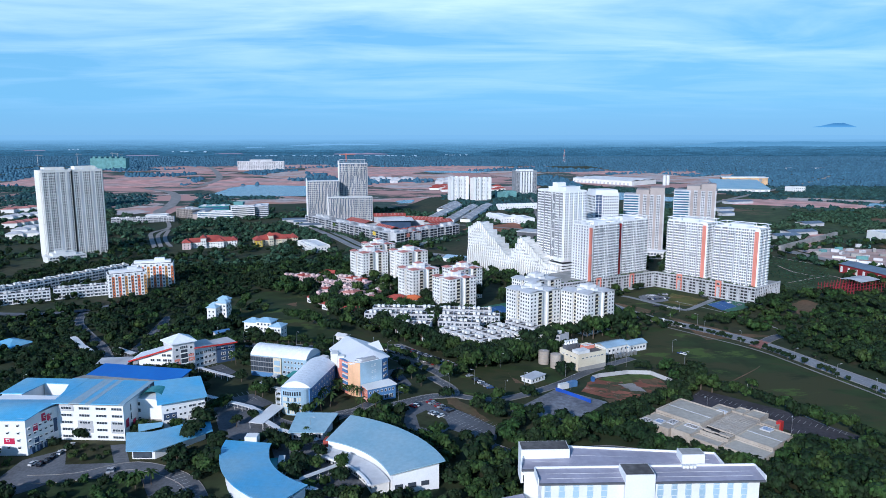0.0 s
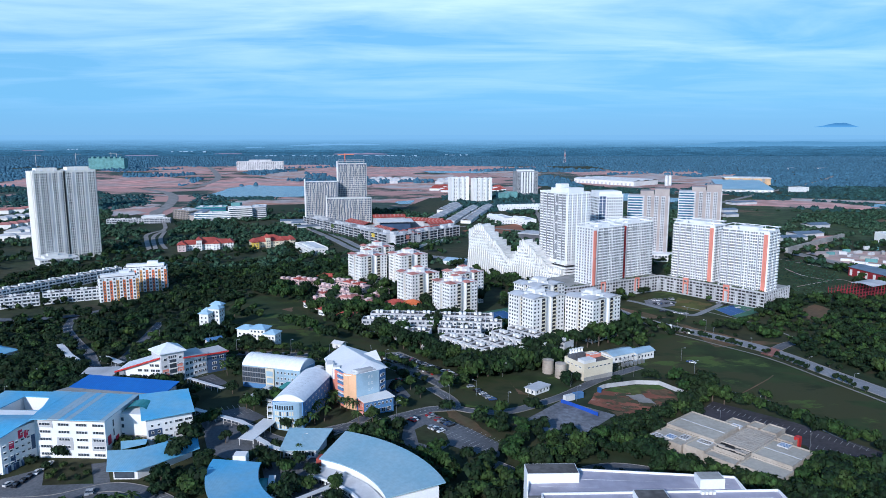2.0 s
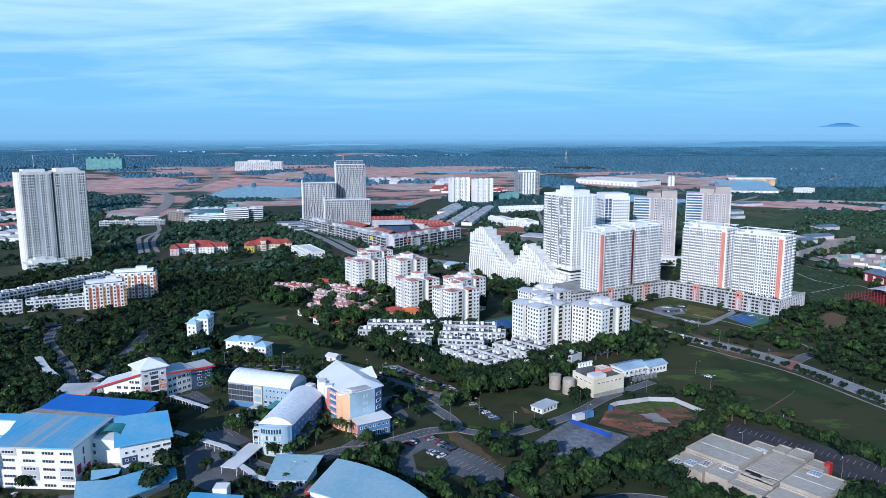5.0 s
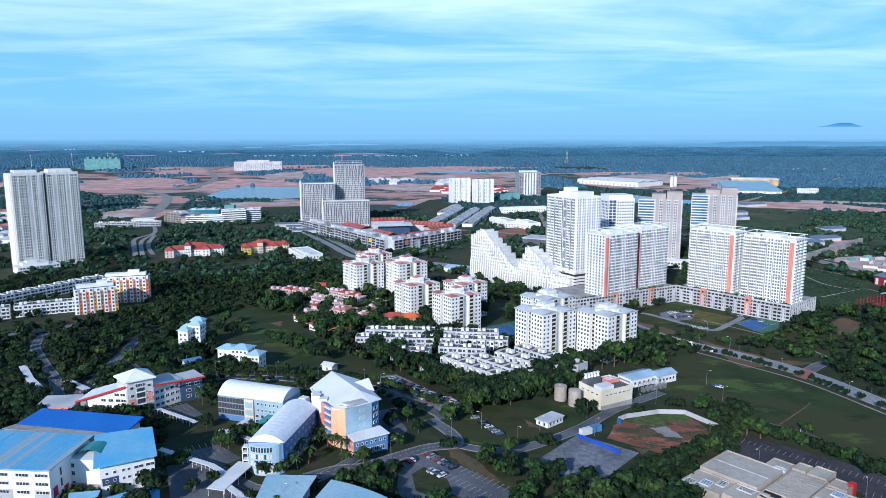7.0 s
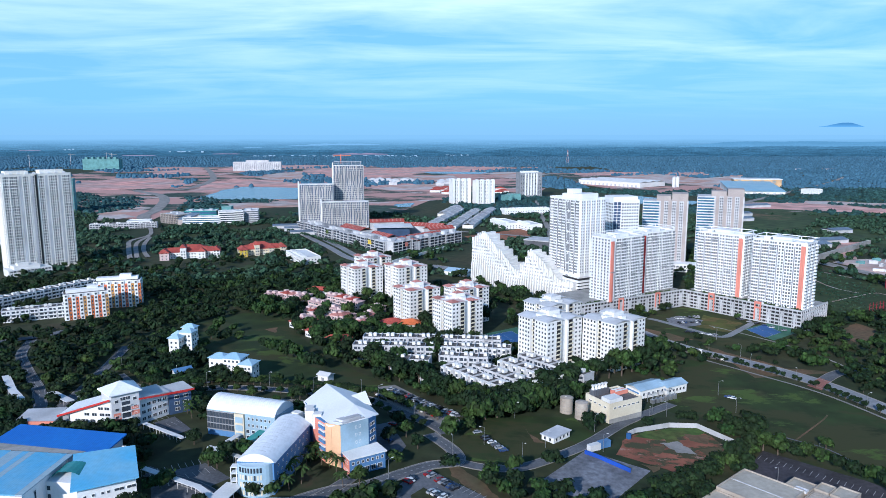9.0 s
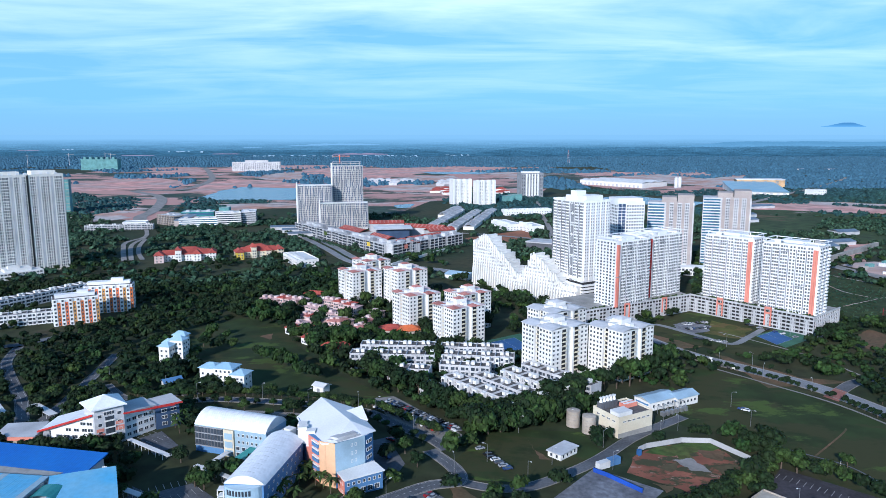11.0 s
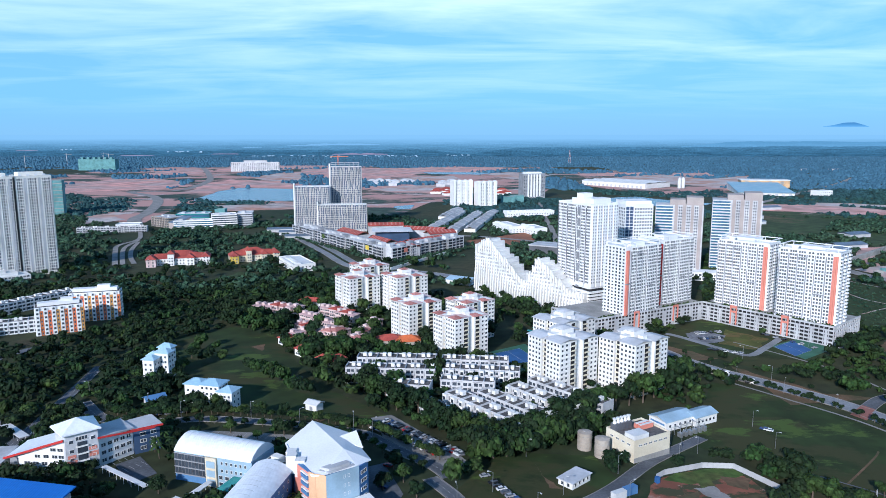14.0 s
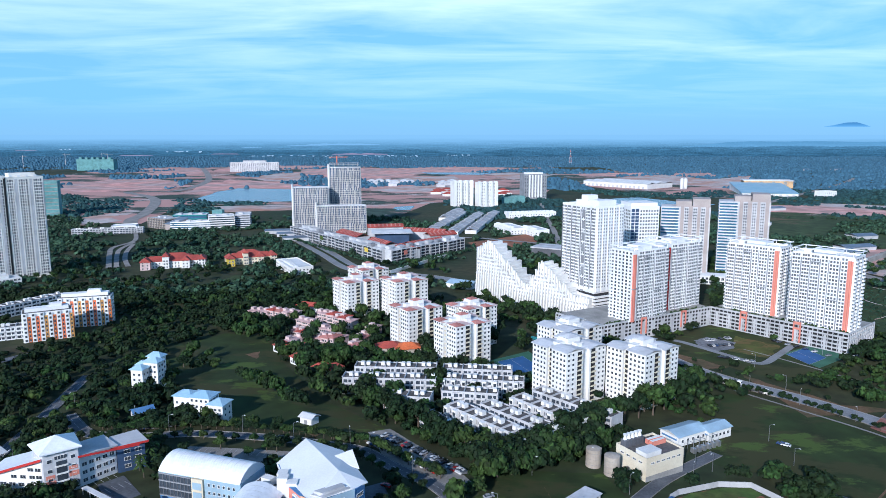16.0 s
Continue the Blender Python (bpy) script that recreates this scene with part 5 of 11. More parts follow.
part("wing_roof", g, "ltgrey", tw)
g = Geo(); g.prism(L([(-139.5, 375.8), (-122.2, 389.2), (-122.4, 389.5), (-139.7, 376.2)]), [13.0, 11.9, 11.9, 13.0], [13.7, 12.6, 12.6, 13.7])
part("fascia", g, "red", tw, "red fascia board")
edge_windows(tw, R0, R1, (0.16, 0.34, 0.52, 0.70, 0.88), [2.0, 5.2, 8.4], 1.8, 1.4)
E0, E1, E2, E3 = L([(-131.0, 388.6), (-122.6, 394.6), (-131, 404), (-137, 398)])
g = Geo(); g.prism([E0, E1, E2, E3], -3, 10.2)
part("end_wall", g, "navy", tw, "slate blue end block")
g = Geo(); g.prism(L([(-132.6, 387.0), (-121.0, 394.8), (-130.5, 405.5), (-138.6, 398)]), 10.8, 11.4)
part("end_roof", g, "ltgrey", tw)
g = Geo(); g.prism(L([(-132.8, 386.8), (-120.9, 394.6), (-121.0, 394.9), (-132.7, 387.1)]), 10.9, 11.7)
part("fascia", g, "red", tw, "red fascia board")
edge_windows(tw, E0, E1, (0.35, 0.75), [2, 5, 8], 2.2, 1.4)
g = Geo(); g.prism(L([(-192.8, 373.4), (-178.5, 373.6), (-181.5, 387), (-195.0, 385)]), -3, 3.4)
part("pavilion_wall", g, "beige", tw)
g = Geo(); g.prism(L([(-194.6, 371.4), (-176.6, 371.8), (-179.5, 388.6), (-197, 386.6)]), 3.8, 4.4)
part("pavilion_roof", g, "ltgrey", tw)
g = Geo(); g.prism(L([(-194.8, 371.0), (-176.4, 371.4), (-176.5, 371.8), (-194.7, 371.4)]), 3.0, 4.5)
part("fascia", g, "salmon", tw, "salmon fascia board")
g = Geo()
for i in range(6):
    p = L([(-160 + 2.2 * i, 386.5)])[0]
    g.box(p[0], p[1], 9, p[0] + 1.4, p[1] + 1.6, 13.2 + 0.5 * (i % 3)), g.cyl(p[0] + 0.7, p[1] + 0.8, 13, 15.2, 0.25, 0.2, 6)
tagged(part("roof_plant", g, "white", tw, "white roof plant and flues"), kind="stuff")


# two vaulted halls that meet in an angle
def vault(t, pts, h, rise, mat, over=0.5, steps=14, wallmat="paleblue", endmat="bright"):
    """Barrel roof on a quadrilateral: pts[0]-pts[1] is the near gable, the vault runs from it to pts[3]-pts[2]."""
    a, b, c, d = (Vector((*p, 0)) for p in pts)
    g, ends = Geo(), Geo()
    rows = []
    for s in (0.0, 0.25, 0.5, 0.75, 1.0):
        l, r = a.lerp(d, s), b.lerp(c, s)
        ov = (r - l).normalized() * over
        rows.append([(l - ov).lerp(r + ov, k / steps) + Vector((0, 0, h + rise * math.sin(math.pi * k / steps) ** 0.75)) for k in range(steps + 1)])
    for r0, r1 in zip(rows, rows[1:]):
        for k in range(steps):
            g.face([r0[k], r0[k + 1], r1[k + 1], r1[k]])
    part("vaulted_roof", g, mat, t, "white ribbed barrel roof")
    for rw in (rows[0], rows[-1]):
        ends = Geo(); ends.face([p + (rows[2][7] - rw[7]).normalized() * 0.3 for p in rw])
        part("gable", ends, endmat, t)
    ribs = Geo()
    for i in range(1, 12):
        s = i / 12
        l, r = a.lerp(d, s), b.lerp(c, s)
        dr = (d - a).normalized() * 0.12
        for k in range(steps):
            q = [(l.lerp(r, j / steps) + Vector((0, 0, h + 0.06 + rise * math.sin(math.pi * j / steps) ** 0.75))) for j in (k, k + 1)]
            ribs.face([q[0] - dr, q[1] - dr, q[1] + dr, q[0] + dr])
    part("roof_rib", ribs, "whiteroof", t)


footA = [(-77.0, 315.0), (-63.0, 313.8), (-56.6, 349.5), (-71.0, 354.0)]
va, L = placed("vaulted_hall", "blue-walled hall with a white barrel vault and curved glass bay", "university building", footA)
F = L(footA)
g = Geo(); g.prism(F, -3, 12.2)
part("wall", g, "bluewall", va)
vault(va, F, 12.2, 3.4, "whitesheet")
# curved bay of the near gable
g, gl = Geo(), Geo()
mid = Vector(((F[0][0] + F[1][0]) / 2, (F[0][1] + F[1][1]) / 2))
arc = [(mid.x - 6.6 + 13.2 * i / 12, mid.y - 0.3 - 3.2 * math.sin(math.pi * i / 12) ** 0.6) for i in range(13)]
g.prism(arc, -3, 12.2)
part("curved_bay", g, "paleblue", va, "pale blue curved bay")
for i in range(1, 9):
    a, b = arc[i], arc[i + 1]
    for z in (0.8, 3.8, 6.8, 9.6):
        q = Geo(); q.box(0.2, -0.12, z, math.hypot(b[0] - a[0], b[1] - a[1]) - 0.2, 0, z + 1.9)
        part("bay_window", q, "glass" if z > 9 or i % 3 == 0 else "cream", va, at=edge_pose(a, b, 0, 0))
g = Geo()
for z in (1.5, 4.5, 7.5, 10.0):
    g.box(F[0][0] - 2.4, F[0][1] - 0.5, z, F[0][0] + 0.2, F[0][1] + 2.6, z + 0.25)
for dx in (-2.3, -0.2):
    g.box(F[0][0] + dx - 0.15, F[0][1] - 0.5, -3, F[0][0] + dx + 0.15, F[0][1] - 0.2, 10.2)
part("escape_stair", g, "white", va, "white steel escape stair")
for k, z in enumerate((1.2, 3.9, 6.6, 9.3)):
    edge_windows(va, F[1], F[2], [0.08 + 0.115 * i + 0.03 * (k % 2) for i in range(8)], [z], 0.8, 0.8)
footB = [(-105.1, 366.0), (-72.6, 355.6), (-67.6, 369.0), (-100.5, 380.5)]
vb, L = placed("vaulted_hall", "pale blue hall with a white barrel vault and dark glazing", "university building", footB)
F = L(footB)
g = Geo(); g.prism(F, -3, 12.2)
part("wall", g, "paleblue", vb)
vault(vb, [F[1], F[2], F[3], F[0]], 12.2, 4.2, "whitesheet")
panel("dark_glazing", vb, F[0], F[1], 0.0, 0.40, 3.0, 11.6, "glass", "dark glazed end", 0.15)
for z in (3.0, 5.8, 8.6, 11.3):
    panel("louvre", vb, F[0], F[1], 0.0, 0.40, z, z + 0.35, "grey", "grey louvre blade", 0.5)
for i in range(9):
    panel("mullion", vb, F[0], F[1], 0.045 * i, 0.045 * i + 0.008, 3.0, 11.6, "dkgrey", "dark mullion", 0.3)
panel("base_panel", vb, F[0], F[1], 0.0, 0.40, -1, 3.0, "bluewall", "blue base panel", 0.1)
panel("glass_bay", vb, F[0], F[1], 0.42, 0.56, 0, 11.8, "cream", "pale yellow glazed bay", 0.9)
for z in (0.6, 4.2, 7.8):
    panel("bay_window", vb, F[0], F[1], 0.435, 0.545, z, z + 2.6, "paleblue", "pale glazed panel", 0.98)
edge_windows(vb, F[0], F[1], [0.62 + 0.06 * i for i in range(6)], [6.4, 9.4], 0.8, 1.1)
edge_windows(vb, F[0], F[1], [0.60 + 0.08 * i for i in range(5)], [0.8, 3.4], 1.6, 1.4)
link, L = placed("glazed_porch", "teal glass porch between the vaulted halls", "porch", [(-84, 352), (-76, 348), (-73.5, 355.5), (-80, 358)])
g = Geo(); g.prism(L([(-84.5, 352), (-76, 347.4), (-73.6, 355.3), (-80, 357.6)]), [3.6, 3.8, 5.4, 5.4], [3.9, 4.1, 5.7, 5.7])
part("glass_roof", g, "teal", link)
g = Geo()
for p in L([(-83.6, 352.3), (-76.5, 348.4), (-80, 350.4)]):
    g.box(p[0] - 0.2, p[1] - 0.2, -3, p[0] + 0.2, p[1] + 0.2, 3.7)
part("post", g, "teal", link)
link, L = placed("stair_block", "dark flat-roofed stair core between the halls", "stair block", [(-71.5, 355), (-62.5, 350), (-57, 362), (-66, 367.5)])
g = Geo(); g.prism(L([(-70.5, 356.2), (-62.5, 351.5), (-57.5, 361), (-66.6, 366)]), -3, 11.5)
part("wall", g, "white", link)
g = Geo(); g.prism(L([(-69.5, 356.6), (-62.8, 352.6), (-58.4, 360.6), (-66.6, 365)]), 11.5, 11.62)
part("flat_roof", g, "roofgrey", link)
g = Geo(); g.prism(L([(-66, 358), (-62.5, 356), (-61, 358.6), (-64.5, 360.6)]), 11.6, 14.2)
part("stair_head", g, "white", link)

# hall with the sail-like white roof
foot = [(-46.8, 339.8), (-41.8, 336.8), (-28.0, 348.6), (-54.6, 381.0), (-61.0, 364.3), (-55.0, 348.0)]
sail, L = placed("sail_roof_hall", "hall with a white sail roof, orange, peach and blue walls", "university building", foot)
K = L([(-61.0, 363.0), (-55.0, 348.6), (-48.4, 340.4), (-45.6, 338.4), (-41.8, 336.8), (-31.5, 344.4), (-28.8, 349.6), (-39.5, 372.4), (-53.6, 376.4)])
g = Geo(); g.prism(K, -3, 17.2)
part("wall", g, "bluewall", sail)
panel("red_wall", sail, K[1], K[2], 0.0, 1.0, -2, 17.0, "salmon", "salmon red wall", 0.12)
panel("peach_wall", sail, K[2], K[3], 0.0, 1.0, -2, 17.6, "peach", "peach wall", 0.2)
panel("peach_wall", sail, K[3], K[4], 0.0, 1.0, -2, 17.8, "peach", "peach wall", 0.1)
panel("cladding", sail, K[4], K[5], 0.0, 1.0, 6.0, 17.8, "paleblue", "pale blue metal cladding", 0.1)
for z in (2.0, 5.2, 8.4, 11.6, 14.4):
    panel("brise_soleil", sail, K[1], K[2], 0.55, 1.0, z, z + 1.2, "bluewall", "blue sun blade", 0.8)
    panel("brise_soleil", sail, K[1], K[2], 0.55, 1.0, z + 1.6, z + 2.1, "white", "white sun blade", 0.8)
edge_windows(sail, K[2], K[3], (0.5,), (1.0, 4.4, 7.8, 11.2, 14.4), 1.0, 1.4)
edge_windows(sail, K[4], K[5], (0.55, 0.68), (8.4, 11.6, 14.9), 0.6, 1.1)
edge_windows(sail, K[5], K[6], (0.5,), (1.0, 4.2, 7.4, 10.6, 13.8), 3.4, 1.3)
# folded roof: a ridge from the back corner to the front, one bright slope, one turned away
R = dict(zip("alnpfqrbm", L([(-54.0, 377.6), (-62.0, 364.2), (-58.6, 356.0), (-46.8, 338.0), (-42.8, 337.6), (-32.2, 344.8), (-27.8, 350.4), (-39.4, 374.0), (-37.8, 351.6)])))
z = dict(a=20.4, l=17.0, n=17.0, p=17.0, f=17.8, q=17.6, r=17.1, b=17.1, m=20.7)
T3 = lambda c, dz=0.0: (*R[c], z[c] + dz)
g = Geo()
for poly in ("lna", "npa", "pma", "pfm", "fqm", "qrm", "rbm", "bam"):
    g.face([T3(c) for c in poly]), g.face([T3(c, -0.35) for c in poly[::-1]])
for c, e in zip("lnpfqrba", "npfqrbal"):
    g.face([T3(c, -0.35), T3(e, -0.35), T3(e), T3(c)])
part("sail_roof", g, "bright", sail, "bright white folded membrane roof")
g = Geo()
q = L([(-43.4, 364.8), (-31.6, 358.4), (-35.2, 367.8)])
for dz, k in ((0.0, (0, 1, 2)), (-0.25, (2, 1, 0))):
    g.face([(*q[i], (18.8, 17.9, 20.6)[i] + dz) for i in k])
for i in range(3):
    j = (i + 1) % 3
    g.face([(*q[i], (18.8, 17.9, 20.6)[i] - 0.25), (*q[j], (18.8, 17.9, 20.6)[j] - 0.25), (*q[j], (18.8, 17.9, 20.6)[j]), (*q[i], (18.8, 17.9, 20.6)[i])])
g.face([(*q[0], 17.2), (*q[2], 17.2), (*q[2], 20.4), (*q[0], 18.6)])
part("roof_fin", g, "bright", sail, "upturned white roof fin")
g = Geo()
for (x0, y0), hh in zip(L([(-56.6, 351.0), (-53.0, 348.6), (-57.6, 355.2)]), (18.8, 18.2, 18.4)):
    g.box(x0 - 1.8, y0 - 1.6, 12, x0 + 1.8, y0 + 1.8, hh)
part("lift_head", g, "white", sail)
g = Geo(); g.prism(L([(-45.2, 340.2), (-41.2, 338.4), (-33.0, 344.6), (-36.0, 348.6)]), 17.7, 18.1)
g.prism(L([(-44.4, 341.0), (-41.2, 339.6), (-34.6, 344.6), (-36.6, 347.0)]), 18.1, 18.9)
part("louvred_plant_deck", g, "ltgrey", sail, "grey louvred plant deck")
foot = [(-41.0, 336.4), (-37.6, 330.4), (-24.2, 338.6), (-28.6, 345.6)]
an, L = placed("annexe", "low blue annexe with a white roof and pink end", "annexe", foot)
F = L(foot)
g = Geo(); g.prism(F, -3, 6.8)
part("wall", g, "bluewall", an)
g = Geo(); g.prism(L([(-41.4, 336.6), (-37.6, 329.8), (-23.4, 338.4), (-28.2, 346.0)]), 6.8, 7.3)
part("roof", g, "white", an)
panel("pink_wall", an, F[0], F[1], 0, 1, -2, 6.8, "salmon", "salmon pink end wall", 0.08)
edge_windows(an, F[1], F[2], [0.1 + 0.135 * i for i in range(7)], [4.4], 0.9, 1.1)
edge_windows(an, F[1], F[2], [0.12 + 0.18 * i for i in range(5)], [0.6], 1.9, 1.9)
edge_windows(an, F[0], F[1], (0.25, 0.5, 0.75), [4.4, 1.0], 0.6, 1.2)


# curved halls
def ring_sector(cx, cy, r0, r1, a0, a1, n, zi, zo, thick):
    """Part of a ring in one piece; heights at the inner and the outer rim."""
    g, V, F = Geo(), [], []
    for i in range(n + 1):
        p = radians(a0 + (a1 - a0) * i / n)
        for r, z in ((r0, zi), (r1, zo)):
            for b in (z - thick if thick < 5 else -3, z):
                V.append((cx + r * math.cos(p), cy + r * math.sin(p), b))
    for i in range(n):
        a, b = 4 * i, 4 * i + 4
        F += [(a + 1, a + 3, b + 3, b + 1), (a, b, b + 2, a + 2), (a + 2, b + 2, b + 3, a + 3), (a, a + 1, b + 1, b)]
    g.shell(V, F + [(0, 2, 3, 1), (4 * n, 4 * n + 1, 4 * n + 3, 4 * n + 2)])
    return g


fan = thing("curved_hall", "fan-shaped hall with a huge grey blue curved roof", "university hall", -66.0, 229.0)
CLEAR.append([(-55, 300), (-38, 300), (-10, 280), (6, 245), (-24, 238), (-56, 268)])
AF0, AF1 = 18.0, 69.5
part("wall", ring_sector(0, 0, 49.5, 68.0, AF0 + 0.5, AF1 - 0.5, 16, 6.2, 8.0, 9), "bright", fan)
part("roof", ring_sector(0, 0, 48.4, 70.4, AF0, AF1, 26, 7.2, 9.6, 0.4), "steelblue", fan, "grey blue curved sheet roof")
part("low_roof", ring_sector(0, 0, 41.0, 48.8, AF0 + 2, AF1 + 1, 20, 3.2, 3.8, 0.35), "rooflight", fan, "pale low curved terrace roof")
part("low_wall", ring_sector(0, 0, 42.0, 48.8, AF0 + 3, AF1, 16, 2.9, 2.9, 9), "white", fan)
part("rim", ring_sector(0, 0, 40.4, 41.4, AF0 + 2, AF1 + 1, 20, 3.9, 3.9, 0.8), "bright", fan, "white rim of the terrace roof")
me = window_mesh(2.2, 1.5)
for i in range(11):
    a = radians(AF0 + 6 + 4.3 * i)
    part("window", me, "", fan, at=pose(42.0 * math.cos(a), 42.0 * math.sin(a), 0.6, 0, 0, math.degrees(a) - 90))
for i in range(3):
    g = Geo(); g.box(-1.6, -0.1, 0.5, 1.6, 0, 2.4)
    a = radians(AF0 + 0.5)
    r = 52 + 5.2 * i
    part("end_window", g, "glass", fan, at=pose(r * math.cos(a), r * math.sin(a), 0, 0, 0, AF0))
crv = thing("curved_hall", "crescent hall with a sky blue curved roof", "university hall", -32.0, 270.0)
CLEAR.append([(-93, 270), (-68, 270), (-56, 240), (-44, 228), (-60, 210), (-84, 230)])
part("wall", ring_sector(0, 0, 39.5, 55.5, 181, 243, 16, 6.6, 6.6, 9), "bright", crv)
part("roof", ring_sector(0, 0, 38.6, 57.4, 180, 244, 26, 7.6, 9.0, 0.4), "bluesheet", crv, "sky blue curved sheet roof")
part("green_terrace", ring_sector(0, 0, 35.4, 38.6, 186, 240, 18, 3.0, 3.0, 0.3), "teal", crv, "green felt covered terrace")
part("canopy_ring", ring_sector(0, 0, 32.6, 35.2, 184, 244, 18, 3.4, 3.4, 0.3), "bright", crv, "white curved walkway canopy")
g = Geo(); g.prism([(-50, 1.0), (-45, 1.0), (-45, 5.5), (-50, 5.5)], -3, 9.6)
part("stair_head", g, "white", crv)
foot = [(-66.0, 286.0), (-52.4, 286.2), (-50.0, 298.0), (-64.0, 299)]
pav, L = placed("lecture_pavilion", "low white pavilion with a grey blue pitched roof", "pavilion", foot)
F = L(foot)
g = Geo(); g.prism(F, -3, [3.6, 3.6, 5.6, 5.6])
part("wall", g, "bright", pav)
g = slab_roof(L([(-67.2, 284.6), (-51.2, 284.8), (-47.6, 301.0), (-66.6, 301.6)]), (4.0, 4.0, 6.2, 6.2), 0.35)
part("roof", g, "steelblue", pav)
edge_windows(pav, F[0], F[1], (0.1, 0.2, 0.3, 0.42, 0.53, 0.64, 0.8, 0.9), [0.6], 0.9, 1.7)
g = Geo(); g.prism(L([(-51.0, 278.5), (-47.0, 277.5), (-46.0, 282), (-50.0, 283)]), -3, 3.2)
part("kiosk", g, "redtile", pav)


# long white block with lilac roofs
front = thing("long_block", "long white block with pale lilac roofs and roof houses", "university building", 31.2, 201.6, 1.8)
CLEAR.append([(20, 190), (112, 194), (112, 236), (20, 236)])
g = Geo(); g.box(0.4, 5.2, -3, 71.0, 11.6, 28.0); g.prism([(-3.8, 14.6), (61.6, 13.6), (61.8, 20.4), (-0.4, 29.0)], -3, 28.0); g.box(2, 11.5, -3, 60, 14.8, 26)
part("wall", g, "bright", front)
for q in ([(-0.6, 4.4), (72.4, 4.4), (72.4, 12.4), (-0.6, 12.4)], [(-4.8, 14.0), (62.4, 13.0), (62.6, 21.0), (-1.0, 29.8)]):
    g = Geo(); g.prism(q, 28.0, [28.3, 28.3, 29.2, 29.2])
    part("roof", g, "lilac", front, "pale lilac sheet roof")
    for i in (1, 2, 3):
        (ax, ay), (bx, by) = q[i], q[(i + 1) % 4]
        g = Geo(); g.box(0, 0, 27.6, math.hypot(bx - ax, by - ay), 0.3, 29.9)
        part("parapet", g, "bright", front, at=pose(ax, ay, 0, 0, 0, math.degrees(math.atan2(by - ay, bx - ax))) @ pose(0, -0.3, 0))
    (ax, ay), (bx, by) = q[0], q[1]
    g = Geo(); g.box(0, -0.5, 27.7, math.hypot(bx - ax, by - ay), 0, 28.3)
    part("gutter", g, "dkgrey", front, at=pose(ax, ay, 0, 0, 0, math.degrees(math.atan2(by - ay, bx - ax))))
    # laps of the roof sheets
    g = Geo()
    for f in (0.3, 0.62):
        u = [Vector((*q[i], 0)) for i in range(4)]
        l, r = u[0].lerp(u[3], f), u[1].lerp(u[2], f)
        g.tube((l.x + 3, l.y, 28.34 + 0.9 * f), (r.x - 3, r.y, 28.34 + 0.9 * f), 0.07, 0.07, 4)
    part("sheet_lap", g, "offwhite", front, "pale lap between roof sheets")
for x0, y0, x1, y1, hh, topm in ((26.8, 3.4, 36.4, 11.2, 31.2, "roofgrey"), (-4.0, 20.6, 12.6, 27.4, 32.0, "roofgrey"), (49.4, 15.6, 57.2, 20.6, 31.8, "concrete")):
    g = Geo(); g.box(x0, y0, 20, x1, y1, hh)
    part("roof_house", g, "bright", front, "white roof house")
    g = Geo(); g.box(x0 + 0.25, y0 + 0.25, hh, x1 - 0.25, y1 - 0.25, hh + 0.06)
    part("roof_house_top", g, topm, front, "mossy grey roof felt")
windows(front, 71.4, 12, "f", [2.4 + 4.55 * i for i in range(15) if not 5 <= i <= 7], [25.2, 21.6], 1.6, 1.4, "plain", origin=(0, 5.2))
g = Geo()
for i in range(15):
    if not 5 <= i <= 7:
        g.box(1.4 + 4.55 * i, 5.13, 19.5, 3.4 + 4.55 * i, 5.2, 27.4)
part("tinted_strip", g, "paleblue", front, "pale blue strip behind the windows")
for i in range(44):
    g = Geo() if i == 0 else g
    if i == 0:
        g.box(-0.06, -0.06, 0, 0.06, 0.06, 1.2)
        post = g.mesh("rail_post", "steel")
    part("rail_post", post, "", front, at=pose(2 + 1.6 * i, 13.2, 28.3))
g = Geo(); g.box(1.5, 13.15, 29.4, 71.5, 13.25, 29.5); g.box(1.5, 13.15, 28.9, 71.5, 13.25, 28.97)
part("handrail", g, "cream", front)
g = Geo()
for i in range(4):
    g.box(48 + 1.2 * i, 11.0, 29.2, 48.9 + 1.2 * i, 12.0, 30.2)
part("condenser", g, "white", front)
# flat black panels paint the shade of galleries at this end
for z in (24.4, 20.8):
    g = Geo(); g.box(-3.2, 15.4, z, -2.9, 24, z + 2.0)
    part("gallery_shade", g, "dark", front)
low2 = thing("porch", "low lilac-roofed porch beside the long block", "porch", 22.0, 196.0, 20.0)
g = Geo(); g.box(0, 0, -2, 9, 14, 18)
part("wall", g, "white", low2)
g = Geo(); g.prism([(-1, -1), (10, -1), (10, 15), (-1, 15)], 18, [18.4, 18.4, 20.5, 20.5])
part("roof", g, "lilac", low2)

# spread-out low centre with beige roofs
mall = thing("low_centre", "rambling one storey centre with beige flat roofs", "commercial building", 92.0, 309.5, 40.5)
c, q = math.cos(radians(40.5)), math.sin(radians(40.5))
CLEAR.append([(92 + c * u - q * v, 309.5 + q * u + c * v) for u, v in ((3, 5), (3, -58), (59, -45), (59, -10), (43, 5))])


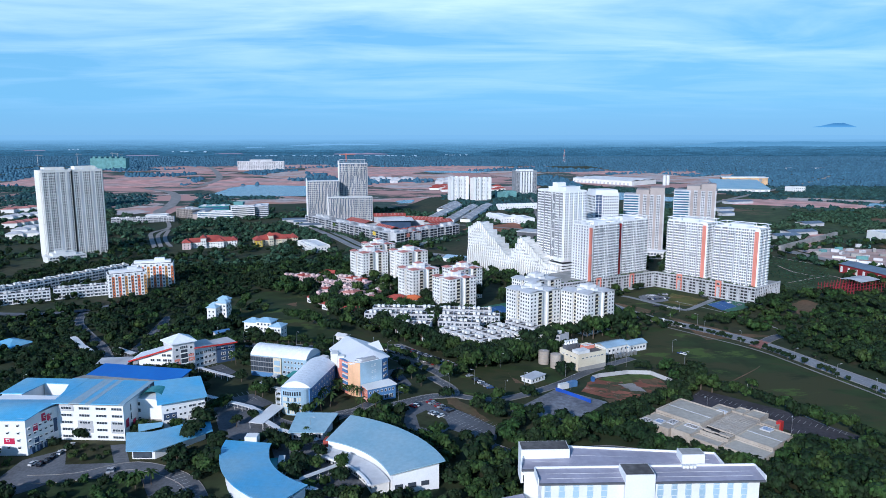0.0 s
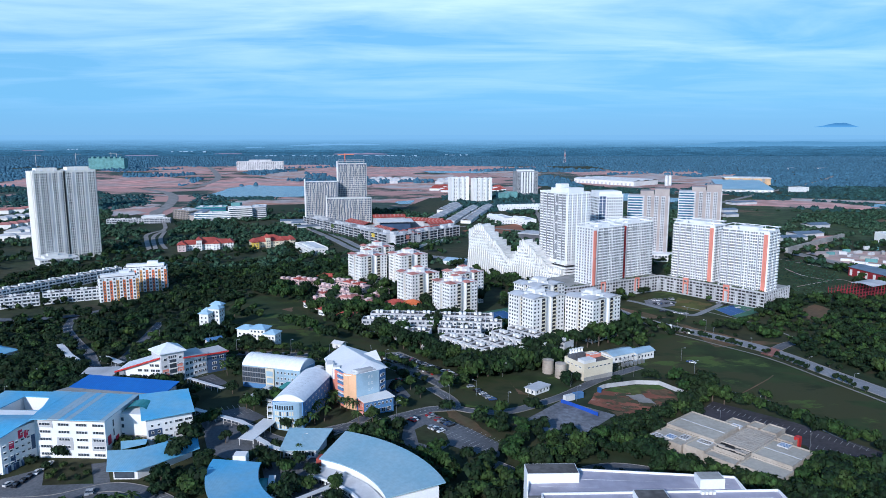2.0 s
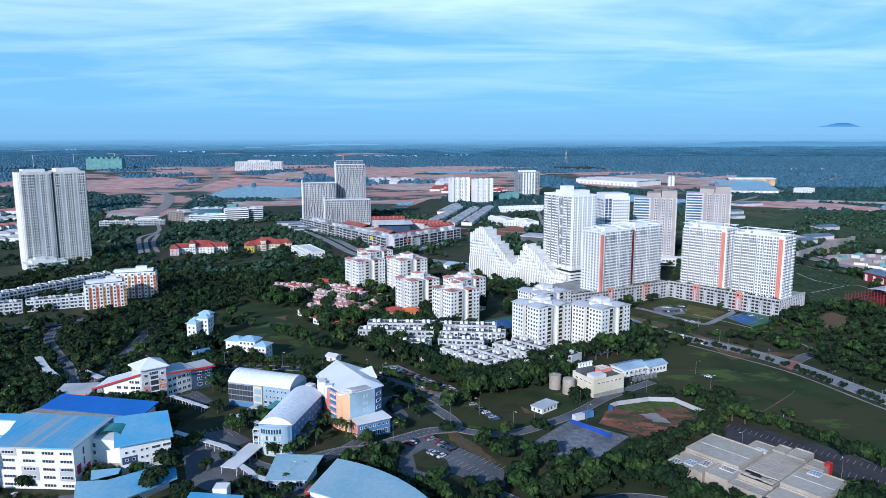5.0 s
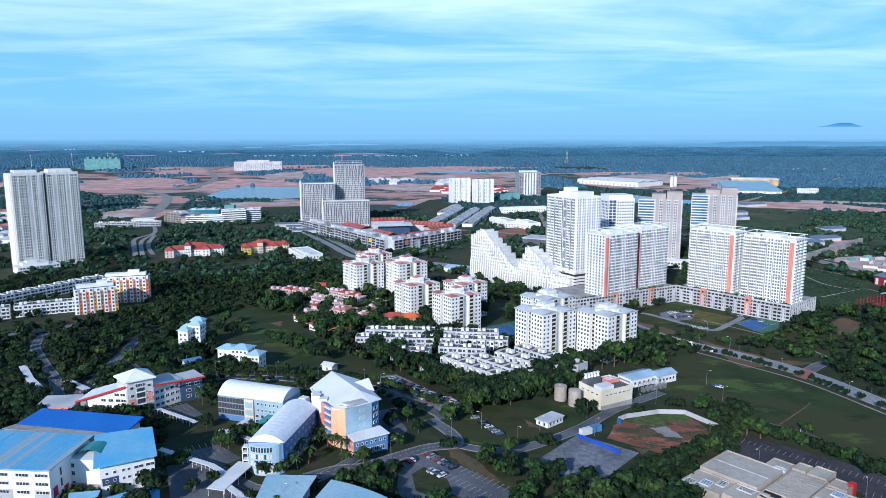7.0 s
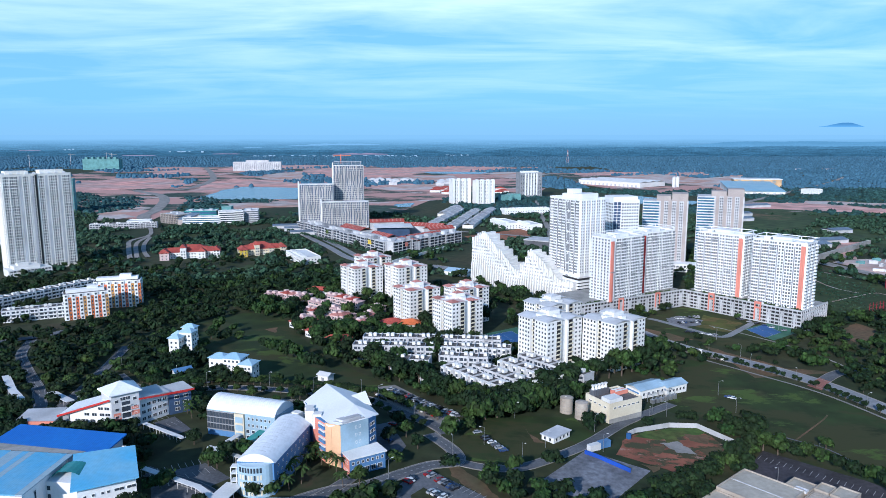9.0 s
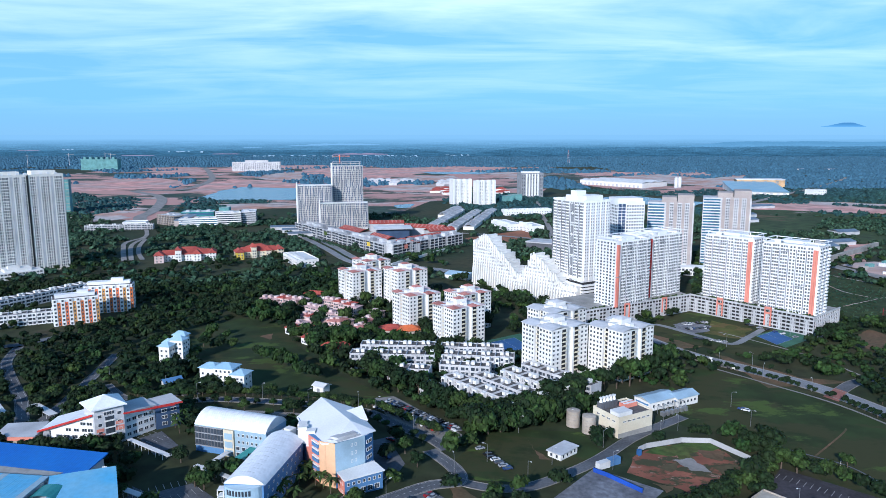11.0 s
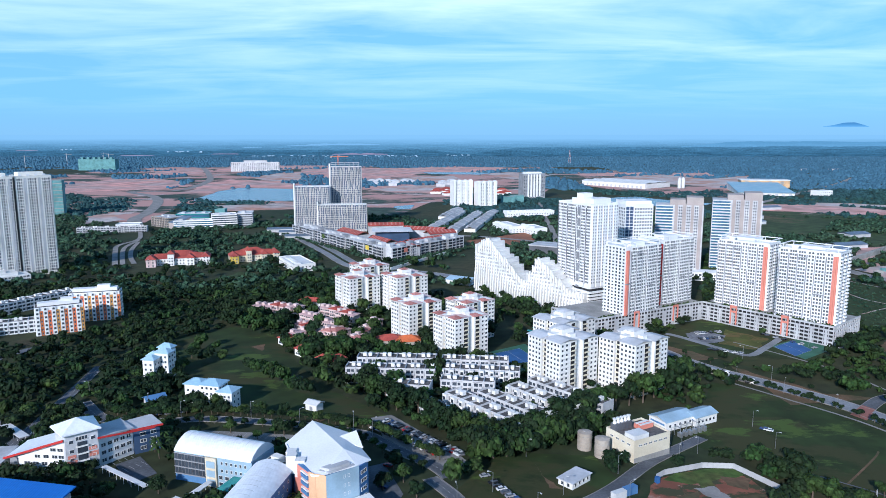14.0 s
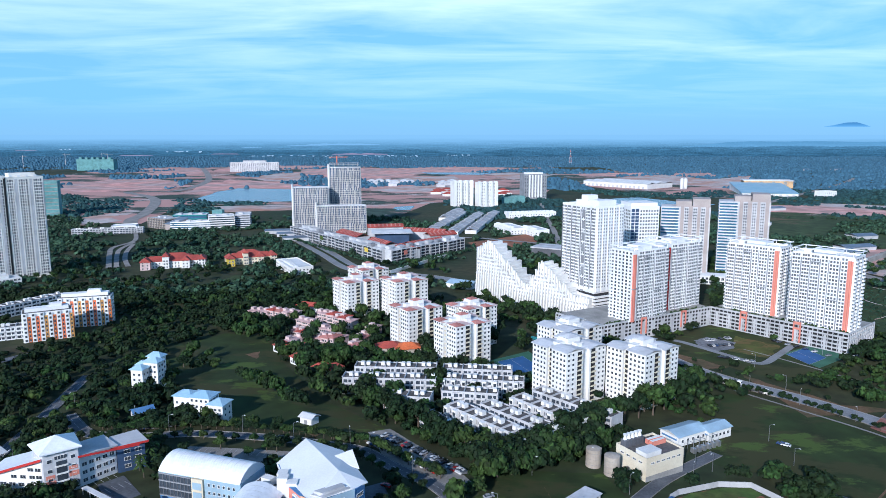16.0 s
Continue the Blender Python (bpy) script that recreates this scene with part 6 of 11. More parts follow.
def flat_hall(x0, y0, x1, y1, hh, stripe=False):
    """Flat-roofed hall with a raised parapet on all sides; stripe: a pale walkway along the roof."""
    g = Geo(); g.box(x0, y0, -2, x1, y1, hh)
    part("wall", g, "tank", mall)
    g = Geo(); g.box(x0 + 0.3, y0 + 0.3, hh, x1 - 0.3, y1 - 0.3, hh + 0.15)
    part("roof", g, "beige", mall, "beige flat roof with sheet seams")
    g = Geo()
    for k in ((x0, y0, x1, y0 + 0.3), (x0, y1 - 0.3, x1, y1), (x0, y0 + 0.3, x0 + 0.3, y1 - 0.3), (x1 - 0.3, y0 + 0.3, x1, y1 - 0.3)):
        g.box(*k[:2], hh, *k[2:], hh + 0.7)
    part("parapet", g, "tank", mall)
    if stripe:
        m = (x0 + x1) / 2
        g = Geo(); g.box(m - 0.22, y0 + 0.4, hh + 0.15, m + 0.22, y1 - 0.4, hh + 0.3)
        part("ridge_cap", g, "offwhite", mall, "pale walkway strip")


for k in ((18.8, -20.6, 41.2, 3.0, 5.4, True), (5.0, -12.6, 18.5, 3.0, 4.2), (6.5, -22.6, 18.5, -12.9, 4.5), (5.6, -36.4, 12.0, -22.9, 4.0), (12.3, -36.4, 14.7, -22.9, 2.6), (42.0, -21.4, 51.0, -12.6, 4.6), (46.6, -27.0, 54.0, -21.7, 5.0),
          (47.4, -34.8, 57.0, -27.3, 4.6), (19.4, -54.0, 40.2, -37.0, 5.2, True), (6.3, -55.4, 17.6, -37.6, 4.6), (45.4, -43.0, 53.2, -36.0, 3.8), (40.5, -43.4, 45.1, -37.0, 3.2), (15.0, -36.2, 46.2, -21.9, 4.3), (41.6, -21.5, 46.3, -21.8, 3.0)):
    flat_hall(*k)
# torn louvre roof over the middle court
rng = random.Random(5)
g, dark = Geo(), Geo()
# black sheet on the roof, painted shade below the louvres
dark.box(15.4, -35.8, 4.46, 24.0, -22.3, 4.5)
part("court_shade", dark, "dark", mall, "black sheet that paints the shade under the louvres")
for i in range(33):
    x, y = 15.6 + 0.92 * i, -35.6
    while y < -22.6:
        ln = rng.uniform(1.5, 7.0)
        if rng.random() < (0.97 if 7 < i else 0.55):
            g.box(x, y, 4.75, x + rng.uniform(0.72, 0.91), min(y + ln, -22.5), 4.9 + 0.1 * rng.random())
        y += ln + rng.uniform(0.05, 0.5)
tagged(part("broken_louvre", g, "tank", mall, "weathered roof louvres with gaps"), kind="stuff")
beam = Geo()
beam.box(-0.2, -13.4, 0, 0.2, 0, 0.5)
beam = beam.mesh("beam", "tank")
for i in range(2):
    part("beam", beam, "", mall, at=pose(17.0 + 4.6 * i, -22.4, 4.95))
for x, y, w, d, mt in ((4.9, -1.4, 3.6, 3.4, "dark"), (8.2, -6.4, 4.0, 3.6, "bluewall"), (12.0, -10.6, 4.4, 3.0, "dkgrey"), (14.6, -20.4, 3.4, 5.4, "navy"), (35.6, -45.0, 4.0, 4.2, "bluewall"), (41.0, -21.0, 2.0, 4.0, "bluewall")):
    z0 = 5.3 if x > 30 else 4.35
    g = Geo()
    for k in ((x - 0.3, y - 0.3, x + w + 0.3, y), (x - 0.3, y + d, x + w + 0.3, y + d + 0.3), (x - 0.3, y, x, y + d), (x + w, y, x + w + 0.3, y + d)):
        g.box(*k[:2], z0 - 0.3, *k[2:], z0 + 0.6)
    sk = part("skylight", g, "offwhite", mall, "framed roof light")
    g = Geo()
    g.box(x, y, z0 + 0.1, x + w, y + d, z0 + 0.3)
    part("pane", g, mt, sk)
    g = Geo()
    for i in range(1, 4):
        g.box(x + w * i / 4 - 0.06, y, z0 + 0.3, x + w * i / 4 + 0.06, y + d, z0 + 0.42)
    tagged(part("glazing_bar", g, "offwhite", sk), kind="stuff")
g = Geo(); g.box(50.4, -43.6, -1, 53.4, -41.4, 5.4)
part("red_box", g, "red", mall, "red sign box")
for u in (20.5, 23.0, 26.0, 29.5, 33.0, 36.5):
    g = Geo(); g.box(u, -54.2, 0.4, u + 1.6, -54.02, 3.4)
    part("shop_window", g, "glass", mall)
for u in (7.4, 10.0, 13.0):
    g = Geo(); g.box(u, -55.6, 0.4, u + 1.8, -55.42, 3.2)
    part("shop_window", g, "glass", mall)

# plant house, tanks, sheds
ph = thing("plant_house", "cream plant house with cooling towers and red roof tanks", "plant house", 80.2, 396.0, 29.5)
clear_rect(80.2, 396, 29.5, 22, 18, 3)
g = Geo(); g.box(0, 0, -3, 21.5, 17.5, 9.2); g.box(0, 0.3, 9.2, 0.3, 17.5, 10.2); g.box(21.2, 0.3, 9.2, 21.5, 17.5, 10.2); g.box(0, 0, 9.2, 21.5, 0.3, 10.2); g.box(0.3, 17.2, 9.2, 21.2, 17.5, 10.2)
part("wall", g, "cream", ph)
g = Geo(); g.box(0.3, 0.3, 9.2, 21.2, 17.2, 9.3)
part("flat_roof", g, "roofgrey", ph)
g = Geo(); g.box(1.5, 1.6, 9.3, 10.0, 7.6, 11.4)
part("plant_room", g, "whiteroof", ph, "pale plant room with a shallow roof")
for y in (8.6, 10.9):
    g = Geo(); g.box(12.0, y, 9.3, 20.0, y + 1.8, 11.3)
    part("red_tank", g, "salmon", ph, "red and white rooftop tank")
    g = Geo(); g.box(12.3, y + 0.2, 11.3, 19.7, y + 1.6, 11.4)
    part("tank_lid", g, "white", ph)
for i in range(5):
    g = Geo()
    g.box(1.2 + 2.1 * i, 13.0, 9.3, 3.0 + 2.1 * i, 16.2, 12.4)
    part("cooling_tower", g, "dkgrey", ph, "dark louvred cooling tower")
    g = Geo()
    g.cyl(2.1 + 2.1 * i, 14.6, 12.4, 13.8, 0.9, 0.6, 10), g.cyl(2.1 + 2.1 * i, 14.6, 13.8, 14.8, 0.6, 1.0, 10)
    part("fan_cowl", g, "white", ph, "white flared fan cowl")
windows(ph, 21.5, 17.5, "f", spaced(2, 20, 6), [7.2], 1.8, 0.7)
windows(ph, 21.5, 17.5, "l", spaced(2, 16, 4), [7.2], 1.8, 0.7)
g = Geo(); g.box(-0.05, -0.06, -1, 21.55, 0, 2.2)
part("plinth", g, "concrete", ph)
for (tx, ty), hh in (((61.6, 409.6), 8.0), ((67.8, 402.4), 8.4)):
    tk = thing("storage_tank", "tan concrete storage tank with stained sides", "tank", tx, ty, group="storage tanks")
    CLEAR.append([(tx - 5, ty - 5), (tx + 5, ty - 5), (tx + 5, ty + 5), (tx - 5, ty + 5)])
    g = Geo(); g.cyl(0, 0, -2, hh, 3.2, None, 28)
    part("shell", g, "tank", tk)
    g = Geo(); g.cyl(0, 0, hh, hh + 0.5, 3.25, 0.6, 28)
    part("lid", g, "tank", tk)
    g = Geo()
    for zz in (1.5, 4.0, 6.5):
        g.cyl(0, 0, zz, zz + 0.12, 3.26, None, 28)
    part("hoop", g, "concrete", tk)
    g = Geo(); g.tube((3.4, 0.4, -1), (3.4, 0.4, hh), 0.12, 0.12)
    part("pipe", g, "cream", tk)
for sx, sy, sa, sw, sd in ((105.0, 430.6, 29.0, 19, 11), (121.5, 437.0, 29.0, 15, 9)):
    sh = thing("shed", "white shed with a pale blue low pitched roof", "shed", sx, sy, sa, group="blue-roofed sheds")
    clear_rect(sx, sy, sa, sw, sd, 3)
    g = Geo(); g.box(0, 0, -2, sw, sd, 4.6)
    part("wall", g, "white", sh)
    g = Geo(); g.gable(0, 0, sw, sd, 4.8, 1.7, 0.6)
    part("roof", g, "paleblue", sh)
    windows(sh, sw, sd, "f", spaced(1, sw - 1, 5), [1.6], 1.4, 1.4)
    g = Geo(); g.box(-0.1, 1, 2.6, 0, sd - 1, 3.4)
    part("blue_band", g, "bluewall", sh)
yard = thing("switch_yard", "fenced yard with grey transformers and steel frames", "switch yard", 110.0, 424.0, 29.0)
clear_rect(108, 423, 29, 22, 8)
for i in range(6):
    g = Geo(); g.box(3.2 * i, 0, -1, 3.2 * i + 1.6, 2.2, 2.2); g.cyl(3.2 * i + 0.8, 1.1, 2.2, 3.6, 0.2, 0.15, 6)
    part("transformer", g, "steel", yard)
for i in range(5):
    g = Geo(); g.box(4 * i, 4, -1, 4 * i + 0.2, 4.2, 5.0); g.box(4 * i, 1, 4.8, 4 * i + 0.2, 4.2, 5.0)
    part("gantry", g, "steel", yard)


def flat_hut(x, y, ang, w, d, h, label, roof="whiteroof"):
    t = thing("hut", label, "hut", x, y, ang)
    clear_rect(x, y, ang, w, d)
    g = Geo(); g.box(0, 0, -1.5, w, d, h)
    part("wall", g, "white", t)
    g = Geo(); g.box(-0.6, -0.6, h, w + 0.6, d + 0.6, h + 0.35)
    part("roof", g, roof, t)
    windows(t, w, d, "f", spaced(0.6, w - 0.6, max(2, int(w / 3))), [0.8], 1.2, 1.4)
    windows(t, w, d, "l", spaced(0.4, d - 0.4, 2), [0.8], 1.0, 1.4)


flat_hut(49.1, 370.2, 45.0, 12.5, 6.8, 2.7, "small white hut with a mottled grey flat roof on the lawn", "rooflight")
hut = thing("pump_house", "small white pump house with a tiled lean-to roof", "hut", -70.5, 444.0, -30.0)
clear_rect(-70.5, 444, -30, 8, 6)
g = Geo(); g.box(0, 0, -1.5, 7.0, 5.2, 3.4)
part("wall", g, "white", hut)
g = Geo(); g.gable(0, 0, 7.0, 5.2, 3.5, 1.3, 0.7)
part("roof", g, "whiteroof", hut)
g = Geo(); g.box(2.6, -0.06, -0.2, 4.4, 0, 2.2)
part("door", g, "grey", hut)
gh = thing("guard_house", "grey gate house with a metal roof", "hut", -150.0, 446.0, 40.0)
clear_rect(-150, 446, 40, 10, 7)
g = Geo(); g.box(0, 0, -1.5, 9, 6, 3.4)
part("wall", g, "ltgrey", gh)
g = Geo(); g.gable(0, 0, 9, 6, 3.6, 1.6, 0.8)
part("roof", g, "bluewall", gh)


# hostels with pale blue hipped roofs
def hostel(x, y, ang, wings, label):
    t = thing("hostel_block", label, "hostel", x, y, ang, group="blue-roofed hostels")
    for x0, y0, x1, y1, h in wings:
        clear_rect(x, y, ang, x1, y1, 3)
        g = Geo(); g.box(x0, y0, -4, x1, y1, h)
        part("wall", g, "white", t)
        g = Geo(); g.hip(x0, y0, x1, y1, h + 0.2, 2.2, 0.8)
        part("roof", g, "hostelroof", t, "pale blue hipped roof")
        w, d = x1 - x0, y1 - y0
        n = int(h / 2.9)
        windows(t, w, d, "f", spaced(0.4, w - 0.4, max(2, int(w / 2.6))), [0.9 + 2.9 * k for k in range(n)], 1.2, 1.2, "plain", origin=(x0, y0))
        windows(t, w, d, "r", spaced(0.4, d - 0.4, max(2, int(d / 2.8))), [0.9 + 2.9 * k for k in range(n)], 1.2, 1.2, "plain", origin=(x0, y0))
        windows(t, w, d, "l", spaced(0.4, d - 0.4, max(2, int(d / 2.8))), [0.9 + 2.9 * k for k in range(n)], 1.2, 1.2, "plain", origin=(x0, y0))


M["hostelroof"] = seamed("pale_blue_roofing", (0.30, 0.48, 0.62), 0.8, 20, (0.38, 0.54, 0.64))
hostel(-171.0, 490.0, -12.0, ((0, 0, 7, 6, 13.0), (3.5, 6.2, 12, 12, 15.4), (-1, 6.2, 3.4, 11, 13.4), (2, 12.2, 10, 17, 16.6)), "white hostel with pale blue hipped roofs among trees")
hostel(-134.0, 449.0, -14.0, ((0, 3, 10, 11, 10.4), (10.2, 0.5, 21, 9, 11.8), (21.2, -1, 29, 7, 9.6)), "white hostel with pale blue hipped roofs behind a broad tree")
tl = thing("pavilion", "open pavilion with bright blue hipped roofs", "pavilion", -296.0, 438.0, -25.0)
g = Geo(); g.box(0, 0, -2, 20, 16, 3.0)
part("wall", g, "white", tl)
g = Geo(); g.hip(0, 0, 20, 16, 3.2, 3.0, 1.0)
part("roof", g, "bluesheet", tl)
g = Geo(); g.hip(-8, -10, 6, 2, 3.0, 2.4, 0.6)
part("roof", g, "bluesheet", tl)
clear_rect(-296, 438, -25, 22, 18)


# covered walkways
def walkway(pts, width, h, mat="whiteroof", label="pale covered walkway on slim posts"):
    t = tagged(new("covered_walkway"), label, "walkway")
    x0, y0 = pts[0]
    t.location = (x0, y0, terrain(x0, y0))
    for (ax, ay), (bx, by) in zip(pts, pts[1:]):
        ln = math.hypot(bx - ax, by - ay)
        m = pose(ax - x0, ay - y0, 0, 0, 0, math.degrees(math.atan2(by - ay, bx - ax)))
        z0, z1 = terrain(ax, ay) - terrain(x0, y0), terrain(bx, by) - terrain(x0, y0)
        g = Geo()
        g.prism([(-0.5, -width / 2), (ln + 0.5, -width / 2), (ln + 0.5, width / 2), (-0.5, width / 2)], [z0 + h, z1 + h, z1 + h, z0 + h], [z0 + h + 0.25, z1 + h + 0.25, z1 + h + 0.25, z0 + h + 0.25])
        part("roof", g, mat, t, at=m)
        CLEAR.append([(m @ Vector(p)).xy + Vector((x0, y0)) for p in ((0, -width, 0), (ln, -width, 0), (ln, width, 0), (0, width, 0))])
        post = Geo(); post.box(-0.08, -0.08, -2, 0.08, 0.08, h)
        me = post.mesh("post", "white")
        for i in range(int(ln / 5) + 1):
            for s in (-1, 1):
                part("post", me, "", t, at=m @ pose(i * 5, s * (width / 2 - 0.3), z0 + (z1 - z0) * i * 5 / ln))


walkway([(-117, 326.5), (-91, 312.6), (-81.5, 304)], 2.6, 3.0)
walkway([(-84, 301), (-71, 288.5), (-54, 280.5)], 2.6, 3.0)
walkway([(-83.5, 294.5), (-78.2, 314.5)], 7.0, 3.2, label="broad pale canopy of the drop-off")
walkway([(-135.5, 371.5), (-112, 355)], 2.2, 2.6)
walkway([(-98, 346), (-84, 338), (-78, 334)], 2.2, 2.8)
walkway([(-95, 343), (-89.5, 358)], 2.6, 2.8)
walkway([(-56, 247), (-43.5, 258.5), (-40, 262)], 2.2, 2.8)
walkway([(-246, 447.5), (-226, 421), (-203.5, 396)], 4.0, 4.0, label="white roofed footbridge down the slope")
walkway([(-205, 420), (-187, 404.5)], 4.0, 2.6, label="white bus shelter roof")
fence = thing("fence", "row of tall slim flag poles", "fence", -172.0, 400.0, 4.0)
g = Geo(); g.box(-0.07, -0.07, -1, 0.07, 0.07, 5.5)
pole = g.mesh("pole", "cream")
for i in range(22):
    part("pole", pole, "", fence, at=pose(i * 1.25, 0.04 * i * i * 0.3, 0))
# hoardings round the plots
def hoarding(name, pts, h, mat, label, wav=2.4):
    t = tagged(new(name), label, "fence")
    x0, y0 = pts[0]
    t.location = (x0, y0, terrain(x0, y0))
    for (ax, ay), (bx, by) in zip(pts, pts[1:]):
        ln = math.hypot(bx - ax, by - ay)
        n = max(1, round(ln / wav))
        g = Geo(); g.box(0.03, -0.05, -0.6, ln / n - 0.03, 0.05, h); g.box(0, -0.09, -0.8, 0.1, 0.09, h + 0.1)
        me = g.mesh("panel", mat)
        ang = math.degrees(math.atan2(by - ay, bx - ax))
        for i in range(n):
            x, y = ax + (bx - ax) * i / n, ay + (by - ay) * i / n
            part("panel", me, "", t, at=pose(x - x0, y - y0, terrain(x, y) - terrain(x0, y0), 0, 0, ang))


hoarding("hoarding", [(85.7, 382.3), (90.6, 386.6), (109.0, 394.0), (122.3, 393.9), (133.5, 375.4)], 2.4, "ltgrey", "pale grey site hoarding round the earth plot")
hoarding("hoarding", [(61.3, 361.4), (65.9, 357.7), (77.2, 345.1)], 2.0, "bluehoard", "bright blue corrugated hoarding across the lot")
cab = thing("site_cabin", "white and blue site cabins beside the hoarding", "cabin", *[(64.4, 363.5)][0], 30.0)
for i in range(2):
    g = Geo(); g.box(6.4 * i, 0.5 * i, -0.5, 6.4 * i + 6, 2.6 + 0.5 * i, 2.7)
    part("cabin", g, "bluewall" if i else "whiteroof", cab)
toilet = thing("site_toilet", "blue portable toilet cabin", "cabin", *[(84.9, 378.4)][0], 20.0)
g = Geo(); g.box(0, 0, -0.5, 1.6, 1.6, 2.6); g.box(0.2, -0.05, 0, 1.4, 0, 2.2)
part("cabin", g, "court", toilet)


# ---------------------------------------------------------------- apartment blocks
def apartment_block(x, y, ang, w, d, h, floors, tile, label, group, box_mat="white"):
    """Slab of four wings round a recessed core, each wing with its own low roof, balconies on the wide side."""
    t = thing("apartment_block", label, "apartment block", x, y, ang, group=group)
    clear_rect(x, y, ang, w, d)
    fh = h / floors
    a, b, r = 0.43, 0.42, 1.6
    wall = Geo()
    wings = []
    for i, (x0, y0, x1, y1, dz) in enumerate(((0, 0, a * w, b * d, 0), ((1 - a) * w, 0, w, b * d, 0.6), (0, (1 - b) * d, a * w, d, 0.6), ((1 - a) * w, (1 - b) * d, w, d, 0))):
        g = Geo()
        g.box(x0, y0, -2, x1, y1, h + dz)
        part("wing_wall", g, "white", t)
        wings.append((x0, y0, x1, y1, h + dz))
    wall.box(r, r, -2, w - r, d - r, h + 0.4)
    part("core_wall", wall, "white", t)
    for q in ((0.36, 0.34, 0.64, 0.66, 4.2), (0.42, 0.16, 0.58, 0.34, 2.6)):
        g = Geo()
        g.box(q[0] * w, q[1] * d, h, q[2] * w, q[3] * d, h + q[4])
        part("roof_house", g, "white", t)
    for i, (x0, y0, x1, y1, z) in enumerate(wings):
        g = Geo()
        if tile == "rooflight":
            g.gable(x0, y0, x1, y1, z + 0.25, 1.3, 0.7, 0.3)
            part("roof", g, tile, t)
        else:
            # flat roof with a tiled skirt along the outer edge
            g.box(x0 - 0.3, y0 - 0.3, z, x1 + 0.3, y1 + 0.3, z + 0.3)
            part("flat_roof", g, "palepink", t)
            g = Geo()
            xa, xb = (x0, x0 + 0.62 * (x1 - x0)) if i % 2 == 0 else (x1 - 0.55 * (x1 - x0), x1)
            g.hip(xa, y0, xb, y0 + 0.5 * (y1 - y0), z + 0.35, 1.5, 0.7, 0.3)
            part("tiled_roof", g, tile, t)
    g = Geo()
    g.hip(0.40 * w, 0.40 * d, 0.60 * w, 0.60 * d, h + 4.4, 1.3, 0.5)
    part("lift_house_roof", g, tile, t)
    for x0, y0, x1, y1, dz in ((0.20, 0.44, 0.33, 0.56, 2.2), (0.67, 0.43, 0.80, 0.57, 2.4)):
        g = Geo(); g.box(x0 * w, y0 * d, h + 0.4, x1 * w, y1 * d, h + dz)
        part("water_tank_house", g, box_mat, t)
    zs = [0.9 + fh * i for i in range(floors)]
    windows(t, w, d, "f", [a * w * k for k in (0.16, 0.40, 0.64, 0.86)] + [w - a * w * k for k in (0.14, 0.36, 0.60, 0.84)], zs, 1.2, 1.35, "hood", 40)
    windows(t, w, d, "r", [b * d * k for k in (0.14, 0.40)] + [d - b * d * k for k in (0.14, 0.40)], zs, 1.2, 1.35, "hood", 8)
    windows(t, w, d, "l", [b * d * k for k in (0.2, 0.5)] + [d - b * d * k for k in (0.2, 0.5)], zs, 1.2, 1.35, "hood", 0)
    # balconies: black panel that paints the shade behind, slab and parapet, in two stacks on the wide side and one on
    # the front
    recess_shade, slab = Geo(), Geo()
    for face, us in (("r", (b * d * 0.78, d - b * d * 0.78)), ("f", (w / 2,))):
        for u in us:
            for z in zs:
                m = on_face(face, w, d, u, z - 0.7)
                wd = 1.5 if face == "r" else 1.2
                dep = 0.0 if face == "r" else -r
                vs = lambda x0, y0, z0, x1, y1, z1: [m @ Vector(p) for p in ((x0, y0, z0), (x1, y0, z0), (x1, y1, z0), (x0, y1, z0), (x0, y0, z1), (x1, y0, z1), (x1, y1, z1), (x0, y1, z1))]
                fs = [(0, 3, 2, 1), (4, 5, 6, 7), (0, 1, 5, 4), (1, 2, 6, 5), (2, 3, 7, 6), (3, 0, 4, 7)]
                recess_shade.shell(vs(-wd, -0.04 - dep, 0.2, wd, 0.01 - dep, 2.3), fs)
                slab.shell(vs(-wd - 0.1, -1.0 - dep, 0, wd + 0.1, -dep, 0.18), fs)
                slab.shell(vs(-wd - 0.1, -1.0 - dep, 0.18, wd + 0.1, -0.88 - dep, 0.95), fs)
    tagged(part("balcony_shade", recess_shade, "dark", t), kind="stuff")
    tagged(part("balcony", slab, "cream", t, "cream balcony slabs and parapets"), kind="stuff")
    return t


for ax, ay, aa, aw, ad, ah in ((46.3, 496.9, -55.5, 26, 29, 29), (86.0, 494.2, -52.0, 25, 29, 29), (54.2, 537.0, -54.0, 25, 29, 29)):
    apartment_block(ax, ay, aa, aw, ad, ah, 11, "rooflight", "white ten storey apartment block with pale grey gabled roofs among trees", "white apartment blocks")
for ax, ay, aa, aw, ad, ah in ((-8.4, 552.4, -55.0, 23.5, 26.5, 27), (-0.5, 596.0, -52.0, 23, 26, 27), (-38.9, 592.0, -55.0, 23.5, 27, 27)):
    apartment_block(ax, ay, aa, aw, ad, ah, 10, "pinktile", "cream white apartment block with faded red tiled roofs", "red roofed apartment blocks")
for ax, ay, aa, aw, ad, ah in ((-92.0, 680.0, -55.0, 26, 28, 28), (-86.0, 726.0, -53.0, 25, 26, 29), (-53.5, 680.0, -57.0, 26, 29, 29)):
    apartment_block(ax, ay, aa, aw, ad, ah, 10, "pinktile", "tall white apartment block with pink tiled roofs", "red roofed apartment blocks")


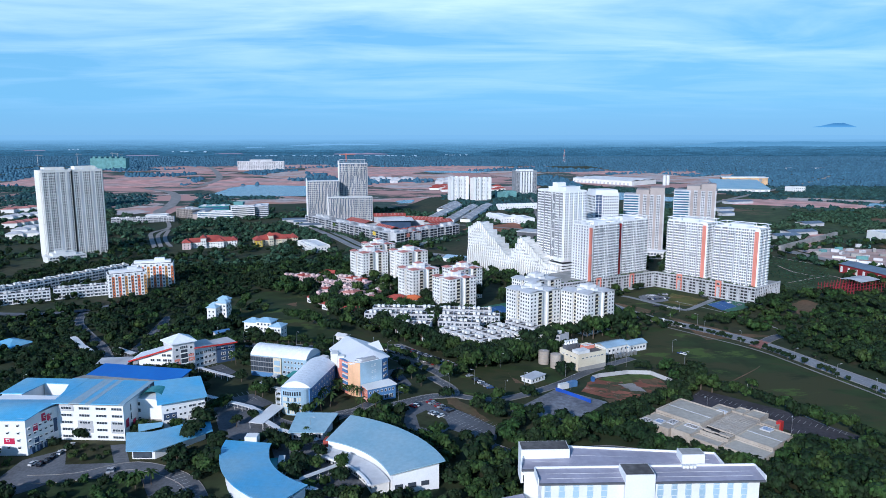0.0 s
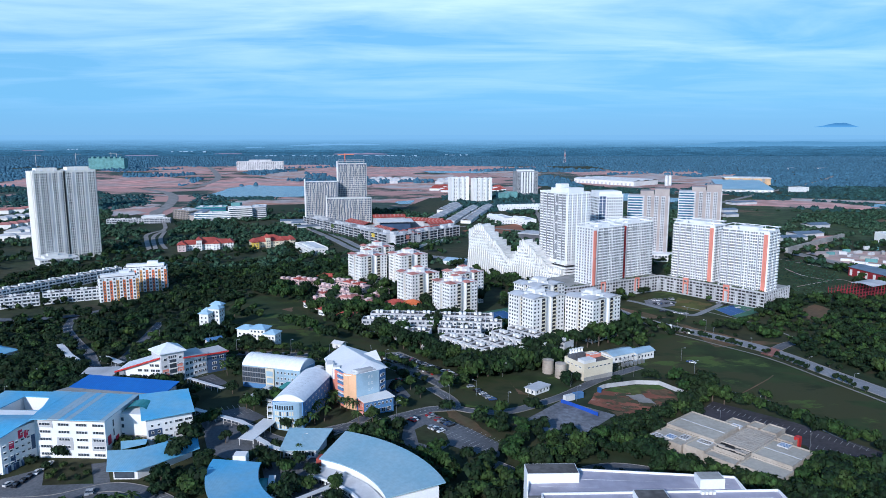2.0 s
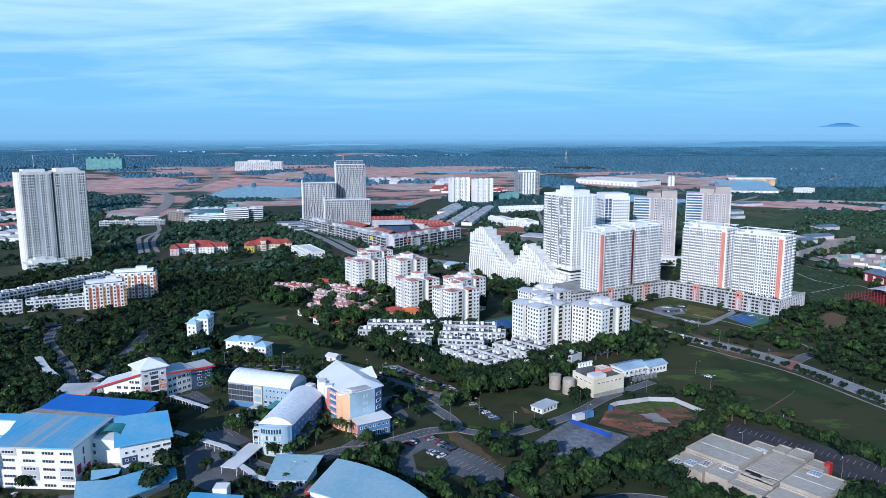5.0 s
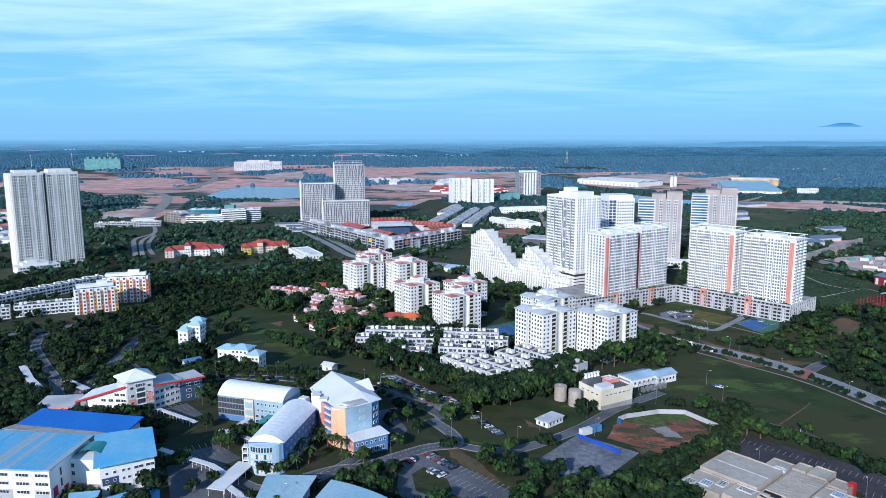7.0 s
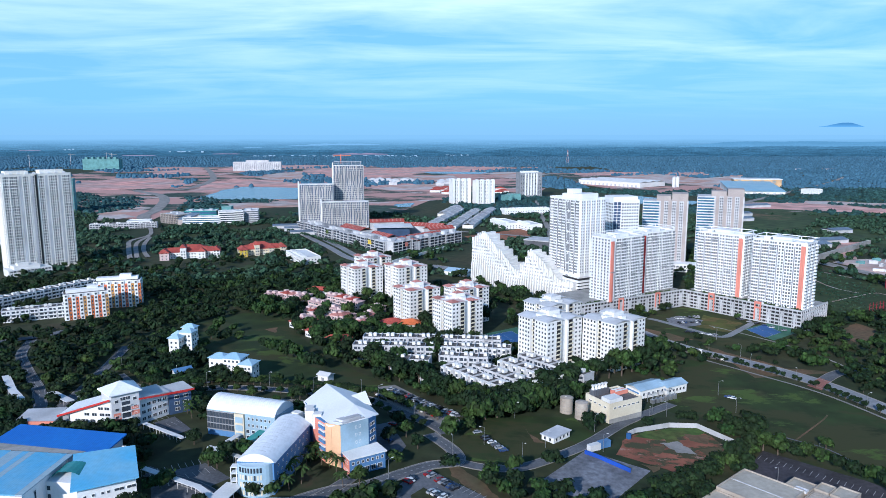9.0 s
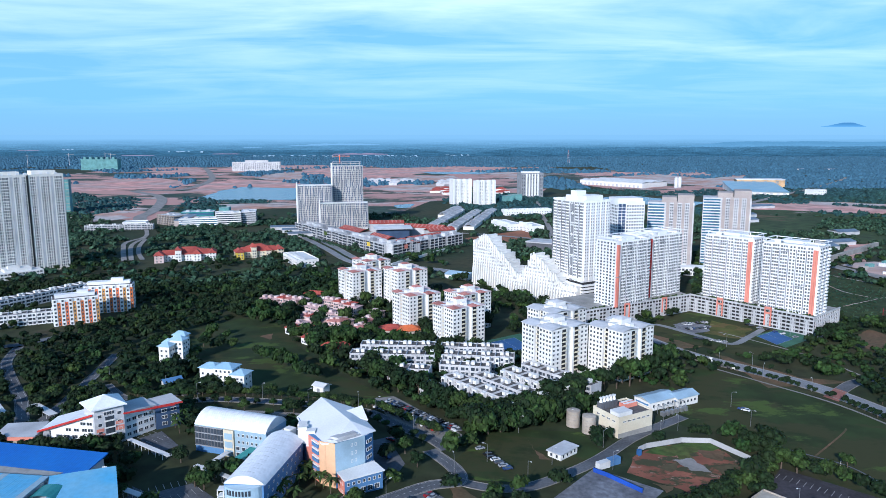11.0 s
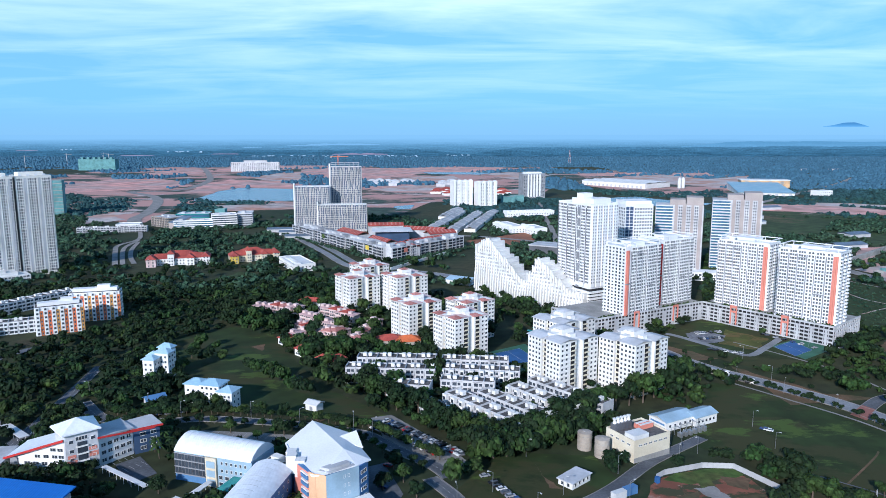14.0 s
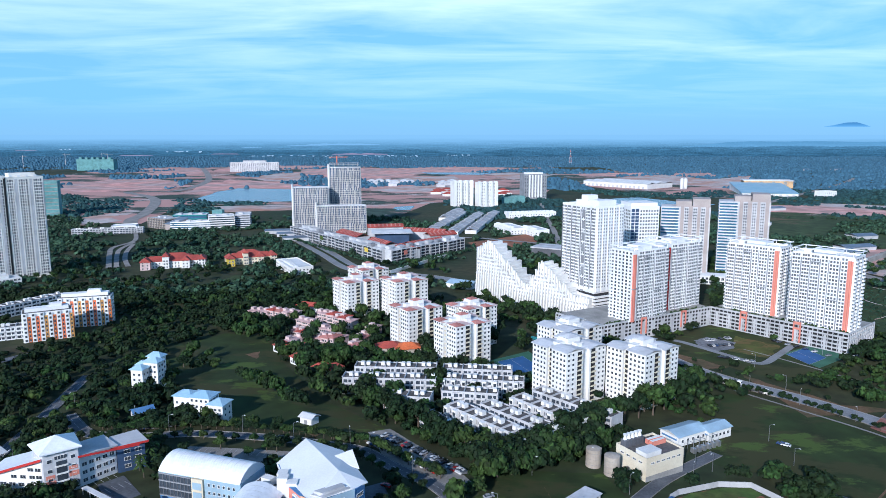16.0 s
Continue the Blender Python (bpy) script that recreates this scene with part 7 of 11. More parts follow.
# ---------------------------------------------------------------- residence towers on their car park podium
def residence_tower(x, y, ang, w, d, z0, h, floors, stripe, stripe_mat, label):
    t = thing("residence_tower", label, "tower block", x, y, ang, z0, group="residence towers on the podium")
    fh = h / floors
    wall, strip = Geo(), Geo()
    wall.box(0, 0.8, 0, w, d - 0.8, h)
    # shallow bays alternate with grey joints
    edges = [0, 0.155, 0.305, 0.46, 0.60, 0.775, 0.90, 1.0]
    for i in range(7):
        a, b = edges[i] * w, edges[i + 1] * w
        if abs((a + b) / 2 - stripe * w) < 0.06 * w:
            continue
        out = (0.0, 0.55, 0.15, 0.55, 0.0, 0.55, 0.1)[i]
        wall.box(a + 0.35, out, 0, b - 0.35, 1.2, h - (0.0 if i % 2 else fh * 0.6))
        wall.box(a + 0.35, d - 1.2, 0, b - 0.35, d - out, h)
        strip.box(a - 0.33, 0.3, 0, a + 0.33, 0.79, h - fh)
    for k in range(floors):
        # saw-tooth balconies at both ends
        for xs in ((-1.2, 0.0), (w, w + 1.2)):
            for ya, yb in ((0.9, 4.0), (d * 0.42, d * 0.58), (d - 4.0, d - 0.9)):
                wall.box(xs[0], ya, k * fh, xs[1], yb, k * fh + 1.15)
    part("wall", wall, "bright", t)
    part("joint_strip", strip, "grey", t)
    g = Geo()
    su = stripe * w
    for k in range(3):
        g.box(su - 1.5 + k * 1.05, -0.1 - 0.25 * (k == 1), 0, su - 0.55 + k * 1.05, 0.9, h - 1.5)
    part("colour_stripe", g, stripe_mat, t, "full height coloured stripe")
    band = Geo()
    for a, b, f in ((edges[0], edges[1], 0.47), (edges[4], edges[5], 0.40), (edges[2], edges[3], 0.9)):
        band.box(a * w + 0.2, -0.5, h * f, b * w - 0.2, 0.9, h * f + 0.5)
    part("balcony_band", band, "grey", t)
    # roof: parapet, plant rooms and open frames
    roof = Geo()
    for q in ((0, 0.8, w, 1.2), (0, d - 1.2, w, d - 0.8), (0, 0.8, 0.4, d - 0.8), (w - 0.4, 0.8, w, d - 0.8)):
        roof.box(q[0], q[1], h, q[2], q[3], h + 1.2)
    roof.box(0.30 * w, 0.3 * d, h, 0.70 * w, 0.75 * d, h + 3.2)
    roof.box(0.12 * w, 0.4 * d, h, 0.24 * w, 0.7 * d, h + 2.2)
    for q in (0.04, 0.30, 0.70, 0.96):
        roof.box(q * w - 0.25, 0.5, h, q * w + 0.25, 1.0, h + 3.2)
        roof.box(q * w - 0.25, d - 1.0, h, q * w + 0.25, d - 0.5, h + 3.2)
    roof.box(-0.8, 0.3, h + 3.2, w + 0.8, 1.1, h + 3.7)
    roof.box(-0.8, d - 1.1, h + 3.2, w + 0.8, d - 0.3, h + 3.7)
    for q in (0.0, 0.30, 0.70, 1.0):
        roof.box(q * w - 0.4, 0.7, h + 3.2, q * w + 0.4, d - 0.7, h + 3.7)
    part("roof_frame", roof, "bright", t)
    zs = [0.9 + fh * k for k in range(floors)]
    us = []
    for i in range(7):
        a, b = edges[i] * w, edges[i + 1] * w
        if abs((a + b) / 2 - stripe * w) < 0.06 * w:
            continue
        out = (0.0, 0.55, 0.15, 0.55, 0.0, 0.55, 0.1)[i]
        n = 2 if (b - a) < 0.14 * w else 3
        windows(t, w, d, "f", spaced(a + 0.5, b - 0.5, n), zs, 1.3, 1.45, "pale", 21 * n if i in (1, 3) else 0, (0, out))
    windows(t, w, d, "r", spaced(1, d - 1, 6), zs, 1.5, 1.5, "plain", 0)
    windows(t, w, d, "l", spaced(1, d - 1, 6), zs, 1.5, 1.5, "plain", 0)


def podium_wall(t, x0, y0, x1, y1, z1, levels, step):
    """Open car park front along a straight line: slabs, parapets and columns before a black core that paints the decks'
    shade.
    """
    ln = math.hypot(x1 - x0, y1 - y0)
    m = pose(x0, y0, 0, 0, 0, math.degrees(math.atan2(y1 - y0, x1 - x0)))
    fh = z1 / levels
    for k in range(levels + 1):
        g = Geo()
        top = z1 + 0.9 if k == levels else k * fh + 0.8
        g.box(0, -0.35, k * fh - 0.25, ln, 0.3, top)
        part("parapet", g, "ltgrey", t, at=m)
    col = Geo()
    col.box(-0.22, -0.5, -1, 0.22, 0.2, z1 + 0.3)
    wide = Geo()
    wide.box(-0.8, -0.4, -1, 0.8, 0.2, z1 - fh)
    me, mw = col.mesh("column", "ltgrey"), wide.mesh("panel", "ltgrey")
    for i in range(int(ln / step) + 1):
        part("column", me, "", t, at=m @ pose(min(i * step, ln), 0, 0))
        if i % 3 == 1:
            part("panel", mw, "", t, at=m @ pose(i * step + step / 2, 0, 0))


PZ = 13.5
podium = thing("car_park_podium", "grey five level car park podium with roof garden and orange portals", "car park", 200.5, 644.2, -50.0)
clear_rect(200.5, 644.2, -50.0, 97, 46)
# solid black core, painted shade of the open parking levels
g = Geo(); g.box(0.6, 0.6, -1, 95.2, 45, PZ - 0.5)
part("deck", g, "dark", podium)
g = Geo(); g.box(0.3, 0.3, PZ - 0.5, 95.5, 45.3, PZ)
part("roof_deck", g, "concrete", podium)
podium_wall(podium, 0, 0, 95.8, 0, PZ, 5, 3.2)
podium_wall(podium, 95.8, 0, 95.8, 45.6, PZ, 5, 3.2)
for u in (25.5, 63.5):
    g = Geo()
    for a in (u - 2.6, u + 1.8):
        g.box(a, -1.3, 1.5, a + 0.8, -0.5, PZ + 2.2)
    g.box(u - 2.6, -1.3, PZ + 0.4, u + 2.6, -0.5, PZ + 2.2)
    g.box(u - 1.8, -1.1, PZ - 3.2, u + 1.8, -0.6, PZ - 1.8)
    part("portal", g, "salmon", podium, "orange portal frame over the entrance")
podium2 = thing("car_park_podium", "dark grey shaded car park podium with orange portals", "car park", 101.5, 588.0, 29.6)
clear_rect(101.5, 588.0, 29.6, 114, 44)
# black box again in place of the shade within the levels
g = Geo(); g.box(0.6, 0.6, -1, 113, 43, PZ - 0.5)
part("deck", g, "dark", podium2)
g = Geo(); g.box(0.3, 0.3, PZ - 0.5, 113.2, 43.3, PZ)
part("roof_deck", g, "concrete", podium2)
podium_wall(podium2, 0, 0, 113.5, 0, PZ, 5, 3.2)
podium_wall(podium2, 0, 43.6, 0, 0, PZ, 5, 3.2)
for u in (43.0, 83.0):
    g = Geo()
    for a in (u - 2.7, u + 1.8):
        g.box(a, -1.3, 3.0, a + 0.7, -0.5, PZ + 1.6)
    g.box(u - 2.7, -1.3, PZ + 0.2, u + 2.5, -0.5, PZ + 1.6)
    part("portal", g, "salmon", podium2, "orange portal frame over the entrance")

residence_tower(210.0, 645.0, -47.0, 38.5, 21, PZ, 49.0, 20, 0.93, "salmon", "white residence tower with an orange stripe, sunlit front")
residence_tower(238.0, 604.5, -47.0, 39.5, 21, PZ, 49.0, 20, 0.93, "salmon", "white residence tower with orange stripe above the court")
residence_tower(160.5, 632.0, 33.0, 40.5, 21, PZ, 49.0, 20, 0.07, "red", "white residence tower with a dark red stripe")
residence_tower(128.0, 601.2, 35.0, 38.5, 21, PZ, 49.0, 20, 0.05, "salmon", "white residence tower with grey bays and orange corner")


# ---------------------------------------------------------------- tall slab tower and its striped car park
tall = thing("slab_tower", "very tall white tower over a striped car park", "tower block", 92.5, 702.0, -60.0)
clear_rect(92, 702, -60, 46, 42)
# black block whose colour is the shade between the parapet bands
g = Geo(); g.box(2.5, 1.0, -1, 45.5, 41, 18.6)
part("car_park_shade_core", g, "dark", tall)
for k in range(7):
    g = Geo(); g.box(0, -0.6, k * 2.7 - 0.2, 47, 42, k * 2.7 + 1.3)
    part("parapet", g, "bright", tall, "white horizontal parapet band")
TB, TH, TF = 20.0, 66.5, 26
wall, joint = Geo(), Geo()
wall.box(2, 3, 17, 42, 32, TB + TH)
bays = [2.0, 8.0, 13.5, 19.0, 24.5, 30.5, 36.5, 42.0]
part("wall", wall, "bright", tall)
for i in range(7):
    q = Geo(); q.box(bays[i] + 0.4, 2.0 if i % 2 else 2.5, 20, bays[i + 1] - 0.4, 3.2, TB + TH)
    part("bay", q, "bright", tall)
    joint.box(bays[i] - 0.4, 2.3, 22, bays[i] + 0.4, 2.98, TB + TH - 2)
for i in range(5):
    q = Geo(); q.box(41.8, 4 + i * 5.6, 20, 42.9, 8 + i * 5.6, TB + TH)
    part("bay", q, "bright", tall)
part("joint_strip", joint, "dkgrey", tall)
g = Geo()
for k in range(TF):
    g.box(-0.6, 4, TB + k * TH / TF, 2.1, 30, TB + k * TH / TF + 0.5)
part("end_balcony", g, "ltgrey", tall, "thin grey end balconies")
g = Geo(); g.box(0.9, 5, 20, 2.05, 29, TB + TH)
part("end_glazing", g, "navy", tall)
g = Geo()
for q in ((2, 2.2, 42, 2.7), (2, 31.5, 42, 32), (2, 2.7, 2.5, 31.5), (41.5, 2.7, 42, 31.5)):
    g.box(q[0], q[1], TB + TH, q[2], q[3], TB + TH + 1.5)
part("roof_parapet", g, "bright", tall)
for q in ((12, 8, 0, 29.9, 28, 4.5), (16, 10, 4.5, 24, 20, 8.5), (30, 6, 0, 41, 24, 5.5)):
    g = Geo(); g.box(q[0], q[1], TB + TH + q[2], q[3], q[4], TB + TH + q[5])
    part("roof_house", g, "bright", tall, "white stepped plant room")
zs = [TB + 3.3 + TH / TF * k for k in range(TF - 1)]
for i in range(7):
    windows(tall, 42, 32, "f", spaced(bays[i] + 0.6, bays[i + 1] - 0.6, 3 if i != 4 else 2), zs, 1.2, 1.45, "pale", 84 if i in (0, 3) else 0, (0, 2.0 if i % 2 else 2.5))
windows(tall, 42.9, 32, "r", [6 + 5.6 * i + k for i in range(5) for k in (-1.2, 1.2)], zs, 1.0, 1.3, "pale", 0)
for k in range(8):
    z = TB + TH - 8 - k * 9.2
    g = Geo(); g.prism([(27.0, 2.0), (27.4, 1.2), (29.6, 1.2), (30.0, 2.0)], z, z + 6.0)
    part("balcony", g, "grey", tall, "rounded grey balcony")

second = thing("apartment_tower", "white tower with blue shaded glazed side", "tower block", 163.5, 745.0, 10.0)
clear_rect(163, 745, 12, 28, 26)
g = Geo(); g.box(0, 0, -1, 27, 26, 80)
part("wall", g, "bright", second)
g = Geo(); g.box(1, 2, 80, 26, 24, 83)
part("roof_house", g, "bright", second)
zs = [3 + 3 * k for k in range(25)]
windows(second, 27, 26, "f", spaced(8.5, 26.5, 7), zs, 1.5, 1.6, "pale", 60)
windows(second, 27, 26, "l", spaced(0.5, 25.5, 7), zs, 1.8, 1.7, "plain", 0)
for a, b in ((0.6, 3.6), (4.4, 7.6)):
    g = Geo(); g.box(a, -0.25, 3, b, 0, 78)
    part("glazing", g, "navy", second, "dark blue glazed bay")
for k in range(25):
    g = Geo(); g.box(0.2, -0.6, 3 * k + 2.6, 8.0, 0, 3 * k + 3.1)
    part("slab_edge", g, "bright", second)


def glass_tower(x, y, ang, w, d, h, label):
    t = thing("glazed_tower", label, "tower block", x, y, ang, group="grey glazed towers")
    clear_rect(x, y, ang, w, d)
    wall, fin, glass = Geo(), Geo(), Geo()
    wall.box(0, 0, -1, w, d, h)
    part("wall", wall, "offwhite", t)
    for q in ((0.30 * w, 2, h, 0.62 * w, d - 2, h + 5.5), (0.64 * w, 1, h, 0.99 * w, d - 1, h + 8)):
        g = Geo(); g.box(*q)
        part("roof_house", g, "tan", t, "tan rooftop storey")
    n = int(h / 3)
    for k in range(n):
        glass.box(0.6, -0.12, k * 3 + 1.0, 0.36 * w, 0, k * 3 + 2.6)
        glass.box(-0.12, 0.8, k * 3 + 1.0, 0, d - 0.8, k * 3 + 2.6)
        fin.box(0.3, -0.7, k * 3, 0.37 * w, 0, k * 3 + 0.5)
    tagged(part("glazing_band", glass, "blueglass", t, "blue glass bands between slabs"), kind="stuff")
    part("slab_edge", fin, "bright", t)
    g = Geo()
    for a, b in ((0.40, 0.47), (0.56, 0.64), (0.74, 0.80), (0.90, 0.97)):
        g.box(a * w, -0.5, 2, b * w, 0, h + 1)
    part("pier", g, "tan", t, "tall tan piers")
    windows(t, w, d, "f", [0.50 * w, 0.54 * w, 0.67 * w, 0.71 * w, 0.83 * w, 0.87 * w], [1 + 3 * k for k in range(n)], 1.2, 1.6, "plain", 60)
    windows(t, w, d, "r", spaced(1, d - 1, 7), [1 + 3 * k for k in range(n)], 1.4, 1.6, "plain", 0)


glass_tower(213.0, 818.0, -18.0, 46, 26, 73, "tall grey tower with blue glass and tan piers")
glass_tower(279.0, 840.0, -20.0, 48, 28, 76, "tallest tan and grey tower with blue glass")
g = thing("annexe", "low white podium annexe beside the grey towers", "annexe", 222.0, 800.0, -18.0)
q = Geo(); q.box(0, 0, -1, 52, 16, 8); q.box(-1, -1, 8, 53, 17, 8.6)
part("wall", q, "bright", g)
windows(g, 52, 16, "f", spaced(1, 51, 14), [1, 4.6], 2.4, 2.2)
clear_rect(222, 800, -18, 52, 16)


# ---------------------------------------------------------------- stepped white building with two peaks
def peak_height(s):
    a = 50 - 34 * min(1, abs(s - 0.115) / 0.36) if s > 0.115 else 50 - 8 * (0.115 - s) / 0.115
    b = 40 - 36 * (s - 0.60) / 0.40 if s > 0.60 else 40 - 26 * (0.60 - s) / 0.13
    return max(9, a, b)


jag = thing("stepped_building", "white ribbed stepped building with two peaks", "building", 26.0, 742.5, -45.5)
clear_rect(26, 742.5, -45.5, 120, 20)
n = 42
wdw = Geo()
for i in range(n):
    s0, s1 = i / n, (i + 1) / n
    u0, u1 = s0 * 118, s1 * 118
    hh = round(peak_height((s0 + s1) / 2) / 2.6) * 2.6 + (0.9 if i % 3 == 0 else 0)
    g = Geo()
    back = 20 - 3 * (i % 2)
    g.box(u0, 3.2, -1, u1, back, hh)
    g.box(u0, 1.4, -1, u1, 3.2, hh * 0.78)
    # projecting rib that flares towards its foot
    m = (u0 + u1) / 2
    g.prism([(m - 0.55, 2.0), (m + 0.55, 2.0), (m + 0.55, 3.6), (m - 0.55, 3.6)], hh * 0.62, hh + 1.6)
    g.shell([(m - 0.6, -1.6, -1), (m + 0.6, -1.6, -1), (m + 0.6, 1.6, -1), (m - 0.6, 1.6, -1), (m - 0.6, -0.3, hh * 0.42), (m + 0.6, -0.3, hh * 0.42), (m + 0.6, 1.6, hh * 0.46), (m - 0.6, 1.6, hh * 0.46),
             (m - 0.6, 1.5, hh * 0.72), (m + 0.6, 1.5, hh * 0.72), (m + 0.6, 2.2, hh * 0.74), (m - 0.6, 2.2, hh * 0.74)],
            [(0, 1, 5, 4), (1, 2, 6, 5), (3, 0, 4, 7), (4, 5, 9, 8), (5, 6, 10, 9), (7, 4, 8, 11), (8, 9, 10, 11)])
    part("bay", g, "white", jag)
    for k in range(int(hh / 3.1) - 1):
        z = 1.2 + 3.1 * k
        y0 = 3.1 if z > hh * 0.76 else 1.3
        for c in (u0 + 0.35, u1 - 0.95):
            wdw.box(c, y0 - 0.06, z, c + 0.6, y0 + 0.12, z + 1.5)
tagged(part("window_grid", wdw, "grey", jag), kind="stuff")
g = Geo(); g.box(-0.6, 2.0, -1, 0, 20, 44)
part("end_wall", g, "bright", jag)
deck = Geo(); deck.box(50, 8, 14, 68, 19, 18)
part("roof_garden", deck, "lush", jag)


# ---------------------------------------------------------------- terraces of town houses
def terrace(x, y, ang, units, uw, d, h, label, wall="offwhite", bays=False):
    """Row of flat-roofed houses: party walls, stepped roofs, white stair houses and railings."""
    t = thing("house_terrace", label, "terraced houses", x, y, ang, group="terraced town houses")
    ln = units * uw
    clear_rect(x, y, ang, ln, d, 3)
    panes, q = Geo(), Geo()
    # balcony: slab with an upstand at its edge, one bent profile
    prof = [(-1.2, -0.2), (0, -0.2), (0, 0), (-1.08, 0), (-1.08, 0.85), (-1.2, 0.85)]
    wd = uw - 0.9
    q.shell([(0, a, b) for a, b in prof] + [(wd, a, b) for a, b in prof], [(0, 5, 4, 3), (0, 3, 2, 1), (6, 9, 10, 11), (6, 7, 8, 9)] + [(i, (i + 1) % 6, 6 + (i + 1) % 6, 6 + i) for i in range(6)])
    shelf = q.mesh("balcony", wall)
    for i in range(units):
        u = i * uw
        g = Geo()
        g.box(u + 0.1, 0, -2.5, u + uw - 0.1, d, h - 0.2 * (i % 2))
        house = part("house", g, wall, t)
        g = Geo()
        g.box(u + 0.45, 0.5, h - 0.2, u + uw - 0.45, d - 0.5, h + 0.06)
        part("flat_roof", g, "roofgrey", house, "weathered grey flat roof")
        g = Geo()
        g.box(u, -0.2, -2.5, u + 0.28, d + 0.2, h + 0.9)
        g.box(u, 0, h, u + uw, 0.25, h + 0.6)
        g.box(u, d - 0.25, h, u + uw, d, h + 0.6)
        part("party_wall", g, "offwhite", t)
        g = Geo()
        s = u + (0.6 if i % 2 else uw - 2.6)
        g.box(s, d * 0.42, h, s + 2.0, d * 0.42 + 2.6, h + 1.9)
        part("stair_house", g, "white", house, "white rooftop stair house")
        if bays:
            # stair bay that stands out before the house, with stacked windows
            g = Geo()
            g.box(u + 0.35, -2.3, -2.5, u + uw * 0.46, 0, h + 0.2), g.box(u + 0.25, -2.4, h + 0.2, u + uw * 0.48, 0.0, h + 0.5)
            part("stair_bay", g, "white", house, "white projecting stair bay")
            for k in range(3):
                panes.box(u + 0.75, -2.38, h - 2.3 - 2.95 * k, u + uw * 0.40, -2.29, h - 0.6 - 2.95 * k)
        for k in range(3):
            part("balcony", shelf, "", house, at=pose(u + 0.5, 0, h - 2.9 - 2.95 * k))
            z = h - 2.75 - 2.95 * k
            panes.box(u + 0.8, -0.06, z, u + uw * 0.52, 0.05, z + 2.1)
            panes.box(u + uw * 0.62, -0.06, z + 0.5, u + uw - 0.7, 0.05, z + 2.0)
            panes.box(u + 1.0, d - 0.05, z + 0.5, u + uw * 0.45, d + 0.06, z + 1.9)
            panes.box(u + uw * 0.6, d - 0.05, z + 0.5, u + uw - 1.0, d + 0.06, z + 1.9)
    tagged(part("window_grid", panes, "glass", t), kind="stuff")
    g = Geo()
    g.box(ln, -0.2, -2.5, ln + 0.28, d + 0.2, h + 0.9)
    part("party_wall", g, "offwhite", t)


WHITE_ROW = "white town house terrace with grey flat roofs and stair houses"
for tx, ty, ta, un, uw, dd, hh in (
        (-53.0, 509.5, -3.0, 8, 5.8, 9, 8.6), (-57.0, 489.0, -4.0, 9, 5.6, 9, 8.6), (-33.0, 467.0, -10.0, 4, 6.0, 9, 7.0),
        (-3.0, 509.0, -5.0, 7, 5.6, 9, 8.6), (-4.0, 491.5, -7.0, 8, 5.6, 9, 8.6), (-3.5, 473.0, -9.0, 5, 5.8, 8, 8.0),
        (-13.6, 446.5, -53.0, 9, 6.2, 8.0, 5.4), (-0.8, 451.8, -49.0, 9, 6.1, 9.0, 8.4), (15.6, 455.2, -48.8, 7, 6.4, 9.0, 8.4),
        (32.2, 466.4, -50.0, 7, 6.3, 9.0, 8.4), (44.0, 477.6, -48.0, 8, 6.1, 9.0, 8.4)):
    terrace(tx, ty, ta, un, uw, dd, hh, WHITE_ROW, bays=(tx, ty) in ((-4.0, 491.5), (-0.8, 451.8), (32.2, 466.4)))


# ---------------------------------------------------------------- the wider town
def simple_block(name, label, cat, x, y, ang, w, d, h, wall="white", roof="flat", roofmat="roofgrey", cols=0, fh=3.2, group="", ww=1.4, wh=1.4, limit=8, rise=2.4, faces="fr"):
    t = thing(name, label, cat, x, y, ang, group=group)
    clear_rect(x, y, ang, w, d, 3)
    g = Geo(); g.box(0, 0, -2, w, d, h)
    part("wall", g, wall, t)
    g = Geo()
    if roof == "hip":
        g.hip(0, 0, w, d, h + 0.2, rise, 0.8)
    elif roof == "gable":
        g.gable(0, 0, w, d, h + 0.2, rise, 0.6)
    else:
        g.box(0.3, 0.3, h, w - 0.3, d - 0.3, h + 0.1)
    part("roof", g, roofmat, t)
    if roof == "flat":
        g = Geo()
        for q in ((0, 0, w, 0.3), (0, d - 0.3, w, d), (0, 0.3, 0.3, d - 0.3), (w - 0.3, 0.3, w, d - 0.3)):
            g.box(*q[:2], h, *q[2:], h + 0.9)
        part("parapet", g, wall, t)
    if cols:
        zs = [1.0 + fh * k for k in range(max(1, int(h / fh)))]
        if "f" in faces:
            windows(t, w, d, "f", spaced(0.5, w - 0.5, cols), zs, ww, wh, "plain", limit)
        if "r" in faces:
            windows(t, w, d, "r", spaced(0.5, d - 0.5, max(2, int(cols * d / w))), zs, ww, wh, "plain", 0)
        if "l" in faces:
            windows(t, w, d, "l", spaced(0.5, d - 0.5, max(2, int(cols * d / w))), zs, ww, wh, "plain", 0)
    return t


# tall residential slab on its own
lt = thing("slab_tower", "tall pale slab tower with framed window bands", "tower block", -452.0, 784.0, 45.0)
lt.scale = (0.892, 1.0, 1.02)
clear_rect(-452, 784, 45, 68, 24)
LH, LF = 100.0, 32
for nm, q in (("wall", (0, 0, -2, 74, 22, LH)), ("end_wall", (-1.2, 2, 4, 0, 20, LH)), ("end_wall", (74, 2, 4, 75.2, 20, LH)), ("roof_house", (6, 5, LH, 30, 18, LH + 3)), ("roof_house", (42, 5, LH, 68, 18, LH + 3.5))):
    g = Geo(); g.box(*q)
    part(nm, g, "warmwhite", lt)
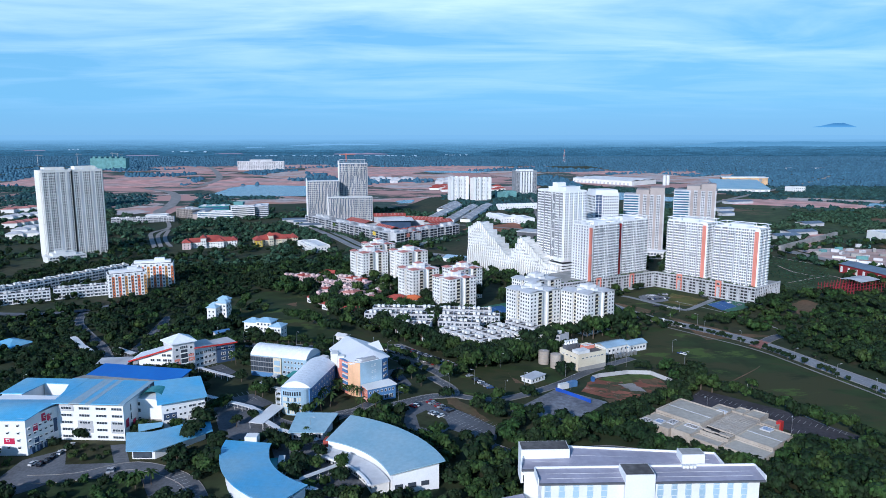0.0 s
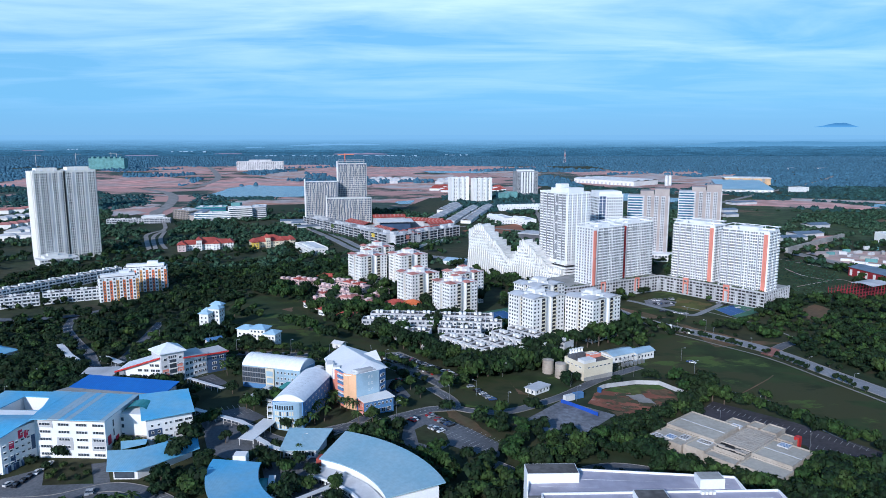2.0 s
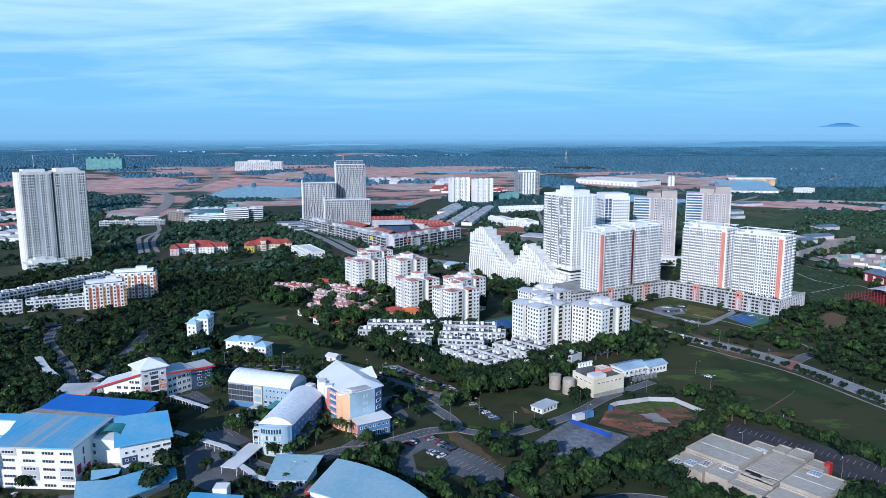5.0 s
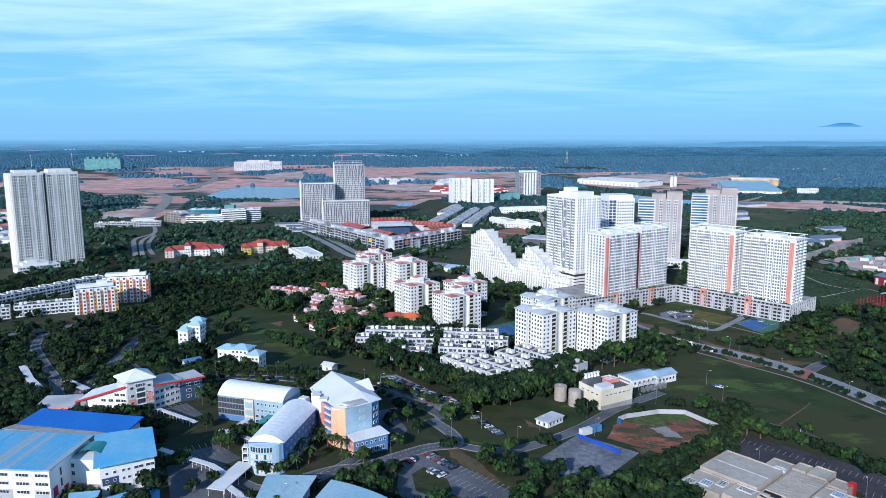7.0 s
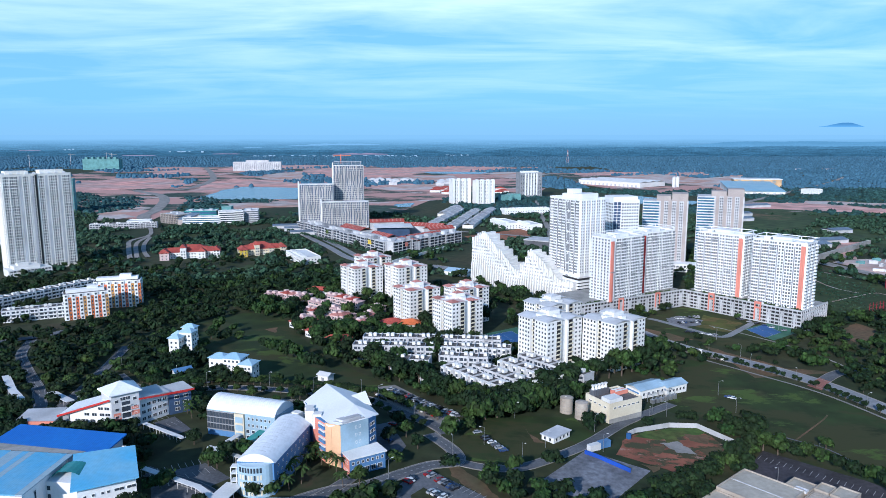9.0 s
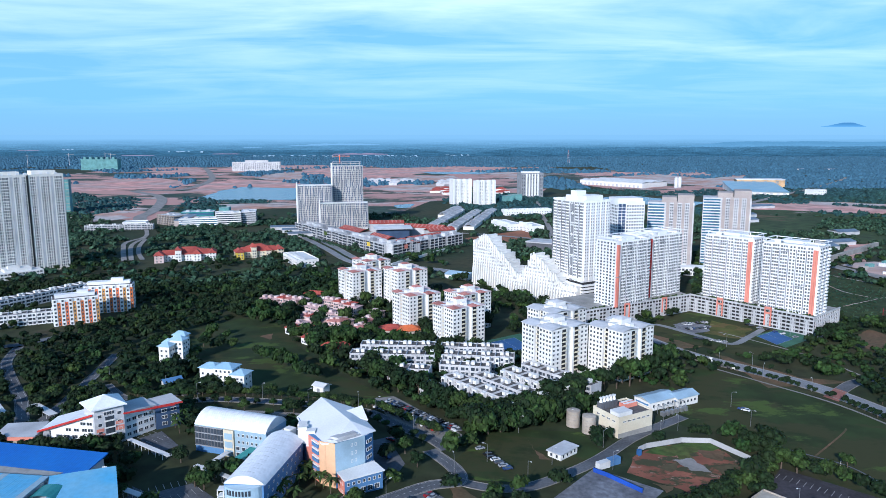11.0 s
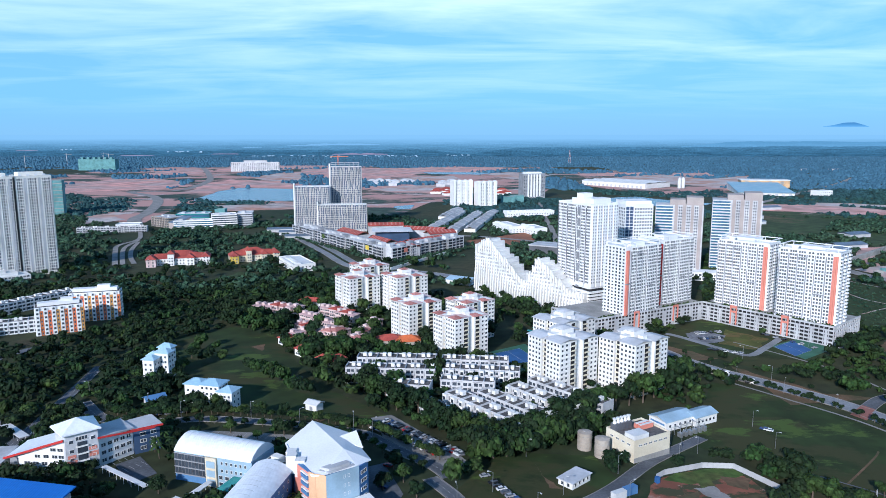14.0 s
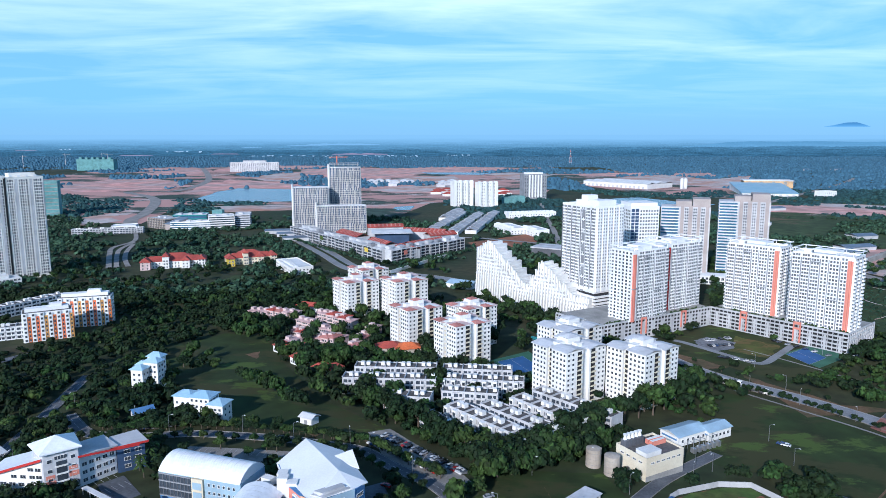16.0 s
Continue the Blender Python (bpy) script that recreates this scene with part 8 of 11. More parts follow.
# black strip on the wall face in place of a shaded slot
g = Geo(); g.box(35.0, -0.25, 4, 37.2, 0.0, LH - 1); g.box(36.6, -0.5, 4, 37.0, 0, LH)
part("slot_shade", g, "dark", lt, "full height black strip that paints a slot's shade")
# grey strips put the shade of window recesses into colour
g = Geo()
for x0 in (18.5, 30.5, 46.0, 60.5):
    g.box(x0, -0.15, 5, x0 + 2.6, 0, LH - 2)
part("shaded_strip", g, "ltgrey", lt, "grey strip that paints the shade of a window recess")
rng = random.Random(3)
for i, (x0, x1) in enumerate(((1.5, 8), (8.5, 17), (22, 29), (38.5, 45), (49.5, 59.5), (64, 73))):
    zs = 8.0 + 3 * (i % 2)
    while zs < LH - 10:
        g = Geo()
        for q in ((x0, zs, x1, zs + 0.3), (x0, zs + 8.75, x1, zs + 9.05), (x0, zs + 0.3, x0 + 0.28, zs + 8.75), (x1 - 0.28, zs + 0.3, x1, zs + 8.75)):
            g.box(q[0], -0.45, q[1], q[2], 0, q[3])
        part("bay_frame", g, "bright", lt, "white frame round three storeys")
        zs += 12.4
zz = [3.5 + (LH - 5) / LF * k for k in range(LF)]
windows(lt, 74, 22, "f", [4.8, 11.9, 16, 19.8, 25.3, 31.8, 33.6, 41.7, 47.3, 53, 57.8, 61.8, 67.5, 71.8], zz, 1.6, 2.1, "plain", 20)
windows(lt, 74, 22, "f", [2.8, 6.8, 9.8, 14, 23.3, 27.5, 39.6, 43.8, 50.8, 55.3, 65.4, 69.7], zz, 1.2, 1.8, "pale", 8)
windows(lt, 75.2, 22, "l", spaced(1, 21, 7), zz, 1.3, 1.5, "plain", 0)
g = Geo()
for k in range(LF):
    g.box(-2.0, 3, zz[k] - 0.8, -1.2, 7, zz[k] + 0.2), g.box(-2.0, 14, zz[k] - 0.8, -1.2, 18, zz[k] + 0.2)
tagged(part("side_balcony", g, "bright", lt), kind="stuff")
g = Geo()
for i in range(9):
    g.box(1 + 8 * i, -0.4, LH, 4 + 8 * i, 0.4, LH + 1.8)
part("parapet_block", g, "bright", lt)
pod = thing("tower_podium", "white terraced podium at the tower's foot", "podium", -438.0, 760.0, 45.0)
clear_rect(-438, 760, 45, 40, 22)
g = Geo(); g.box(0, 0, -2, 40, 20, 7); g.box(6, 4, 7, 30, 18, 10); g.box(10, 6, 10, 20, 14, 12.5)
part("wall", g, "white", pod)
windows(pod, 40, 20, "f", spaced(1, 39, 12), [1.5, 4.6], 2.2, 1.6)
windows(pod, 40, 20, "r", spaced(1, 19, 6), [1.5, 4.6], 2.2, 1.6)

CLEAR.append([(-361.5, 530.7), (-365.8, 558.8), (-321.8, 563.6), (-288.2, 592.4), (-242.7, 629.2), (-243.1, 609.7), (-279.9, 574.7), (-312.9, 547.5), (-343.3, 537.4)])
CLEAR.append([(-381.8, 569.0), (-332.3, 578.3), (-350.8, 611.7), (-395.3, 589.9)])
CLEAR.append([(-375.3, 559.0), (-327.5, 574.0), (-299.5, 610.9), (-262.3, 652.7), (-253.3, 629.4), (-284.0, 583.4), (-318.4, 557.5)])
# white terraces and the orange-banded apartment block
for x, y, a, n, uw in ((-406.0, 552.0, 62.5, 25, 7.0), (-371.0, 566.0, 30.0, 6, 6.3), (-337.0, 587.5, 27.0, 7, 6.2)):
    terrace(x, y, a, n, uw, 10, 8.8, "white three storey terrace with balconies below the tower", "bright")


def banded_block(x, y, ang, w, d, h, floors, label):
    t = thing("apartment_block", label, "apartment block", x, y, ang)
    clear_rect(x, y, ang, w, d)
    g = Geo(); g.box(0, 0.8, -2, w, d, h)
    n = max(4, int(w / 5))
    part("wall", g, "bright", t)
    for i in range(n):
        g = Geo(); g.box(w * (i + 0.1) / n, 0, -2, w * (i + 0.62) / n, 0.78, h - 0.8 * (i % 2))
        part("bay", g, "bright", t)
    for q in ((2, 4, h, w - 2, d - 3, h + 2.4), (w * 0.55, 5, h + 2.4, w * 0.8, d - 4, h + 4.6)):
        g = Geo(); g.box(*q)
        part("roof_house", g, "bright", t)
    for i in range(n):
        g = Geo(); g.box(w * (i + 0.64) / n, 0.3, 0, w * (i + 1.06) / n, 0.85, h - 2.6)
        part("colour_band", g, ("deeporange", "orange", "ochre")[i % 3], t, "orange rendered bay")
    zs = [0.8 + h / floors * k for k in range(floors)]
    windows(t, w, d, "f", [w * (i + 0.36) / n for i in range(n)], zs, 1.4, 1.5, "plain", 60)
    windows(t, w, d, "f", [w * (i + 0.85) / n for i in range(n)], zs[:-1], 0.9, 1.5, "plain", 0, (0, 0.3))
    windows(t, w, d, "l", spaced(1, d - 1, 5), zs, 1.4, 1.4, "plain", 0)
    windows(t, w, d, "r", spaced(1, d - 1, 4), zs, 1.4, 1.4, "plain", 0)
    g = Geo(); g.box(0.5, 1.2, h, w - 0.5, d - 0.5, h + 0.1)
    part("flat_roof", g, "roofgrey", t)


(ax, ay), (bx, by) = [(-291.8, 593.1), (-288.4, 632.0)][:]
banded_block(ax, ay, 30.0, 31, 14, 20.5, 7, "white apartment block with orange bands and stepped roof")
banded_block(bx, by, 16.0, 36, 14, 22.5, 7, "white apartment block with orange bands behind the terraces")

# red-roofed schools, white flat block
def red_school(x, y, ang, w, d, h, wall, end, label):
    t = simple_block("school_building", label, "school", x, y, ang, w, d, h, wall, "hip", "redtile", int(w / 3.2), 3.4, limit=40, rise=4.5)
    for i, (u, wd, y0, y1, dh) in enumerate(((0.0, 0.15, -9, d * 0.7, 1.0), (0.33, 0.10, -4, d * 0.6, 5.5), (0.62, 0.13, -6, d * 0.5, 1.0), (0.88, 0.12, -8, d * 0.7, 1.8), (0.30, 0.45, d + 0.5, d + 15, 1.5))):
        x0, x1 = u * w, (u + wd) * w
        g = Geo(); g.box(x0, y0, -2, x1, y1, h + dh)
        part("gabled_bay", g, end if i == 0 else wall, t)
        g = Geo(); g.hip(x0, y0, x1, y1, h + dh + 0.2, 3.6, 0.9)
        part("bay_roof", g, "redtile", t)
        if i < 4:
            windows(t, x1 - x0, y1 - y0, "f", spaced(0.5, x1 - x0 - 0.5, 2), [1.0, 4.4, 7.6], 1.5, 1.5, "plain", 6, (x0, y0))


red_school(-328.0, 866.0, 16.0, 66, 17, 7.5, "white", "palepink", "white school with red hipped roofs among trees")
red_school(-243.0, 888.0, 24.0, 54, 17, 7.5, "cream", "yellow", "yellow and white school with red roofs")
t = simple_block("shop_row", "long white flat-roofed shop row", "shops", *[(-186.7, 882.6)][0], -62.0, 58, 24, 7.5, "white", "flat", "whiteroof", 16, limit=40)
g = Geo()
for i in range(9):
    g.box(4 + 6 * i, 4, 7.6, 7 + 6 * i, 9, 9.4)
part("roof_box", g, "whiteroof", t)

# office park
def office(label, x, y, ang, w, d, h, wall, roof, floors, ribbon="glass"):
    """Office block with set-back ribbon windows, slab edges and rooftop plant."""
    t = simple_block("office_block", label, "office", x, y, ang, w, d, h, wall, "flat", roof, 0, group="office park")
    fh = h / floors
    for k in range(floors):
        g = Geo(); g.box(0.5, -0.15, k * fh + 1.0, w - 0.5, 0, k * fh + fh - 0.7)
        part("ribbon_window", g, ribbon, t)
        g = Geo(); g.box(w, 0.5, k * fh + 1.0, w + 0.15, d - 0.5, k * fh + fh - 0.7)
        part("ribbon_window", g, ribbon, t)
        g = Geo(); g.box(-0.4, -0.9, k * fh + fh - 0.6, w + 0.4, 0, k * fh + fh - 0.1)
        part("sunshade", g, wall, t)
    for i in range(max(1, int(w / 16))):
        g = Geo(); g.box(6 + 16 * i, d * 0.4, h, 12 + 16 * i, d * 0.75, h + 2.4)
        part("roof_plant", g, "ltgrey", t)
    return t


office("long white office wing with blue ribbon windows", -416.0, 1172.0, 11.0, 58, 22, 12.5, "white", "whiteroof", 4, "blueglass")
office("tall white office block with deep sunshades", -361.0, 1183.0, 20.0, 38, 30, 20.0, "white", "whiteroof", 6)
office("white stair and office wing at the car park end", -329.0, 1206.0, 12.0, 24, 40, 20.0, "offwhite", "whiteroof", 6)
office("glazed pavilion with a broad white roof", -432.0, 1222.0, 11.0, 52, 36, 17.0, "teal", "whiteroof", 3, "blueglass")
t = office("curved brown and beige office front", -467.0, 1214.0, -36.0, 46, 34, 15.0, "tank", "ltgrey", 4)
for i in range(10):
    g = Geo(); g.box(1 + 4.5 * i, -1.4, -1, 1.9 + 4.5 * i, -0.2, 16)
    part("fin", g, "tan", t, "tall tan fin")
g = Geo(); g.prism([(48, -2), (70, -2), (70, 26), (48, 26)], [9, 9, 17, 17], [9.6, 9.6, 17.6, 17.6])
part("sloping_roof", g, "bluesteel", t, "slate grey sloping roof")
g = Geo(); g.prism([(48.4, -1), (69, -1), (69, 25), (48.4, 25)], -1, [9, 9, 16.9, 16.9])
part("wing_wall", g, "tan", t)
t = simple_block("building_shell", "stair core wrapped in teal netting", "building site", -372.0, 1232.0, 4.0, 16, 16, 24, "greennet", "flat", "concrete", 0)

# twin concrete towers with vertical fins
def finned_tower(x, y, ang, w, d, h, label, lift=0.0):
    t = thing("finned_tower", label, "tower block", x, y, ang, group="finned towers")
    clear_rect(x, y, ang, w, d)
    g = Geo(); g.box(0, 0, -2, w, d, h)
    part("wall", g, "bright", t)
    g = Geo(); g.box(-1.0, -1.6, -2, 0.8, d, h + 4)
    part("end_fin", g, "bright", t, "broad white end fin")
    fin, pane, rng = Geo(), Geo(), random.Random(int(w * 10))
    n = int(w / 2.5)
    pane.box(0.9, -0.2, 3, w - 0.3, 0, h - 1), pane.box(w, 1, 3, w + 0.2, d - 1, h - 1)
    for i in range(n):
        u, k = 1.2 + (w - 2.2) * i / n, -rng.random() * 5
        while k < h - 2:
            e = min(h + 0.4, k + rng.choice((6.6, 9.9, 13.2)))
            o = rng.choice((0.0, 0.0, 0.9))
            fin.box(u + o, -1.4, max(0, k), u + o + 1.0, -0.2, e - 0.3)
            k = e
    for i in range(int(d / 2.5)):
        fin.box(w + 0.2, 1 + 2.5 * i, 2, w + 1.2, 2 + 2.5 * i, h)
    for k in range(int(h / 3.3)):
        fin.box(0.8, -0.7, k * 3.3, w, -0.2, k * 3.3 + 0.7)
    tagged(part("fin", fin, "warmgrey", t, "staggered pale concrete fins"), kind="stuff")
    tagged(part("window_pane", pane, "navy", t, "blue grey panes behind the fins"), kind="stuff")
    return t


finned_tower(-226.0, 1154.0, 10.0, 52, 20, 67, "concrete tower with staggered fins beside the shops")
tc = finned_tower(-178.0, 1190.0, 8.0, 48, 20, 95, "tallest finned tower with a crane on its roof")
finned_tower(-189.0, 1140.0, 9.0, 72, 18, 41, "lower finned block joined to the towers")
g = Geo()
for i in range(7):
    g.box(2 + 7 * i, 2, 95, 2.5 + 7 * i, 2.5, 101), g.box(2 + 7 * i, 17, 95, 2.5 + 7 * i, 17.5, 101)
g.box(2, 2, 98, 46, 18, 98.4), g.box(2, 2, 100.6, 46, 18, 101)
part("roof_scaffold", g, "ltgrey", tc)
crane = thing("tower_crane", "orange tower crane on the unfinished roof", "crane", -166.0, 1200.0, 8.0, 97.0)
g = Geo(); g.box(-0.6, -0.6, 0, 0.6, 0.6, 15)
part("mast", g, "orange", crane)
g = Geo(); g.box(-12, -0.4, 12.5, 16, 0.4, 13.3)
part("jib", g, "orange", crane)
g = Geo(); g.box(-12, -1, 11, -9, 1, 13)
part("counterweight", g, "concrete", crane)

# shopping centre: stepped shop units round courts with red striped roofs
sc = thing("shopping_centre", "stepped white shopping centre with red striped roofs", "shopping centre", -120.0, 1010.0)
CLEAR.append([(-232, 1120), (-70, 896), (-50, 892), (34, 990), (40, 1130), (-120, 1190)])
def shop_unit(ax, ay, bx, by, n, seed):
    ang = math.atan2(by - ay, bx - ax)
    ln = math.hypot(bx - ax, by - ay)
    rr = random.Random(seed)
    for i in range(n):
        m = pose(ax + 120 + (bx - ax) * i / n, ay - 1010 + (by - ay) * i / n, 0, 0, 0, math.degrees(ang))
        w = ln / n
        h = 13 + rr.random() * 2
        g = Geo(); g.box(0.5, 1.5 * (i % 2), -1, w - 0.4, 24, h); g.box(w * 0.15, 5, h, w * 0.5, 11, h + 3.2); g.box(w * 0.6, 9, h, w * 0.9, 15, h + 2.4)
        gal = Geo()
        for k in range(4):
            gal.box(0, -1.8 + 1.5 * (i % 2), k * 3.5 + 3.0, w - 0.6, 0.0 + 1.5 * (i % 2), k * 3.5 + 3.5)
        for u in (0.1, w * 0.48, w - 1.0):
            gal.box(u, -1.6 + 1.5 * (i % 2), -1, u + 0.5, -1.2 + 1.5 * (i % 2), h + 0.6)
        part("gallery_frame", gal, "offwhite", sc, "pale gallery frame", at=m)
        part("shop_unit", g, ("ltgrey", "grey", "offwhite")[(i * 7 + seed) % 3], sc, at=m)
        for k in range(4):
            g = Geo(); g.box(0.8, -0.12 + 1.5 * (i % 2), k * 3.5 + 0.2, w - 0.8, 0.0 + 1.5 * (i % 2), k * 3.5 + 2.95)
            part("shop_glazing", g, "glass", sc, at=m)
        if rr.random() < 0.22:
            g = Geo(); g.box(w * 0.25, -2.0 + 1.5 * (i % 2), 7, w * 0.6, -1.8 + 1.5 * (i % 2), 12)
            part("banner", g, rr.choice(("yellow", "salmon", "bluewall", "lush")), sc, "coloured shop banner", at=m)
shop_unit(-222, 1122, -72, 908, 11, 1)
shop_unit(-62, 903, 24, 1000, 8, 2)
for x, y, a, w, d, h in ((-150, 1072, -56, 60, 20, 12), (-100, 1000, -56, 46, 18, 11), (-62, 950, -56, 30, 18, 11), (-40, 958, 48, 60, 20, 11), (-60, 1085, -20, 60, 20, 12), (-110, 1110, 10, 50, 18, 13), (-20, 1040, 30, 40, 18, 11)):
    m = pose(x + 120, y - 1010, 0, 0, 0, a)
    g = Geo(); g.box(0, 0, -1, w, d, h)
    part("court_wall", g, "navy" if w == 60 and d == 20 and a == 48 else "ltgrey", sc, at=m)
    g = Geo(); g.gable(0, 0, w, d, h + 0.2, 4.0, 1.0)
    part("red_roof", g, "redtile", sc, "red tiled roof with pale stripes", at=m)
    me = Geo()
    me.gable(0, 0, 0.9, d, h + 0.32, 4.0, 0.6)
    me = me.mesh("roof_stripe", "pinktile")
    for i in range(int(w / 6)):
        part("roof_stripe", me, "", sc, at=m @ pose(3 + 6 * i, 0, 0))
m = pose(-92 + 120, 1035 - 1010, 0, 0, 0, 8)
g = Geo(); g.box(0, 0, -1, 44, 36, 15)
part("atrium_wall", g, "navy", sc, at=m)
g = Geo(); g.hip(-4, -4, 48, 40, 15.4, 2.2, 1.0)
part("atrium_roof", g, "whiteroof", sc, "broad pale atrium roof", at=m)
wall = thing("road_wall", "pale retaining wall beside the avenue", "wall", *[(-58.3, 842.6)][0], 60.0)
g = Geo(); g.box(0, 0, -1, 120, 1.0, 3.2)
part("wall", g, "white", wall)

# far towers, sheds and shops
for x, y, h in ((18.0, 1538.0, 50.0), (68.0, 1534.0, 48.0)):
    t = simple_block("apartment_tower", "far white apartment tower with stepped bays", "tower block", x, y, 18.0, 40, 24, h, "white", "flat", "whiteroof", 9, 3.0, "far white towers", 1.3, 1.4, 30)
    for u in (0.0, 0.3, 0.62, 0.9):
        g = Geo(); g.box(u * 40, -2.5, -1, u * 40 + 4.5, 0.1, h + 2); g.box(u * 40, 0.2, h, u * 40 + 4.0, 8, h + 3)
        part("bay", g, "bright", t)
t = simple_block("apartment_tower", "far grey tower with white central bays", "tower block", 178.0, 1700.0, 14.0, 54, 30, 56, "grey", "flat", "ltgrey", 0)
g = Geo()
for i in range(5):
    g.box(11 + 7 * i, -0.8, 4, 14.5 + 7 * i, 0, 55)
g.box(8, 4, 56, 46, 26, 60)
part("bay", g, "bright", t)
windows(t, 54, 30, "f", spaced(1, 53, 12), [2 + 3.2 * k for k in range(16)], 1.8, 1.6, "plain", 12)
for x, y in [(123.5, 1580.6), (145.5, 1610.2)][:]:
    simple_block("building_shell", "half-built block in green safety net", "building site", x, y, 12.0, 26, 20, 14, "greennet", "flat", "concrete", 0)
for x, y, ln in ((-12.0, 1150.0, 240.0), (18.0, 1128.0, 250.0), (45.0, 1140.0, 260.0), (5.0, 1300.0, 140.0)):
    t = thing("warehouse_row", "long row of grey-roofed houses with white gables", "terraced houses", x, y, 78.0, group="grey roofed rows")
    clear_rect(x, y, 78, ln, 18)
    nn = int(ln / 20)
    for i in range(nn):
        g = Geo(); g.box(20 * i, 0, -1, 20 * i + 19, 17, 5 + (i % 2))
        part("house", g, "white", t)
        g = Geo(); g.gable(20 * i, 0, 20 * i + 19, 17, 5.2 + (i % 2), 3.2, 0.8)
        part("roof", g, "ltgrey", t)
for (x, y), w, d, a in zip([(73.7, 1185.9), (111.4, 1153.7), (110.0, 1334.4)][:], (60, 46, 90), (26, 24, 22), (-70.0, -72.0, 16.0)):
    t = simple_block("shop_row", "white shop house row with flat roofs", "shops", x, y, a, w, d, 9, "bright", "flat", "whiteroof", int(w / 5), limit=30)
    for i in range(int(w / 8)):
        g = Geo(); g.box(8 * i + 1, 3, 9, 8 * i + 5, 8, 11.5)
        part("roof_box", g, "bright", t)
t = simple_block("show_hall", "dark glazed hall with a pale flat roof", "hall", *[(103.1, 957.9)][0], -30.0, 40, 30, 9, "dkgrey", "flat", "ltgrey", 0)
g = Geo(); g.box(-1, -1, 9, 41, 31, 10.4)
part("roof_slab", g, "ltgrey", t)
def long_shed(x, y, ang, w, d, h, wall, roofm, label):
    t = thing("factory_shed", label, "factory", x, y, ang)
    clear_rect(x, y, ang, w, d)
    g = Geo(); g.box(0, 0, -1, w, d, h)
    part("wall", g, wall, t)
    g = Geo()
    for k in range(3):
        g.gable(0, d * k / 3, w, d * (k + 1) / 3, h + 0.3, 3.5, 0.8)
    part("roof", g, roofm, t)
    g = Geo()
    for i in range(int(w / 14)):
        g.box(14 * i + 3, -0.2, 0, 14 * i + 9, 0, h * 0.55)
    part("loading_door", g, "ltgrey", t)
    return t
long_shed(403.0, 2160.0, -50.0, 215, 120, 13, "white", "whiteroof", "long white factory shed with ridged roofs")
t = thing("factory_shed", "huge factory shed with a long sloping blue roof", "factory", 712.0, 1800.0, -14.0)
clear_rect(712.0, 1800.0, -14.0, 124, 200, 30)
g = Geo(); g.prism([(0, 0), (124, 0), (124, 200), (0, 200)], -1, [7, 7, 19, 19])
part("wall", g, "white", t)
g = Geo(); g.prism([(-2, -3), (126, -3), (126, 201), (-2, 201)], [7.0, 7.0, 19.3, 19.3], [7.6, 7.6, 19.9, 19.9])
part("roof", g, "steelblue", t, "long sloping blue sheet roof")
for i in range(8):
    g = Geo(); g.box(6 + 15 * i, -0.3, 0, 13 + 15 * i, 0, 4.5)
    part("loading_door", g, "ltgrey", t)
g = Geo(); g.box(36, 202, -1, 156, 255, 24)
part("tall_bay", g, "panelgold", t, "tall orange panelled bay")
g = Geo(); g.box(34, 201, 24, 158, 257, 26)
part("tall_bay_roof", g, "whiteroof", t)
for i in range(4):
    g = Geo(); g.box(46 + 29 * i, 201.6, 13, 54 + 29 * i, 202, 22)
    part("louvre", g, "concrete", t, "square grey louvre in the orange bay")
for x, y in ((640.0, 2015.0), (652.0, 2022.0)):
    silo = thing("silo", "tall white silo beside the far factory", "silo", x, y, group="factory silos")
    g = Geo(); g.cyl(0, 0, -1, 27, 5.0, n=12); g.cyl(0, 0, 27, 30, 5.0, 1.0, n=12)
    part("shell", g, "whiteroof", silo)
for (x, y), w in zip([(-1517.9, 3013.1), (-1447.2, 3013.1)][:], (75, 80)):
    t = simple_block("building_shell", "towers under construction in green netting", "building site", x, y, 4.0, w, 40, 46, "greennet", "flat", "concrete", 0)
    for i in range(3):
        g = Geo(); g.box(8 + 24 * i, 8, 46, 18 + 24 * i, 30, 54)
        part("core", g, "greennet", t)
t = simple_block("building_shell", "tower under construction wrapped in green netting", "building site", *[(-720.0, 1348.7)][0], 20.0, 36, 30, 62, "greennet", "flat", "concrete", 0)
for k in range(9):
    g = Geo(); g.box(-0.4, -0.5, 6 + 6.4 * k, 36.4, -0.02, 7.2 + 6.4 * k)
    part("floor_edge", g, "concrete", t)
t = simple_block("apartment_slab", "long far white apartment slab", "apartment block", *[(-855.0, 2912.1)][0], 8.0, 190, 36, 36, "offwhite", "flat", "whiteroof", 26, 3.4, limit=60, ww=3.0)
g = Geo(); g.box(50, 4, 36, 140, 30, 44)
part("roof_storey", g, "offwhite", t)
for x, y in [(-1718.0, 3642.8), (-1873.2, 3237.2), (-1824.7, 3496.8), (-1621.3, 3496.7)][:]:
    c = thing("tower_crane", "distant tower crane over the building site", "crane", x, y, 20.0, group="far cranes")
    g = Geo(); g.box(-0.8, -0.8, 0, 0.8, 0.8, 58)
    part("mast", g, "ltgrey", c)
    g = Geo(); g.box(-10, -0.6, 52, 24, 0.6, 53)
    part("jib", g, "concrete", c)
mast = thing("lattice_mast", "red and white lattice mast above the woods", "mast", *[(629.4, 3641.9)][0])
